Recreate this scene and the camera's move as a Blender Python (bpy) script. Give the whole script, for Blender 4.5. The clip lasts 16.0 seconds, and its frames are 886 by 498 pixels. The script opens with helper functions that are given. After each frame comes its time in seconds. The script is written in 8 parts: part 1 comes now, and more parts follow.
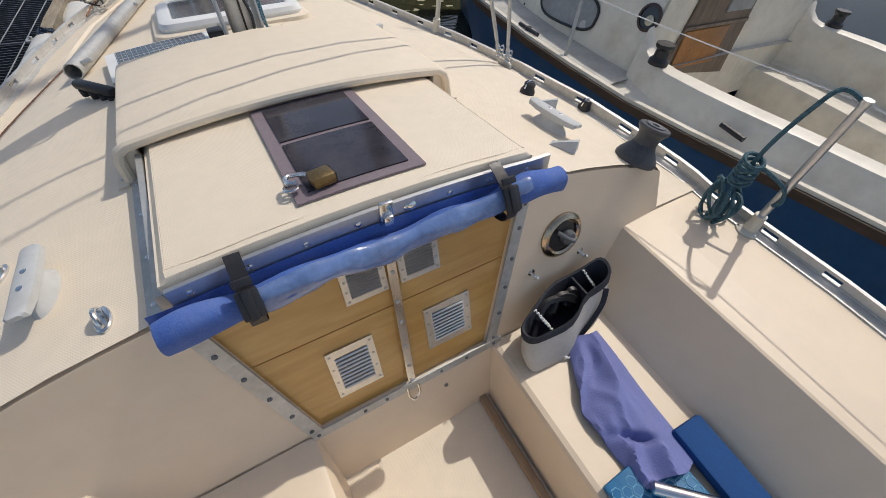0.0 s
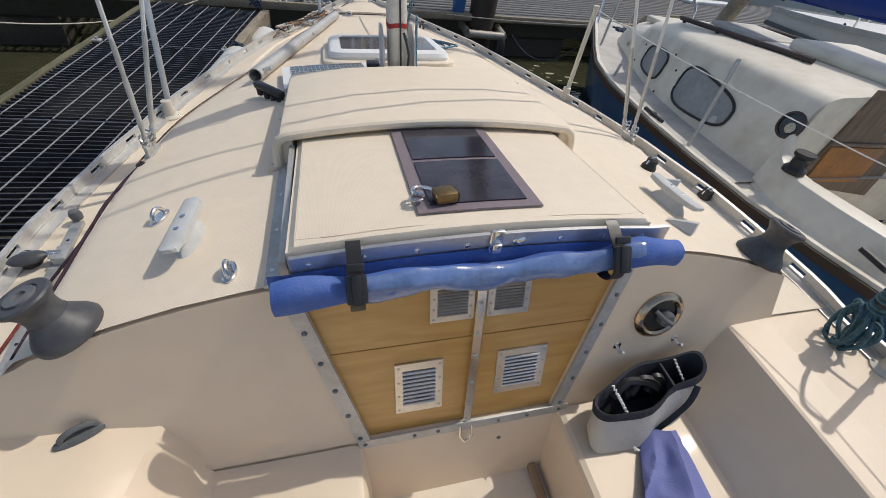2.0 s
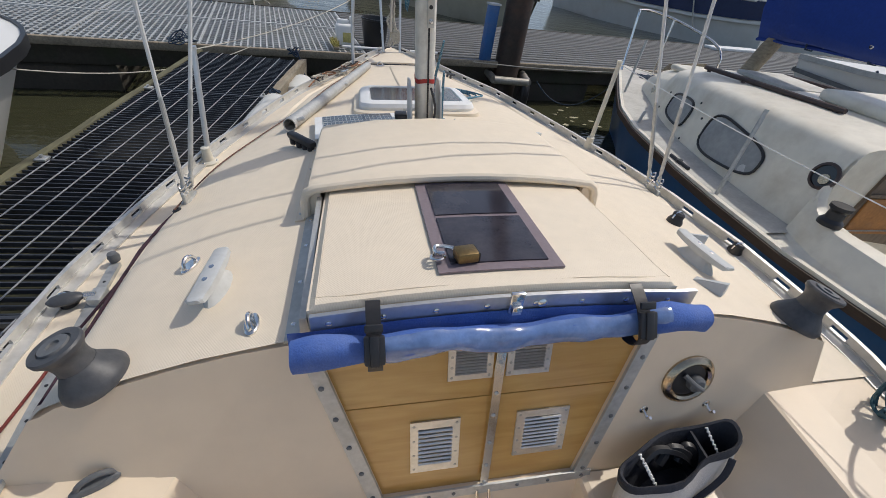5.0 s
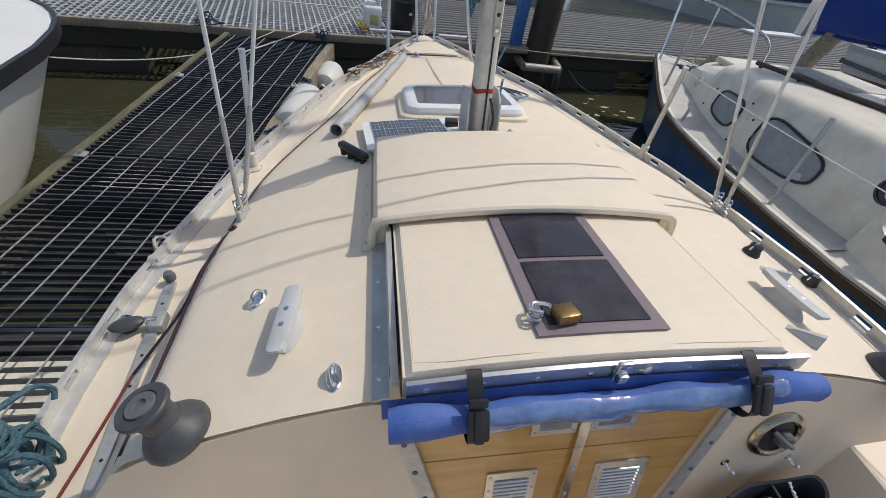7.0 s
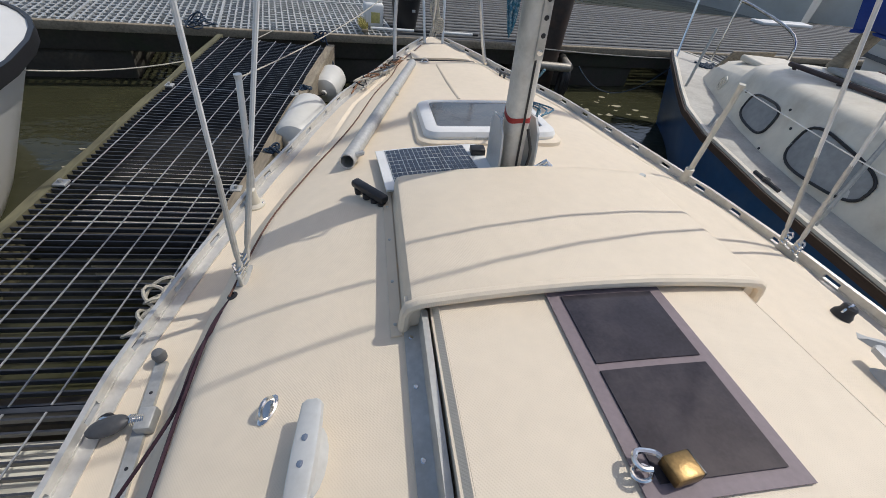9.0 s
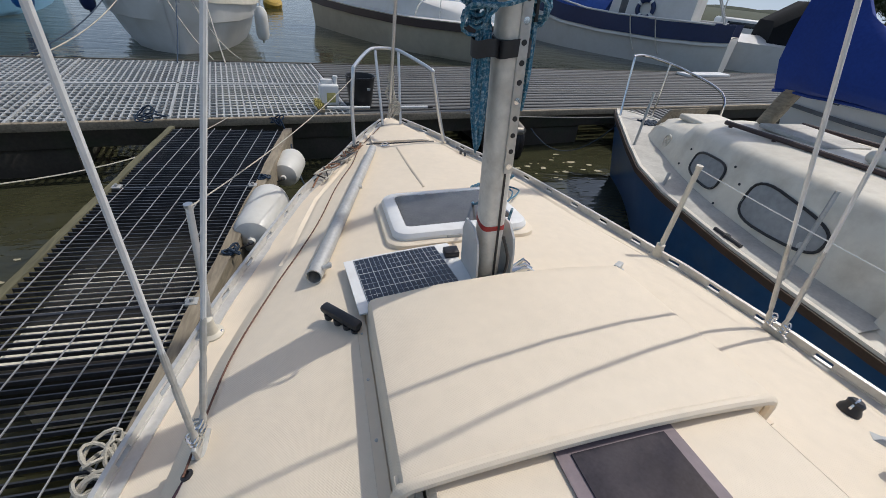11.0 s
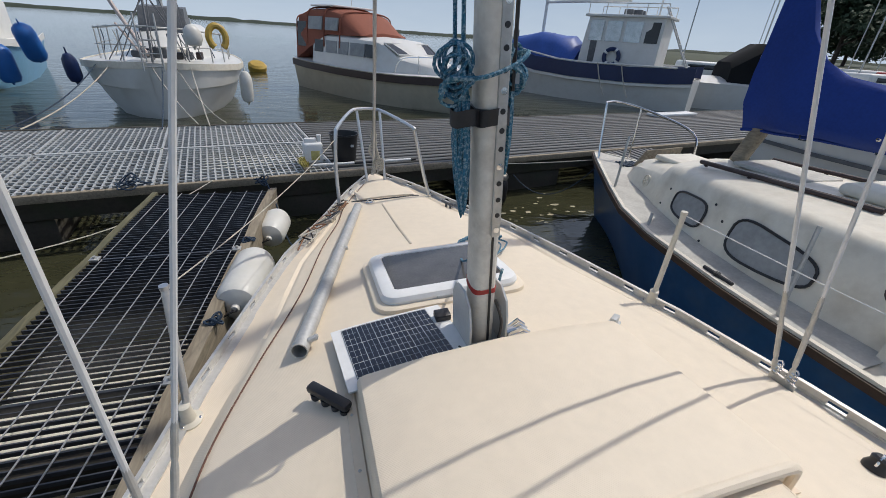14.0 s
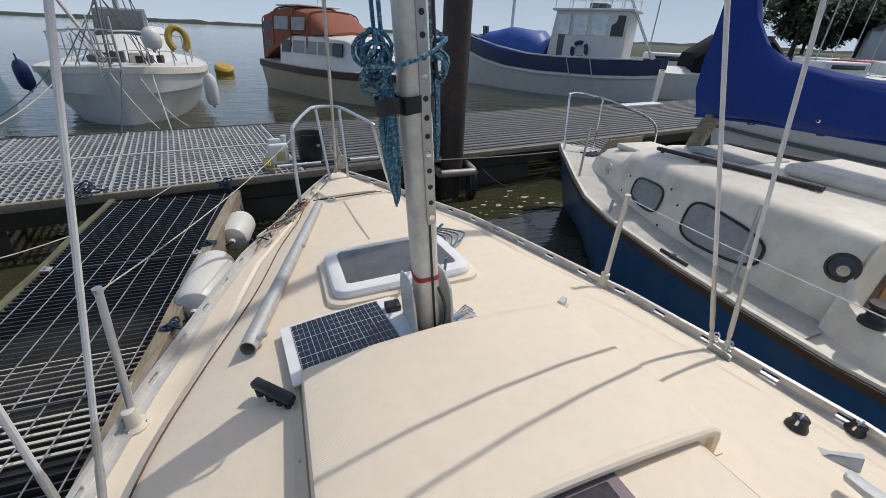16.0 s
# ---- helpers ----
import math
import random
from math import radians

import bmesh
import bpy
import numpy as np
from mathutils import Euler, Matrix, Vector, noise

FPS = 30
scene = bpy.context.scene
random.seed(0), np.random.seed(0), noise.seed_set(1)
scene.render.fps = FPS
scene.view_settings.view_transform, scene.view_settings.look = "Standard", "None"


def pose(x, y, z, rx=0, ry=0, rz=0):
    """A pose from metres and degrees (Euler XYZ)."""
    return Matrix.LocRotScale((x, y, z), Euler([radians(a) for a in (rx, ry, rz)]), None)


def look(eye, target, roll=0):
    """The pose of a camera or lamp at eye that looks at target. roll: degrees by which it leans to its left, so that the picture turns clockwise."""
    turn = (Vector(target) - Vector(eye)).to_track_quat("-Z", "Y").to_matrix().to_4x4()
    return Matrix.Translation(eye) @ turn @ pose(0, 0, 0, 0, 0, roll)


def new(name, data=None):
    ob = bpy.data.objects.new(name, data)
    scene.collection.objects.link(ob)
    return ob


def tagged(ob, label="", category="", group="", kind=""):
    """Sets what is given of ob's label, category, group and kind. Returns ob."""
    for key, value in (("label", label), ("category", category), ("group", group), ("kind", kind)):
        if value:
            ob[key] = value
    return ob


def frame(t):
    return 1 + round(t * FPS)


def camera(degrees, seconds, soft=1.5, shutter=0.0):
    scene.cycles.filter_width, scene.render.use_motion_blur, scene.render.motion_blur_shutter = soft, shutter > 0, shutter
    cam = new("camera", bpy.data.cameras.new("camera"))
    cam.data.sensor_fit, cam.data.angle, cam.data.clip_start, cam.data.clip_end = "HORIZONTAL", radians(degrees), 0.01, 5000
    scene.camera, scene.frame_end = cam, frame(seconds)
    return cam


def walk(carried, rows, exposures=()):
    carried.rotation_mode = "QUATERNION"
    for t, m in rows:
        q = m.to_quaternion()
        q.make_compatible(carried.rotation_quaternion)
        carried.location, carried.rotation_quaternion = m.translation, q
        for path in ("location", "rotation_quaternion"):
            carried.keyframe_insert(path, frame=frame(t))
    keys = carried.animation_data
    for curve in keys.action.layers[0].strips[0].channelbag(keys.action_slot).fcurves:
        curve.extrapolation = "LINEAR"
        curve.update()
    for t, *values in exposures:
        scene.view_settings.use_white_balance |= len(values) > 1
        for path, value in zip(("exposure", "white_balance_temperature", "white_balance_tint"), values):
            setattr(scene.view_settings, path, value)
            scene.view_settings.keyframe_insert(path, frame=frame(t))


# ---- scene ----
cam = camera(93.74, 16.0, soft=0.8)
# the yacht lies heeled to port; B carries its mid-line frame into the level world, Y trims it
B = pose(0, 0, 0, 0, -3.9, 0)
Y = B @ pose(0.0025, 0.0562, -0.0155, 2.41, 0.41, 0.42)
PATH = [
    (0, (-0.155, -0.5163, 1.7325), (0.515, 0.6197, 0.2285), 1.5),
    (0.5, (-0.1797, -0.5252, 1.7186), (0.2883, 0.7568, 0.2556), 3),
    (1, (-0.2004, -0.536, 1.7038), (0.1996, 0.802, 0.2718), 4.5),
    (1.5, (-0.2043, -0.541, 1.6999), (0.1957, 0.843, 0.3129), 5.2),
    (2, (-0.2251, -0.539, 1.7088), (0.1889, 0.892, 0.3738), 5.8),
    (2.5, (-0.2221, -0.5439, 1.7068), (0.1819, 0.9311, 0.4178), 5.4),
    (3, (-0.2103, -0.5439, 1.7038), (0.1747, 0.9661, 0.4498), 4.7),
    (3.5, (-0.2063, -0.5449, 1.7078), (0.1677, 0.9911, 0.4828), 4.6),
    (4, (-0.2053, -0.54, 1.7167), (0.1537, 1.017, 0.5137), 4.5),
    (6.5, (-0.3119, -0.4146, 1.7956), (-0.0349, 1.1084, 0.5306), 4.8),
    (7, (-0.3583, -0.3652, 1.8075), (-0.0893, 1.1378, 0.5155), 5.1),
    (7.5, (-0.381, -0.309, 1.8085), (-0.125, 1.175, 0.4915), 5.1),
    (8, (-0.4047, -0.232, 1.8095), (-0.1567, 1.239, 0.4775), 4.9),
    (8.2, (-0.4176, -0.1945, 1.8134), (-0.1706, 1.2755, 0.4794), 4.8),
    (10.3, (-0.4274, 0.0257, 1.8766), (-0.0534, 1.5597, 0.6486), 3.4),
    (10.5, (-0.4294, 0.0503, 1.8944), (-0.0374, 1.6013, 0.6934), 3),
    (11, (-0.4215, 0.0977, 1.925), (0.0165, 1.6887, 0.795), 2.3),
    (11.5, (-0.4274, 0.1244, 1.9319), (0.0456, 1.7494, 0.8659), 1.5),
    (12, (-0.4205, 0.1323, 1.9427), (0.0645, 1.7823, 0.9217), 0.9),
    (12.5, (-0.4146, 0.1362, 1.9467), (0.0774, 1.8042, 0.9587), 0.9),
    (13, (-0.4116, 0.1412, 1.9565), (0.0774, 1.8242, 0.9915), 0.7),
    (13.5, (-0.4018, 0.156, 1.9615), (0.0902, 1.845, 1.0095), 0.4),
    (14, (-0.4028, 0.1599, 1.9575), (0.1092, 1.8429, 1.0065), -0.2),
    (14.5, (-0.381, 0.1599, 1.9348), (0.161, 1.8299, 0.9778), -0.8),
    (15, (-0.3574, 0.155, 1.9309), (0.2146, 1.81, 0.9649), -1.2),
    (15.5, (-0.3228, 0.1352, 1.9338), (0.2702, 1.7802, 0.9638), -1.2),
    (16, (-0.3031, 0.1027, 1.9388), (0.2889, 1.7537, 0.9788), -1.4),
]
# the camera's white balance drifts from warm in the cockpit to neutral on deck
BALANCE = [(0, -0.25, 6500, 10), (2, -0.25, 6450, 10), (4, -0.25, 6400, 10), (7, -0.25, 6330, 10), (11, -0.25, 6300, 10), (16, -0.25, 6330, 10)]
walk(cam, [(t, B @ look(eye, target, roll)) for t, eye, target, roll in PATH], BALANCE)

# ---- world and sun ----
SUN_DIR = Vector((0.96, 0.28, 0.0)).normalized()
ELEV = radians(56)
world = bpy.data.worlds.new("sky")
scene.world = world
world.use_nodes = True
wn = world.node_tree.nodes
sky = wn.new("ShaderNodeTexSky")
sky.sky_type = "NISHITA"
sky.sun_disc = False
sky.sun_elevation = ELEV
sky.sun_rotation = math.atan2(SUN_DIR.x, SUN_DIR.y)
sky.air_density, sky.dust_density, sky.ozone_density = 0.6, 1.0, 1.0
wn["Background"].inputs["Strength"].default_value = 0.25
tint = wn.new("ShaderNodeVectorMath")
tint.operation = "MULTIPLY"
tint.inputs[1].default_value = (1.14, 1.0, 0.82)
world.node_tree.links.new(sky.outputs[0], tint.inputs[0])
world.node_tree.links.new(tint.outputs[0], wn["Background"].inputs["Color"])
sun = new("sun", bpy.data.lights.new("sun", "SUN"))
sun.data.energy, sun.data.angle, sun.data.color = 2.75, radians(0.6), (1.0, 0.95, 0.87)
sun.matrix_basis = look((0, 0, 0), (-SUN_DIR.x * math.cos(ELEV), -SUN_DIR.y * math.cos(ELEV), -math.sin(ELEV)))


# ---- materials ----
def mat(name, color, rough=0.5, metal=0.0, vary=0.08, scale=6.0, fine=60.0, bump=0.1, bscale=None, spec=0.5, dirt=None, dirt_amt=0.0, dirt_scale=2.0, island=0.0, coat=0.0):
    """Principled material with two scales of colour variation, dirt with a shape of its own and fine relief."""
    m = bpy.data.materials.new(name)
    m.use_nodes = True
    nt = m.node_tree
    n, l = nt.nodes, nt.links
    p = n["Principled BSDF"]
    tc = n.new("ShaderNodeTexCoord")
    n1 = n.new("ShaderNodeTexNoise")
    n1.inputs["Scale"].default_value, n1.inputs["Detail"].default_value = scale, 5
    n2 = n.new("ShaderNodeTexNoise")
    n2.inputs["Scale"].default_value, n2.inputs["Detail"].default_value = fine, 3
    for x in (n1, n2):
        l.new(tc.outputs["Object"], x.inputs["Vector"])
    add = n.new("ShaderNodeMath")
    add.operation = "ADD"
    l.new(n1.outputs["Fac"], add.inputs[0])
    l.new(n2.outputs["Fac"], add.inputs[1])
    ramp = n.new("ShaderNodeMapRange")
    ramp.inputs["From Min"].default_value, ramp.inputs["From Max"].default_value = 0.6, 1.4
    ramp.inputs["To Min"].default_value, ramp.inputs["To Max"].default_value = 1 - vary, 1 + vary
    l.new(add.outputs[0], ramp.inputs["Value"])
    mul = n.new("ShaderNodeVectorMath")
    mul.operation = "SCALE"
    mul.inputs[0].default_value = color
    l.new(ramp.outputs[0], mul.inputs["Scale"])
    out = mul.outputs[0]
    if island:
        oi = n.new("ShaderNodeObjectInfo")
        r2 = n.new("ShaderNodeMapRange")
        r2.inputs["To Min"].default_value, r2.inputs["To Max"].default_value = 1 - island, 1 + island
        l.new(oi.outputs["Random"], r2.inputs["Value"])
        m2 = n.new("ShaderNodeVectorMath")
        m2.operation = "SCALE"
        l.new(out, m2.inputs[0])
        l.new(r2.outputs[0], m2.inputs["Scale"])
        out = m2.outputs[0]
    if dirt:
        n3 = n.new("ShaderNodeTexNoise")
        n3.inputs["Scale"].default_value, n3.inputs["Detail"].default_value, n3.inputs["Roughness"].default_value = dirt_scale, 8, 0.65
        l.new(tc.outputs["Object"], n3.inputs["Vector"])
        r3 = n.new("ShaderNodeMapRange")
        r3.inputs["From Min"].default_value, r3.inputs["From Max"].default_value = 0.48, 0.72
        r3.inputs["To Max"].default_value = dirt_amt
        l.new(n3.outputs["Fac"], r3.inputs["Value"])
        mx = n.new("ShaderNodeMix")
        mx.data_type = "RGBA"
        l.new(r3.outputs[0], mx.inputs["Factor"])
        l.new(out, mx.inputs["A"])
        mx.inputs["B"].default_value = (*dirt, 1)
        out = mx.outputs["Result"]
    l.new(out, p.inputs["Base Color"])
    p.inputs["Roughness"].default_value, p.inputs["Metallic"].default_value = rough, metal
    p.inputs["Specular IOR Level"].default_value = spec
    p.inputs["Coat Weight"].default_value = coat
    if bump:
        nb = n.new("ShaderNodeTexNoise")
        nb.inputs["Scale"].default_value, nb.inputs["Detail"].default_value = bscale or fine, 4
        l.new(tc.outputs["Object"], nb.inputs["Vector"])
        b = n.new("ShaderNodeBump")
        b.inputs["Strength"].default_value, b.inputs["Distance"].default_value = bump, 0.004
        l.new(nb.outputs["Fac"], b.inputs["Height"])
        l.new(b.outputs[0], p.inputs["Normal"])
    return m


def nonskid(name, color):
    """Cream gelcoat moulded with a fine diamond tread of about 4 mm."""
    m = mat(name, color, rough=0.62, vary=0.05, scale=3, fine=25, bump=0.0, dirt=(0.42, 0.37, 0.28), dirt_amt=0.16, dirt_scale=3)
    nt = m.node_tree
    n, l = nt.nodes, nt.links
    tc = n.new("ShaderNodeTexCoord")
    hs = []
    for a in (38, -38):
        mp = n.new("ShaderNodeMapping")
        mp.inputs["Rotation"].default_value = (0, 0, radians(a))
        l.new(tc.outputs["Object"], mp.inputs["Vector"])
        w = n.new("ShaderNodeTexWave")
        w.inputs["Scale"].default_value, w.inputs["Distortion"].default_value = 84.0, 0.6
        l.new(mp.outputs[0], w.inputs["Vector"])
        hs.append(w)
    mn = n.new("ShaderNodeMath")
    mn.operation = "MULTIPLY"
    l.new(hs[0].outputs["Fac"], mn.inputs[0])
    l.new(hs[1].outputs["Fac"], mn.inputs[1])
    b = n.new("ShaderNodeBump")
    b.inputs["Strength"].default_value, b.inputs["Distance"].default_value = 0.2, 0.0011
    l.new(mn.outputs[0], b.inputs["Height"])
    l.new(b.outputs[0], n["Principled BSDF"].inputs["Normal"])
    return m


def wood(name, light, dark, rough=0.35, scale=9.0, axis="X", coat=0.2):
    m = bpy.data.materials.new(name)
    m.use_nodes = True
    nt = m.node_tree
    n, l = nt.nodes, nt.links
    p = n["Principled BSDF"]
    tc = n.new("ShaderNodeTexCoord")
    mp = n.new("ShaderNodeMapping")
    mp.inputs["Scale"].default_value = {"X": (0.8, 6, 6), "Y": (6, 0.8, 6), "Z": (6, 6, 0.8)}[axis]
    l.new(tc.outputs["Object"], mp.inputs["Vector"])
    n1 = n.new("ShaderNodeTexNoise")
    n1.inputs["Scale"].default_value, n1.inputs["Detail"].default_value, n1.inputs["Distortion"].default_value = scale, 8, 0.8
    l.new(mp.outputs[0], n1.inputs["Vector"])
    n2 = n.new("ShaderNodeTexNoise")
    n2.inputs["Scale"].default_value = 5
    l.new(tc.outputs["Object"], n2.inputs["Vector"])
    ad = n.new("ShaderNodeMath")
    ad.operation = "MULTIPLY_ADD"
    ad.inputs[1].default_value = 0.6
    l.new(n2.outputs["Fac"], ad.inputs[0])
    l.new(n1.outputs["Fac"], ad.inputs[2])
    r = n.new("ShaderNodeMapRange")
    r.inputs["From Min"].default_value, r.inputs["From Max"].default_value = 0.55, 1.1
    l.new(ad.outputs[0], r.inputs["Value"])
    mx = n.new("ShaderNodeMix")
    mx.data_type = "RGBA"
    l.new(r.outputs[0], mx.inputs["Factor"])
    mx.inputs["A"].default_value, mx.inputs["B"].default_value = (*light, 1), (*dark, 1)
    l.new(mx.outputs["Result"], p.inputs["Base Color"])
    p.inputs["Roughness"].default_value, p.inputs["Coat Weight"].default_value = rough, coat
    b = n.new("ShaderNodeBump")
    b.inputs["Strength"].default_value, b.inputs["Distance"].default_value = 0.15, 0.002
    l.new(n1.outputs["Fac"], b.inputs["Height"])
    l.new(b.outputs[0], p.inputs["Normal"])
    return m


CREAM = nonskid("cream_nonskid", (0.76, 0.66, 0.515))
GEL = mat("cream_gelcoat", (0.74, 0.61, 0.45), 0.5, vary=0.04, scale=2, fine=14, bump=0.03, dirt=(0.45, 0.38, 0.3), dirt_amt=0.14, dirt_scale=4, coat=0.15)
WHITE_GEL = mat("white_gelcoat", (0.72, 0.71, 0.67), 0.35, vary=0.05, scale=1.5, fine=12, bump=0.04, dirt=(0.4, 0.36, 0.28), dirt_amt=0.25, dirt_scale=3)
ALU = mat("aluminium", (0.62, 0.63, 0.64), 0.38, 0.9, vary=0.1, scale=8, fine=90, bump=0.08)
ALU_DULL = mat("weathered_aluminium", (0.5, 0.5, 0.48), 0.55, 0.6, vary=0.18, scale=5, fine=70, bump=0.12, dirt=(0.3, 0.28, 0.23), dirt_amt=0.4, dirt_scale=9)
VENTM = mat("brushed_vent_steel", (0.70, 0.68, 0.64), 0.34, 0.85, vary=0.1, scale=14, fine=140, bump=0.08, dirt=(0.35, 0.3, 0.22), dirt_amt=0.3, dirt_scale=12)
STEEL = mat("stainless_steel", (0.72, 0.72, 0.71), 0.16, 1.0, vary=0.05, scale=12, fine=120, bump=0.03)
BLACK = mat("black_plastic", (0.018, 0.018, 0.02), 0.42, vary=0.25, scale=12, fine=90, bump=0.1)
GREY_PL = mat("grey_winch_plastic", (0.11, 0.115, 0.12), 0.55, vary=0.2, scale=10, fine=80, bump=0.15, dirt=(0.3, 0.29, 0.27), dirt_amt=0.3, dirt_scale=14)
LIGHTGREY = mat("pale_grey_paint", (0.52, 0.53, 0.52), 0.45, vary=0.08, scale=10, fine=70, bump=0.08, dirt=(0.3, 0.28, 0.24), dirt_amt=0.3, dirt_scale=12)
WHITE_PL = mat("white_plastic", (0.78, 0.78, 0.76), 0.35, vary=0.05, scale=5, fine=40, bump=0.04, dirt=(0.5, 0.46, 0.38), dirt_amt=0.25, dirt_scale=6)
PLY = wood("varnished_ply", (0.60, 0.36, 0.115), (0.47, 0.25, 0.06), 0.3, 7, "X", 0.4)
TEAK = wood("brown_teak", (0.075, 0.042, 0.025), (0.035, 0.022, 0.015), 0.6, 9, "Y", 0.0)
DAMPWOOD = wood("damp_green_timber", (0.16, 0.15, 0.085), (0.07, 0.065, 0.04), 0.85, 8, "Y", 0.0)
GREYWOOD = wood("weathered_timber", (0.34, 0.29, 0.21), (0.16, 0.13, 0.09), 0.85, 8, "Y", 0.0)
BLUE_CANVAS = mat("blue_canvas", (0.055, 0.125, 0.40), 0.75, vary=0.15, scale=12, fine=240, bump=0.35, bscale=300, dirt=(0.2, 0.27, 0.5), dirt_amt=0.35, dirt_scale=10)
NAVY = mat("navy_canvas", (0.008, 0.038, 0.23), 0.85, vary=0.15, scale=3, fine=60, bump=0.3, bscale=40)
LILAC = mat("faded_blue_cloth", (0.15, 0.175, 0.40), 0.75, vary=0.1, scale=9, fine=240, bump=0.3, bscale=260)
CUSHION = mat("bright_blue_vinyl", (0.003, 0.055, 0.20), 0.85, vary=0.12, scale=8, fine=120, bump=0.2)
RUST = mat("rust_canvas", (0.26, 0.085, 0.05), 0.85, vary=0.12, scale=1.2, fine=20, bump=0.3, bscale=6)
WATER = None


# ---- mesh helpers ----
def finish(bm, name, material, smooth=True, angle=35):
    me = bpy.data.meshes.new(name)
    bmesh.ops.recalc_face_normals(bm, faces=bm.faces[:])
    if smooth:
        for f in bm.faces:
            f.smooth = True
        lim = radians(angle)
        for e in bm.edges:
            if len(e.link_faces) == 2 and e.calc_face_angle(0.0) > lim:
                e.smooth = False
    bm.to_mesh(me)
    bm.free()
    for mm in material if isinstance(material, (list, tuple)) else [material]:
        me.materials.append(mm)
    return me


def part(name, bm, material, parent, label="", smooth=True):
    ob = new(name, finish(bm, name, material, smooth))
    ob.parent = parent
    if label:
        ob["label"] = label
    return ob


def thing(name, label, category, m=None, group="", kind=""):
    ob = new(name)
    ob.empty_display_size = 0.1
    ob.matrix_basis = m if m is not None else Matrix()
    return tagged(ob, label, category, group, kind)


def solo(name, bm, material, label, category, m=None, group="", kind="", smooth=True):
    ob = new(name, finish(bm, name, material, smooth))
    ob.matrix_basis = m if m is not None else Matrix()
    return tagged(ob, label, category, group, kind)


def BM():
    return bmesh.new()


def box(bm, c, s, bevel=0.0, m=None, seg=2):
    r = bmesh.ops.create_cube(bm, size=1.0)
    vs = r["verts"]
    bmesh.ops.scale(bm, vec=s, verts=vs)
    if bevel:
        es = list({e for v in vs for e in v.link_edges})
        r2 = bmesh.ops.bevel(bm, geom=es, offset=bevel, segments=seg, affect="EDGES", profile=0.5)
        vs = list({v for f in r2["faces"] for v in f.verts} | {v for v in vs if v.is_valid})
    bmesh.ops.translate(bm, vec=c, verts=vs)
    if m is not None:
        bmesh.ops.transform(bm, matrix=m, verts=vs)
    return vs


def loft(bm, rings, closed=True, caps=True, mi=0):
    vr = [[bm.verts.new(p) for p in ring] for ring in rings]
    n = len(vr[0])
    for a, b in zip(vr, vr[1:]):
        for i in range(n if closed else n - 1):
            j = (i + 1) % n
            q = [a[i], a[j], b[j], b[i]]
            try:
                bm.faces.new(q).material_index = mi
            except ValueError:
                pass
    if caps and closed:
        for ring in (vr[0], vr[-1]):
            try:
                bm.faces.new(ring).material_index = mi
            except ValueError:
                pass
    return vr


def tube(bm, pts, r, seg=8, r1=None, closed=False, flat=1.0):
    """A round bar along a line of points."""
    P = [Vector(p) for p in pts]
    n = len(P)
    rings = []
    side = None
    for i, p in enumerate(P):
        if closed:
            d = P[(i + 1) % n] - P[i - 1]
        else:
            d = P[min(i + 1, n - 1)] - P[max(i - 1, 0)]
        d.normalize()
        if side is None:
            side = d.orthogonal().normalized()
        side = (side - d * side.dot(d))
        side = side.normalized() if side.length > 1e-6 else d.orthogonal().normalized()
        up = d.cross(side)
        k = r if r1 is None else r + (r1 - r) * i / max(1, n - 1)
        rings.append([p + side * (k * math.cos(2 * math.pi * a / seg)) + up * (k * flat * math.sin(2 * math.pi * a / seg)) for a in range(seg)])
    if closed:
        rings.append(rings[0])
    loft(bm, rings, True, not closed)


def lathe(bm, profile, seg=20, m=None):
    """profile: (radius, z) from bottom to top."""
    rings = [[Vector((max(r, 1e-4) * math.cos(2 * math.pi * a / seg), max(r, 1e-4) * math.sin(2 * math.pi * a / seg), z)) for a in range(seg)] for r, z in profile]
    if m is not None:
        rings = [[m @ p for p in ring] for ring in rings]
    loft(bm, rings)


def disc_head(bm, c, n, r=0.005, h=0.002, seg=8):
    """A round screw head at c, facing n."""
    q = Vector(n).to_track_quat("Z", "Y").to_matrix().to_4x4()
    lathe(bm, [(r, 0), (r, h * 0.5), (r * 0.6, h)], seg, Matrix.Translation(c) @ q)


def curve_pts(pts, n=8, closed=False):
    """A smooth line through points."""
    P = [Vector(p) for p in pts]
    out = []
    m = len(P)
    rng = range(m if closed else m - 1)
    for i in rng:
        p0 = P[i - 1] if (i > 0 or closed) else P[0]
        p1, p2 = P[i], P[(i + 1) % m]
        p3 = P[(i + 2) % m] if (i + 2 < m or closed) else P[-1]
        for k in range(n):
            t = k / n
            out.append(0.5 * ((2 * p1) + (p2 - p0) * t + (2 * p0 - 5 * p1 + 4 * p2 - p3) * t * t + (3 * p1 - p0 - 3 * p2 + p3) * t ** 3))
    if not closed:
        out.append(P[-1])
    return out


def sag(a, b, drop, n=12):
    a, b = Vector(a), Vector(b)
    return [a.lerp(b, i / n) - Vector((0, 0, drop * 4 * (i / n) * (1 - i / n))) for i in range(n + 1)]


def lerp_table(tab, y):
    return float(np.interp(y, [a for a, _ in tab], [b for _, b in tab]))


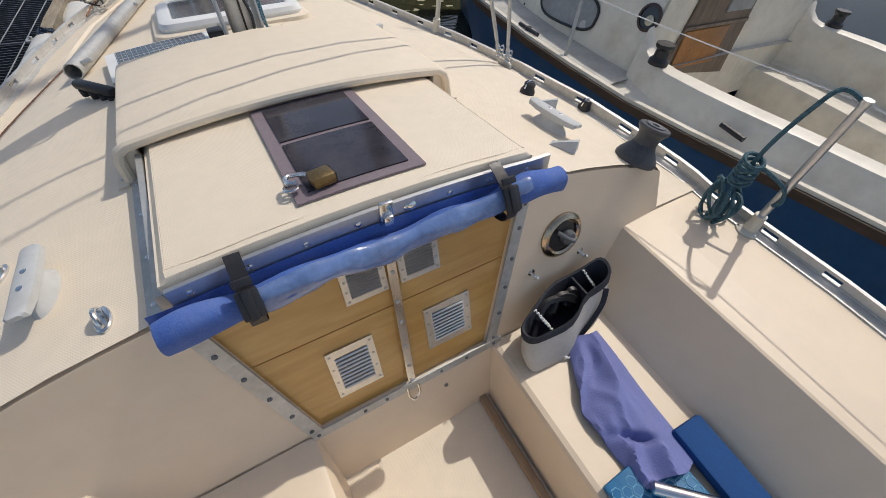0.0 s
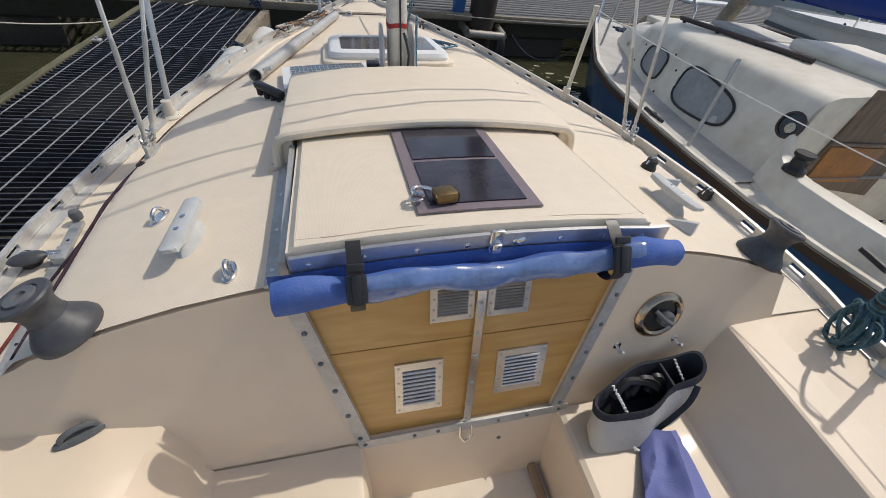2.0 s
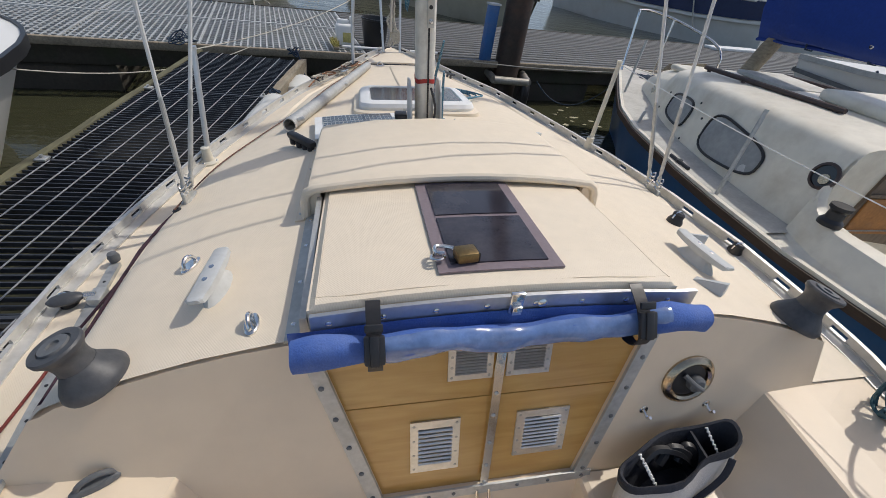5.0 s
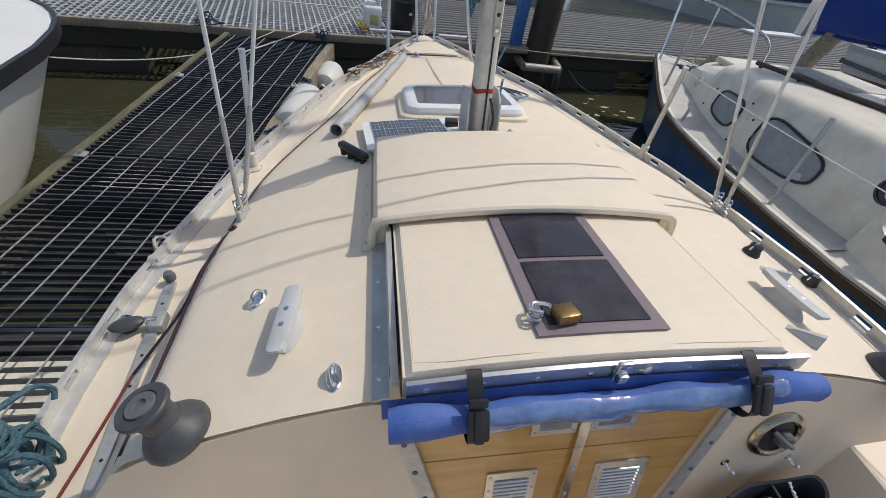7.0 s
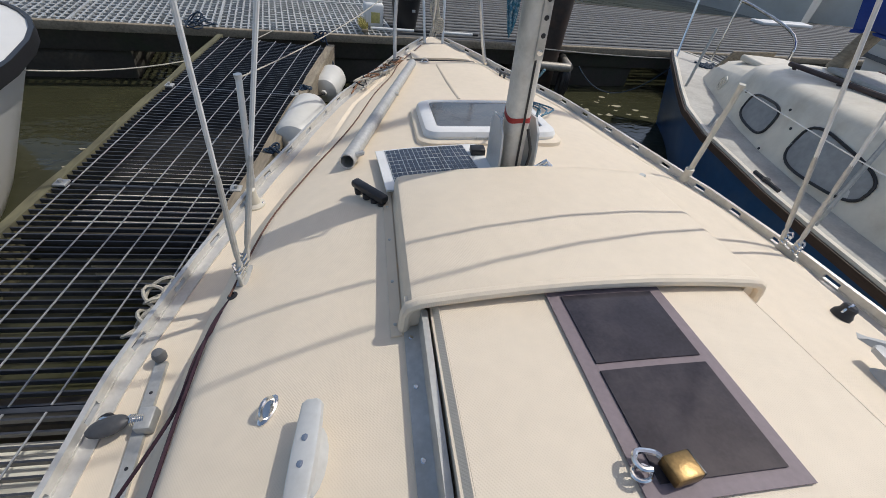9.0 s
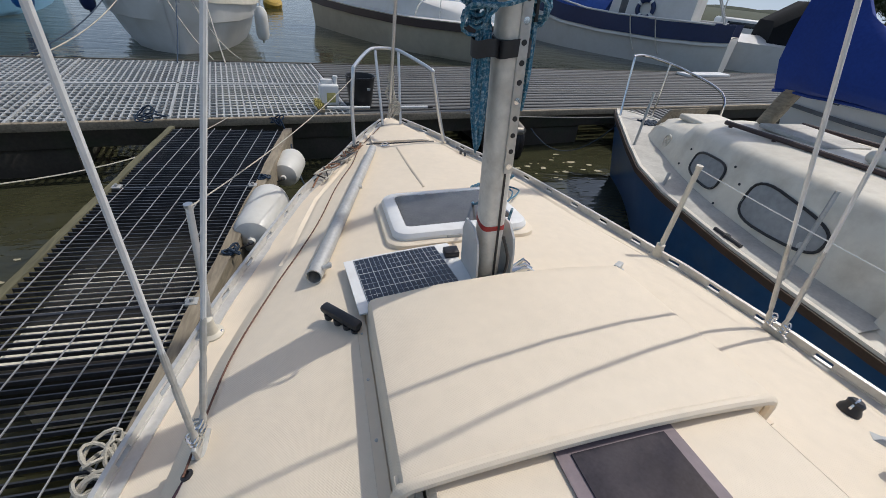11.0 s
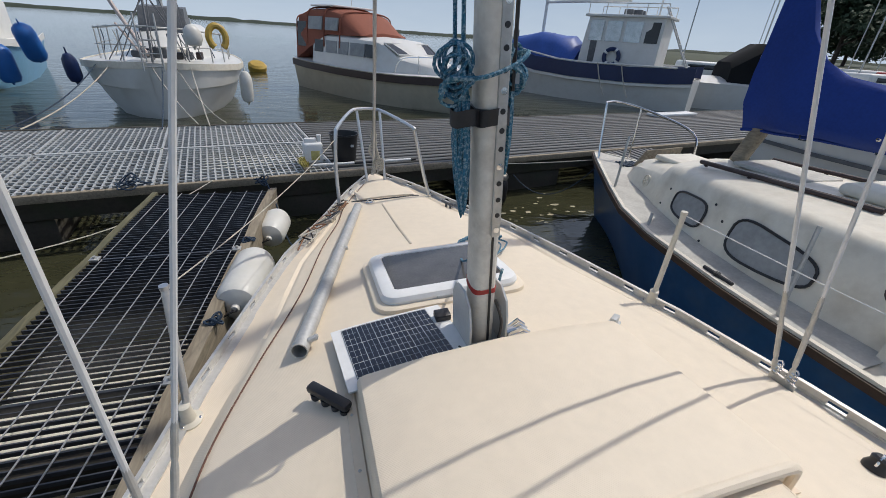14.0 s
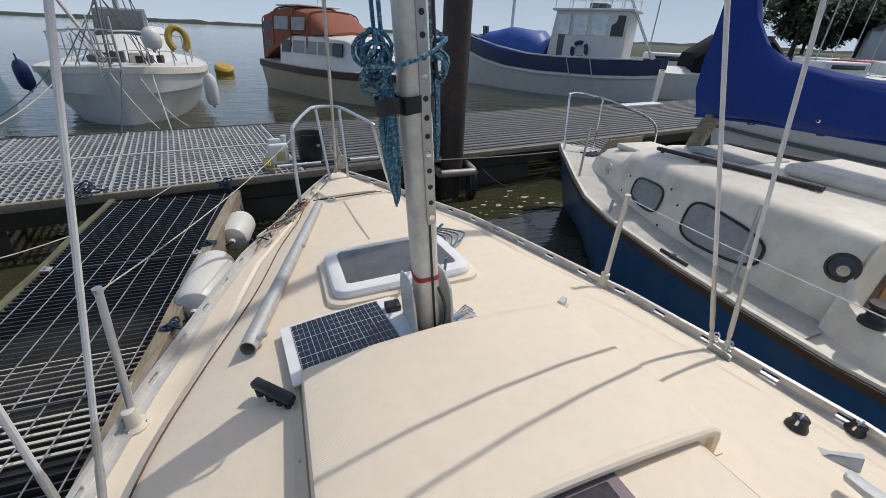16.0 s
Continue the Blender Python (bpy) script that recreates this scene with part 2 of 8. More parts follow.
def slab(bm, xs, ys, zf, thick):
    """A sheet over a grid with thickness: zf(x, y) is its top."""
    top = [[bm.verts.new((x, y, zf(x, y))) for x in xs] for y in ys]
    bot = [[bm.verts.new((x, y, zf(x, y) - thick)) for x in xs] for y in ys]
    nx, ny = len(xs), len(ys)
    for j in range(ny - 1):
        for i in range(nx - 1):
            bm.faces.new((top[j][i], top[j][i + 1], top[j + 1][i + 1], top[j + 1][i]))
            bm.faces.new((bot[j][i], bot[j + 1][i], bot[j + 1][i + 1], bot[j][i + 1]))
    edge = [(0, i) for i in range(nx)] + [(j, nx - 1) for j in range(1, ny)] + [(ny - 1, i) for i in range(nx - 2, -1, -1)] + [(j, 0) for j in range(ny - 2, 0, -1)]
    for k in range(len(edge)):
        a, b = edge[k], edge[(k + 1) % len(edge)]
        bm.faces.new((top[a[0]][a[1]], bot[a[0]][a[1]], bot[b[0]][b[1]], top[b[0]][b[1]]))


# ---- water, far shore ----
def water_material():
    m = mat("river_water", (0.042, 0.043, 0.023), 0.05, vary=0.25, scale=0.5, fine=3, bump=0.0, spec=0.5)
    nt = m.node_tree
    n, l = nt.nodes, nt.links
    tc = n.new("ShaderNodeTexCoord")
    a = n.new("ShaderNodeTexNoise")
    a.inputs["Scale"].default_value, a.inputs["Detail"].default_value = 2.2, 4
    mp = n.new("ShaderNodeMapping")
    mp.inputs["Scale"].default_value = (0.6, 1.3, 1)
    l.new(tc.outputs["Object"], mp.inputs["Vector"])
    l.new(mp.outputs[0], a.inputs["Vector"])
    b = n.new("ShaderNodeBump")
    b.inputs["Strength"].default_value, b.inputs["Distance"].default_value = 0.35, 0.06
    a2 = n.new("ShaderNodeTexNoise")
    a2.inputs["Scale"].default_value, a2.inputs["Detail"].default_value = 9.0, 3
    l.new(mp.outputs[0], a2.inputs["Vector"])
    sm = n.new("ShaderNodeMath")
    sm.operation = "MULTIPLY_ADD"
    sm.inputs[1].default_value = 0.16
    l.new(a2.outputs["Fac"], sm.inputs[0])
    l.new(a.outputs["Fac"], sm.inputs[2])
    l.new(sm.outputs[0], b.inputs["Height"])
    l.new(b.outputs[0], n["Principled BSDF"].inputs["Normal"])
    n["Principled BSDF"].inputs["IOR"].default_value = 1.33
    return m


WATER = water_material()
WL = 0.1
bm = BM()
R = 4000
rings = [0, 6, 14, 30, 80, 300, 1200, R]
prev = None
for r in rings[1:]:
    ring = [bm.verts.new((r * math.cos(a * math.pi / 24), 5 + r * math.sin(a * math.pi / 24), WL)) for a in range(48)]
    if prev is None:
        bm.faces.new(ring)
    else:
        for i in range(48):
            j = (i + 1) % 48
            bm.faces.new((prev[i], ring[i], ring[j], prev[j]))
    prev = ring
solo("water", bm, WATER, "murky green-brown river water with small ripples", "water", kind="structure")

SCUM = mat("floating_scum", (0.42, 0.38, 0.27), 0.9, vary=0.3, scale=8, fine=60, bump=0.3)
bm = BM()
rs = random.Random(41)
for cx, cy, n, spread, big in ((2.0, 4.3, 26, 0.35, 0.07), (1.55, 4.1, 12, 0.3, 0.05), (-2.1, 2.6, 9, 0.35, 0.05), (-2.25, 2.2, 4, 0.12, 0.16), (4.5, 8.0, 10, 0.8, 0.1)):
    for k in range(n):
        px, py, q = cx + rs.gauss(0, spread), cy + rs.gauss(0, spread * 0.6), big * rs.uniform(0.2, 1.0)
        bm.faces.new([bm.verts.new((px + q * rs.uniform(0.5, 1.1) * math.cos(i * math.pi / 4), py + 0.5 * q * rs.uniform(0.4, 1.1) * math.sin(i * math.pi / 4), WL + 0.004)) for i in range(8)])
solo("floating_scum", bm, SCUM, "pale flecks of scum drifting on the water", "scum", kind="stuff")

# ---- the yacht's lines ----
HALF = [(-2.4, 0.88), (-1.2, 1.05), (-0.5, 1.09), (0.2, 1.1), (0.5, 1.075), (0.75, 1.018), (0.9, 0.98), (1.04, 0.938), (1.3, 0.87), (1.68, 0.75), (2.09, 0.62), (2.5, 0.425), (2.73, 0.33), (2.95, 0.215), (3.2, 0.06), (3.28, 0.012)]
RAILZ = [(-2.4, 0.9), (0, 0.885), (0.6, 0.893), (1.2, 0.9), (1.7, 0.882), (2.1, 0.858), (2.7, 0.82), (3.28, 0.815)]
CENTRE = [(-0.2, 1.185), (0, 1.163), (0.45, 1.137), (1.0, 1.085), (1.26, 1.055), (1.65, 0.995), (2.2, 0.91), (2.75, 0.848), (3.28, 0.825)]
CREASE = [(-0.2, 0.835), (0.6, 0.825), (1.0, 0.79), (1.3, 0.71), (1.6, 0.63), (2.0, 0.54), (2.5, 0.35), (2.95, 0.16), (3.28, 0.008)]
CREASEZ = [(-0.2, 1.05), (0, 1.045), (0.4, 1.03), (0.7, 1.005), (1.0, 0.972), (1.3, 0.94), (1.6, 0.912), (2.0, 0.88), (2.5, 0.837), (3.28, 0.82)]
STEP = [(-0.2, 0.15), (0, 0.148), (0.6, 0.12), (1.0, 0.075), (1.3, 0.036), (1.7, 0.0), (3.5, 0.0)]


# the starboard deck edge stands higher and closer in than the port one
HALF_S = [(-2.4, 0.88), (-1.2, 1.05), (-0.5, 1.09), (0.0, 1.085), (0.2, 1.04), (0.4, 0.985), (0.55, 0.94), (0.72, 0.892), (0.9, 0.865), (1.11, 0.848), (1.4, 0.775), (1.68, 0.70), (2.09, 0.59), (2.5, 0.42), (2.73, 0.33), (2.95, 0.215), (3.2, 0.06), (3.28, 0.012)]
RAILZ_S = [(-2.4, 0.9), (-0.1, 0.886), (0.2, 0.925), (0.4, 0.95), (0.7, 0.965), (0.9, 0.95), (1.15, 0.922), (1.68, 0.892), (2.1, 0.862), (2.7, 0.82), (3.28, 0.815)]
STEP_S = [(-0.2, 0.15), (0.0, 0.142), (0.2, 0.095), (0.4, 0.06), (0.7, 0.02), (1.2, 0.015), (1.7, 0.0), (3.5, 0.0)]


def half(y, side=-1):
    return lerp_table(HALF_S if side > 0 else HALF, y)


def rail_z(y, side=-1):
    return lerp_table(RAILZ_S if side > 0 else RAILZ, y)


def deck_z(x, y):
    c, xc, zc = lerp_table(CENTRE, y), lerp_table(CREASE, y), lerp_table(CREASEZ, y)
    u = abs(x) / xc
    if u <= 1:
        return c - (c - zc) * u ** 2.7
    low = zc - lerp_table(STEP_S if x > 0 else STEP, y)
    k = min(1, (abs(x) - xc) / max(0.01, half(y, x) - xc))
    return low + (rail_z(y, x) - low) * k


def bulk_y(z):
    return -0.115 + 0.29 * (z - 0.703)


yacht = thing("sailing_yacht", "small cream fibreglass sailing yacht moored beside a pontoon", "sailing yacht", Y)

# deck and coachroof in one moulding
bm = BM()
ys = [bulk_y(1.1)] + [0.08 * i for i in range(1, 41)] + [3.28]
rows = []
for y in ys:
    xc, zc = lerp_table(CREASE, y), lerp_table(CREASEZ, y)
    inner = [xc * u for u in (0, 0.17, 0.34, 0.5, 0.66, 0.8, 0.9, 0.96, 0.985)]
    sides = []
    for sg, lean in ((-1, 0.6), (1, 0.12)):  # the port coachroof side leans out more
        st, w = lerp_table(STEP_S if sg > 0 else STEP, y), half(y, sg)
        sd = [(x, deck_z(x, y)) for x in inner]
        sd += [(xc, zc - 0.006), (xc + 0.012, zc - 0.02 if st > 0.03 else zc - 0.004), (xc + 0.018 + st * lean, zc - st), (xc + 0.02 + (w - xc - 0.02) * 0.4 + st * 0.05, deck_z(sg * (xc + (w - xc) * 0.4), y)), (w, rail_z(y, sg))]
        if xc < 0.1:
            sd = [(x * w / max(sd[-1][0], 1e-4), z) for x, z in sd]
        sides.append(sd)
    port, right = sides
    yy = y if y != ys[0] else None
    prof = [(-x, z) for x, z in reversed(port[1:])] + right
    rows.append([(x, bulk_y(z) if yy is None else y, z) for x, z in prof])
loft(bm, rows, closed=False)
part("deck", bm, CREAM, yacht, "cream deck with moulded non-slip tread")

# hull
bm = BM()
hy = [-2.4 + 0.2 * i for i in range(28)] + [3.1, 3.2, 3.285]
rows = []
for y in hy:
    k = max(0.0, (y - 1.0) / 2.28)
    sides = []
    for sg in (-1, 1):
        w, z = half(y, sg) if y < 3.28 else 0.012, rail_z(y, sg)
        pr = [(w, z), (w * 1.0 + 0.004, z - 0.02), (w * (0.99 - 0.25 * k), 0.5), (w * (0.93 - 0.45 * k), 0.2), (w * (0.8 - 0.5 * k), 0.0), (w * (0.5 - 0.3 * k), -0.2), (0, -0.35)]
        dy = [0, 0, 0.12 * k, 0.24 * k, 0.32 * k, 0.4 * k, 0.45 * k]
        sides.append([(sg * x, y - d, zz) for (x, zz), d in zip(pr, dy)])
    rows.append(sides[0] + list(reversed(sides[1][:-1])))
loft(bm, rows, closed=False)
bm.faces.new([v for v in bm.verts if abs(v.co.y + 2.4) < 1e-4][:13])
part("hull", bm, WHITE_GEL, yacht, "white fibreglass hull side")

# aft bulkhead with the companionway opening
def bpt(x, z, d=0.0):
    return Vector((x, bulk_y(z) + d, z))


OPEN_B, OPEN_T, OPEN_ZB, OPEN_ZT = 0.238, 0.352, 0.703, 1.13


def open_x(z):
    return OPEN_B + (OPEN_T - OPEN_B) * (z - OPEN_ZB) / (OPEN_ZT - OPEN_ZB)


for sgn in (-1, 1):
    bm = BM()
    def facing(d):
        a = [bm.verts.new(bpt(sgn * open_x(z), z, d)) for z in (0.69, 0.8, 0.9, 1.0, 1.13)]
        xs = [0.40, 0.5, 0.6, 0.7, 0.8, 0.828]
        top = [bm.verts.new(bpt(sgn * x, deck_z(x, 0.0) - (0.009 if x < 0.82 else 0.014), d)) for x in xs]
        low = [bm.verts.new(bpt(sgn * x, z, d)) for x, z in ((0.848, 1.026), (0.945 if sgn < 0 else 0.872, 0.898), (1.06, 0.887), (1.06, 0.69))]
        return a + top + low
    fr, bk = facing(0.0), facing(0.03)
    bm.faces.new(fr)
    bm.faces.new(bk[::-1])
    for i in range(len(fr)):
        j = (i + 1) % len(fr)
        bm.faces.new((fr[i], bk[i], bk[j], fr[j]))
    part("bulkhead", bm, GEL, yacht, "smooth cream cabin bulkhead", smooth=False)
bm = BM()
q = [bpt(-0.6, 0.42), bpt(0.6, 0.42), bpt(0.6, 0.699), bpt(-0.6, 0.699)]
loft(bm, [[p for p in q], [p + Vector((0, 0.05, 0)) for p in q]])
part("bridge_deck_face", bm, GEL, yacht, smooth=False)

# cockpit: sole, two seats, coamings, transom
bm = BM()
box(bm, (0, -1.1, 0.44), (0.6, 2.0, 0.04))
part("cockpit_sole", bm, CREAM, yacht, "cream non-slip cockpit floor")
for sgn in (-1, 1):
    bm = BM()
    rows = []
    for y in [-2.1, -1.6, -1.1, -0.8, -0.5, -0.3, -0.2, -0.13, -0.05, 0.0]:
        f = max(0, 1 - (-0.05 - y) / 0.28) if sgn < 0 else 0.0
        f = min(1, f) ** 2
        zt = 0.888 if sgn > 0 else 0.872
        xi = 0.735
        pr = [(0.232, 0.40), (0.24, 0.46), (0.256, 0.676), (0.262, 0.687), (0.275, 0.692), (0.45, 0.69), (0.585 + 0.0 * f, 0.692), (0.60, 0.70 + 0.02 * f), (0.625 - 0.03 * f, 0.73 + 0.05 * f), (0.70 - 0.06 * f, 0.845 + 0.01 * f), (xi - 0.012 - 0.04 * f, zt - 0.012), (xi, zt - 0.003), (xi + 0.02, zt), (0.85, zt + 0.006), (1.0, rail_z(y, sgn) + 0.002), (half(y, sgn), rail_z(y, sgn))]
        if sgn > 0:
            pr = pr[:6] + [(0.598, 0.691), (0.607, 0.694), (0.613, 0.702), (0.728, 0.876), (0.733, 0.884), (xi + 0.006, zt - 0.001), (xi + 0.02, zt)] + pr[-3:]
        rows.append([(sgn * x, y, z) for x, z in pr])
    loft(bm, rows, closed=False)
    part("cockpit_side", bm, GEL, yacht, "cream cockpit seat and coaming moulding", smooth=sgn < 0)
bm = BM()
box(bm, (0, -2.2, 0.6), (1.7, 0.2, 0.6), 0.03)
part("transom", bm, GEL, yacht)
bm = BM()
box(bm, (0.215, -1.1, 0.472), (0.022, 1.84, 0.024), 0.003)
part("sole_strip", bm, wood("tan_timber", (0.42, 0.30, 0.19), (0.30, 0.20, 0.12), 0.6, 8, "Y", 0.0), yacht, "brown wooden strip on the cockpit floor")

# sliding hatch
def hatch_z(x, y):
    return 1.272 - 0.13 * y - 0.16 * x * x


hatch = None
bm = BM()
xs = [-0.35, -0.346, -0.335, -0.3, -0.2, -0.1, 0, 0.1, 0.2, 0.3, 0.335, 0.346, 0.35]
ys = [0.0, 0.004, 0.015, 0.1, 0.2, 0.3, 0.4, 0.5]
def hz(x, y):
    e = 0.0
    if abs(x) > 0.345 or y < 0.003:
        e = 0.012
    elif abs(x) > 0.34 or y < 0.01:
        e = 0.004
    return hatch_z(x, y) - e
slab(bm, xs, ys, hz, 0.06)
hatch = part("sliding_hatch", bm, CREAM, yacht, "cream sliding hatch with a tinted window")
bm = BM()
def flat_on(bm, x0, x1, y0, y1, lift, zf, nx=6, ny=4, th=0.004):
    slab(bm, [x0 + (x1 - x0) * i / nx for i in range(nx + 1)], [y0 + (y1 - y0) * i / ny for i in range(ny + 1)], lambda x, y: zf(x, y) + lift, th)
FRAME = mat("mauve_rubber_frame", (0.20, 0.16, 0.175), 0.6, vary=0.12, scale=15, fine=100, bump=0.15)
flat_on(bm, -0.12, 0.124, 0.043, 0.435, 0.006, hatch_z)
part("window_frame", bm, FRAME, hatch, "mauve-grey rubber window surround")
def smoky(name, base):
    m = mat(name, base, 0.12, vary=0.3, scale=14, fine=160, bump=0.02, spec=0.4, dirt=(0.09, 0.08, 0.085), dirt_amt=0.5, dirt_scale=9)
    return m
PANE = smoky("smoked_acrylic", (0.03, 0.027, 0.035))
for y0, y1 in ((0.066, 0.242), (0.257, 0.418)):
    bm = BM()
    flat_on(bm, -0.094, 0.098, y0, y1, 0.009, hatch_z, 4, 3)
    part("pane", bm, PANE, hatch, "dark smoked acrylic pane")
# raised border line on the hatch
bm = BM()
tube(bm, curve_pts([(-0.332, 0.46, hatch_z(0.332, 0.46)), (-0.332, 0.06, hatch_z(0.332, 0.06)), (-0.32, 0.018, hatch_z(0.32, 0.018)), (-0.15, 0.014, hatch_z(0.15, 0.014)), (0.15, 0.014, hatch_z(0.15, 0.014)), (0.32, 0.018, hatch_z(0.32, 0.018)), (0.332, 0.06, hatch_z(0.332, 0.06)), (0.332, 0.46, hatch_z(0.332, 0.46))], 5), 0.0007, 6, flat=0.3)
part("hatch_border", bm, CREAM, hatch)

# aluminium angle on the hatch's aft edge, with screws
bm = BM()
rows = []
for i in range(17):
    x = -0.345 + 0.735 * i / 16
    z = 1.252 - 0.16 * min(abs(x), 0.35) ** 2
    rows.append([(x, -0.004, z + 0.003), (x, -0.012, z + 0.003), (x, -0.014, z - 0.034), (x, -0.004, z - 0.036)])
loft(bm, rows)
angle = part("hatch_angle", bm, ALU, hatch, "polished aluminium strip with screws")
for i in range(8):
    bm = BM()
    x = -0.315 + 0.092 * i
    disc_head(bm, (x, -0.013, 1.236 - 0.16 * x * x), (0, -1, 0), 0.006, 0.003)
    part("screw", bm, STEEL, hatch)

# hatch garage (fixed hood)
def hood_z(x, y):
    return 1.250 - 0.125 * (y - 0.44) - 0.21 * x * x - max(0, y - 0.9) ** 2 * 2.0


bm = BM()
rows = []
for y in [0.436, 0.44, 0.455, 0.55, 0.65, 0.75, 0.85, 0.92, 0.955, 0.975, 0.99, 1.0]:
    e = 0.014 if y < 0.438 else (0.004 if y < 0.45 else 0.0)
    f = 0 if y < 0.95 else ((y - 0.95) / 0.05) ** 2
    wl, wr = 0.392, 0.388 - 0.015 * (y - 0.44)
    ring = []
    for x, k in ((-wl - 0.012, 3), (-wl - 0.004, 2), (-wl, 1), (-wl + 0.006, 0.15), (-wl + 0.02, 0), (-0.2, 0), (0, 0), (0.2, 0), (wr - 0.016, 0), (wr - 0.004, 0.15), (wr + 0.003, 1), (wr + 0.012, 2), (wr + 0.022, 3)):
        d = deck_z(x, y) - 0.004
        t = hood_z(x, y) - e
        t = t + (d + 0.012 - t) * f if k < 3 else t
        z = {0: t, 0.15: t - 0.003, 1: t - 0.012, 2: d + (t - d) * 0.3, 3: d}[k]
        ring.append((x, y, max(z, d)))
    rows.append(ring)
loft(bm, rows, closed=False)
a = [v for v in bm.verts if abs(v.co.y - 0.436) < 1e-5]
hood = part("hatch_hood", bm, CREAM, yacht, "cream hood over the sliding hatch")
bm = BM()
lip = [Vector((-0.402, 0.439, deck_z(0.402, 0.44))), Vector((-0.398, 0.438, hood_z(0.39, 0.44) - 0.042)), Vector((-0.391, 0.437, hood_z(0.385, 0.44) - 0.022))]
lip += [Vector((x, 0.437, hood_z(x, 0.44) - 0.0125)) for x in [-0.372 + 0.744 * i / 18 for i in range(19)]]
lip += [Vector((0.389, 0.437, hood_z(0.385, 0.44) - 0.022)), Vector((0.398, 0.438, hood_z(0.39, 0.44) - 0.042)), Vector((0.408, 0.439, deck_z(0.408, 0.44)))]
tube(bm, lip, 0.0125, 10)
loft(bm, [[p + Vector((0, 0.004, -0.008)) for p in lip[2:-2]], [p + Vector((0, 0.03, -0.03)) for p in lip[2:-2]]], closed=False)
for sg in (-1, 1):
    za, zb = deck_z(0.39, 0.45), hood_z(0.385, 0.45) - 0.02
    box(bm, (sg * 0.38, 0.452, (za + zb) / 2), (0.04, 0.026, zb - za), 0.003)
part("hood_lip", bm, CREAM, hood, "thick rounded lip of the hood")
# flange of the hood with screws, and the runners beside the hatch
for sgn in (-1, 1):
    bm = BM()
    xa = 0.3515
    rh = 0.058 if sgn < 0 else 0.014
    rows = [[(sgn * (xa), y, deck_z(xa, y) - 0.002), (sgn * (xa + 0.004), y, deck_z(xa, y) + rh), (sgn * (xa + 0.016), y, deck_z(xa, y) + rh), (sgn * (xa + 0.02), y, deck_z(xa, y) + 0.008), (sgn * (xa + 0.05), y, deck_z(xa + 0.05, y) + 0.005), (sgn * (xa + 0.05), y, deck_z(xa + 0.05, y) - 0.002)] for y in (0.012, 0.15, 0.3, 0.437)]
    loft(bm, rows)
    runner = part("hatch_runner", bm, ALU_DULL if sgn < 0 else GEL, yacht, "dull grey aluminium hatch runner" if sgn < 0 else "cream moulded hatch runner")
    for y in (0.05, 0.17, 0.3, 0.41):
        bm = BM()
        disc_head(bm, (sgn * (xa + 0.036), y, deck_z(xa + 0.036, y) + 0.006), (0, 0, 1), 0.0055, 0.003)
        part("screw", bm, STEEL, runner)
    bm = BM()
    rows = [[(sgn * (0.405), y, deck_z(0.405, y) - 0.002), (sgn * 0.405, y, deck_z(0.405, y) + 0.006), (sgn * 0.428, y, deck_z(0.428, y) + 0.004), (sgn * 0.43, y, deck_z(0.43, y) - 0.002)] for y in (0.42, 0.6, 0.8, 0.98)]
    loft(bm, rows)
    fl = part("hood_flange", bm, GEL, yacht)
    for y in (0.45, 0.58, 0.74, 0.9):
        bm = BM()
        disc_head(bm, (sgn * 0.418, y, deck_z(0.418, y) + 0.005), (0, 0, 1), 0.004, 0.002)
        part("screw", bm, ALU_DULL, fl)

# washboards of varnished ply
WB = 0.012
def board(z0, z1):
    bm = BM()
    r = []
    for d in (WB, WB + 0.018):
        r.append([bpt(-open_x(z0) - 0.004, z0, d), bpt(open_x(z0) + 0.004, z0, d), bpt(open_x(z1) + 0.004, z1, d), bpt(-open_x(z1) - 0.004, z1, d)])
    loft(bm, r)
    return part("washboard", bm, PLY, yacht, "varnished plywood washboard", smooth=False)
low_board = board(0.700, 0.959)
top_board = board(0.962, 1.188)

# closing panel between the port side deck and the coaming
bm = BM()
box(bm, (-0.95, 0.03, 0.79), (0.26, 0.03, 0.155), 0.004)
part("coaming_end", bm, GEL, yacht)
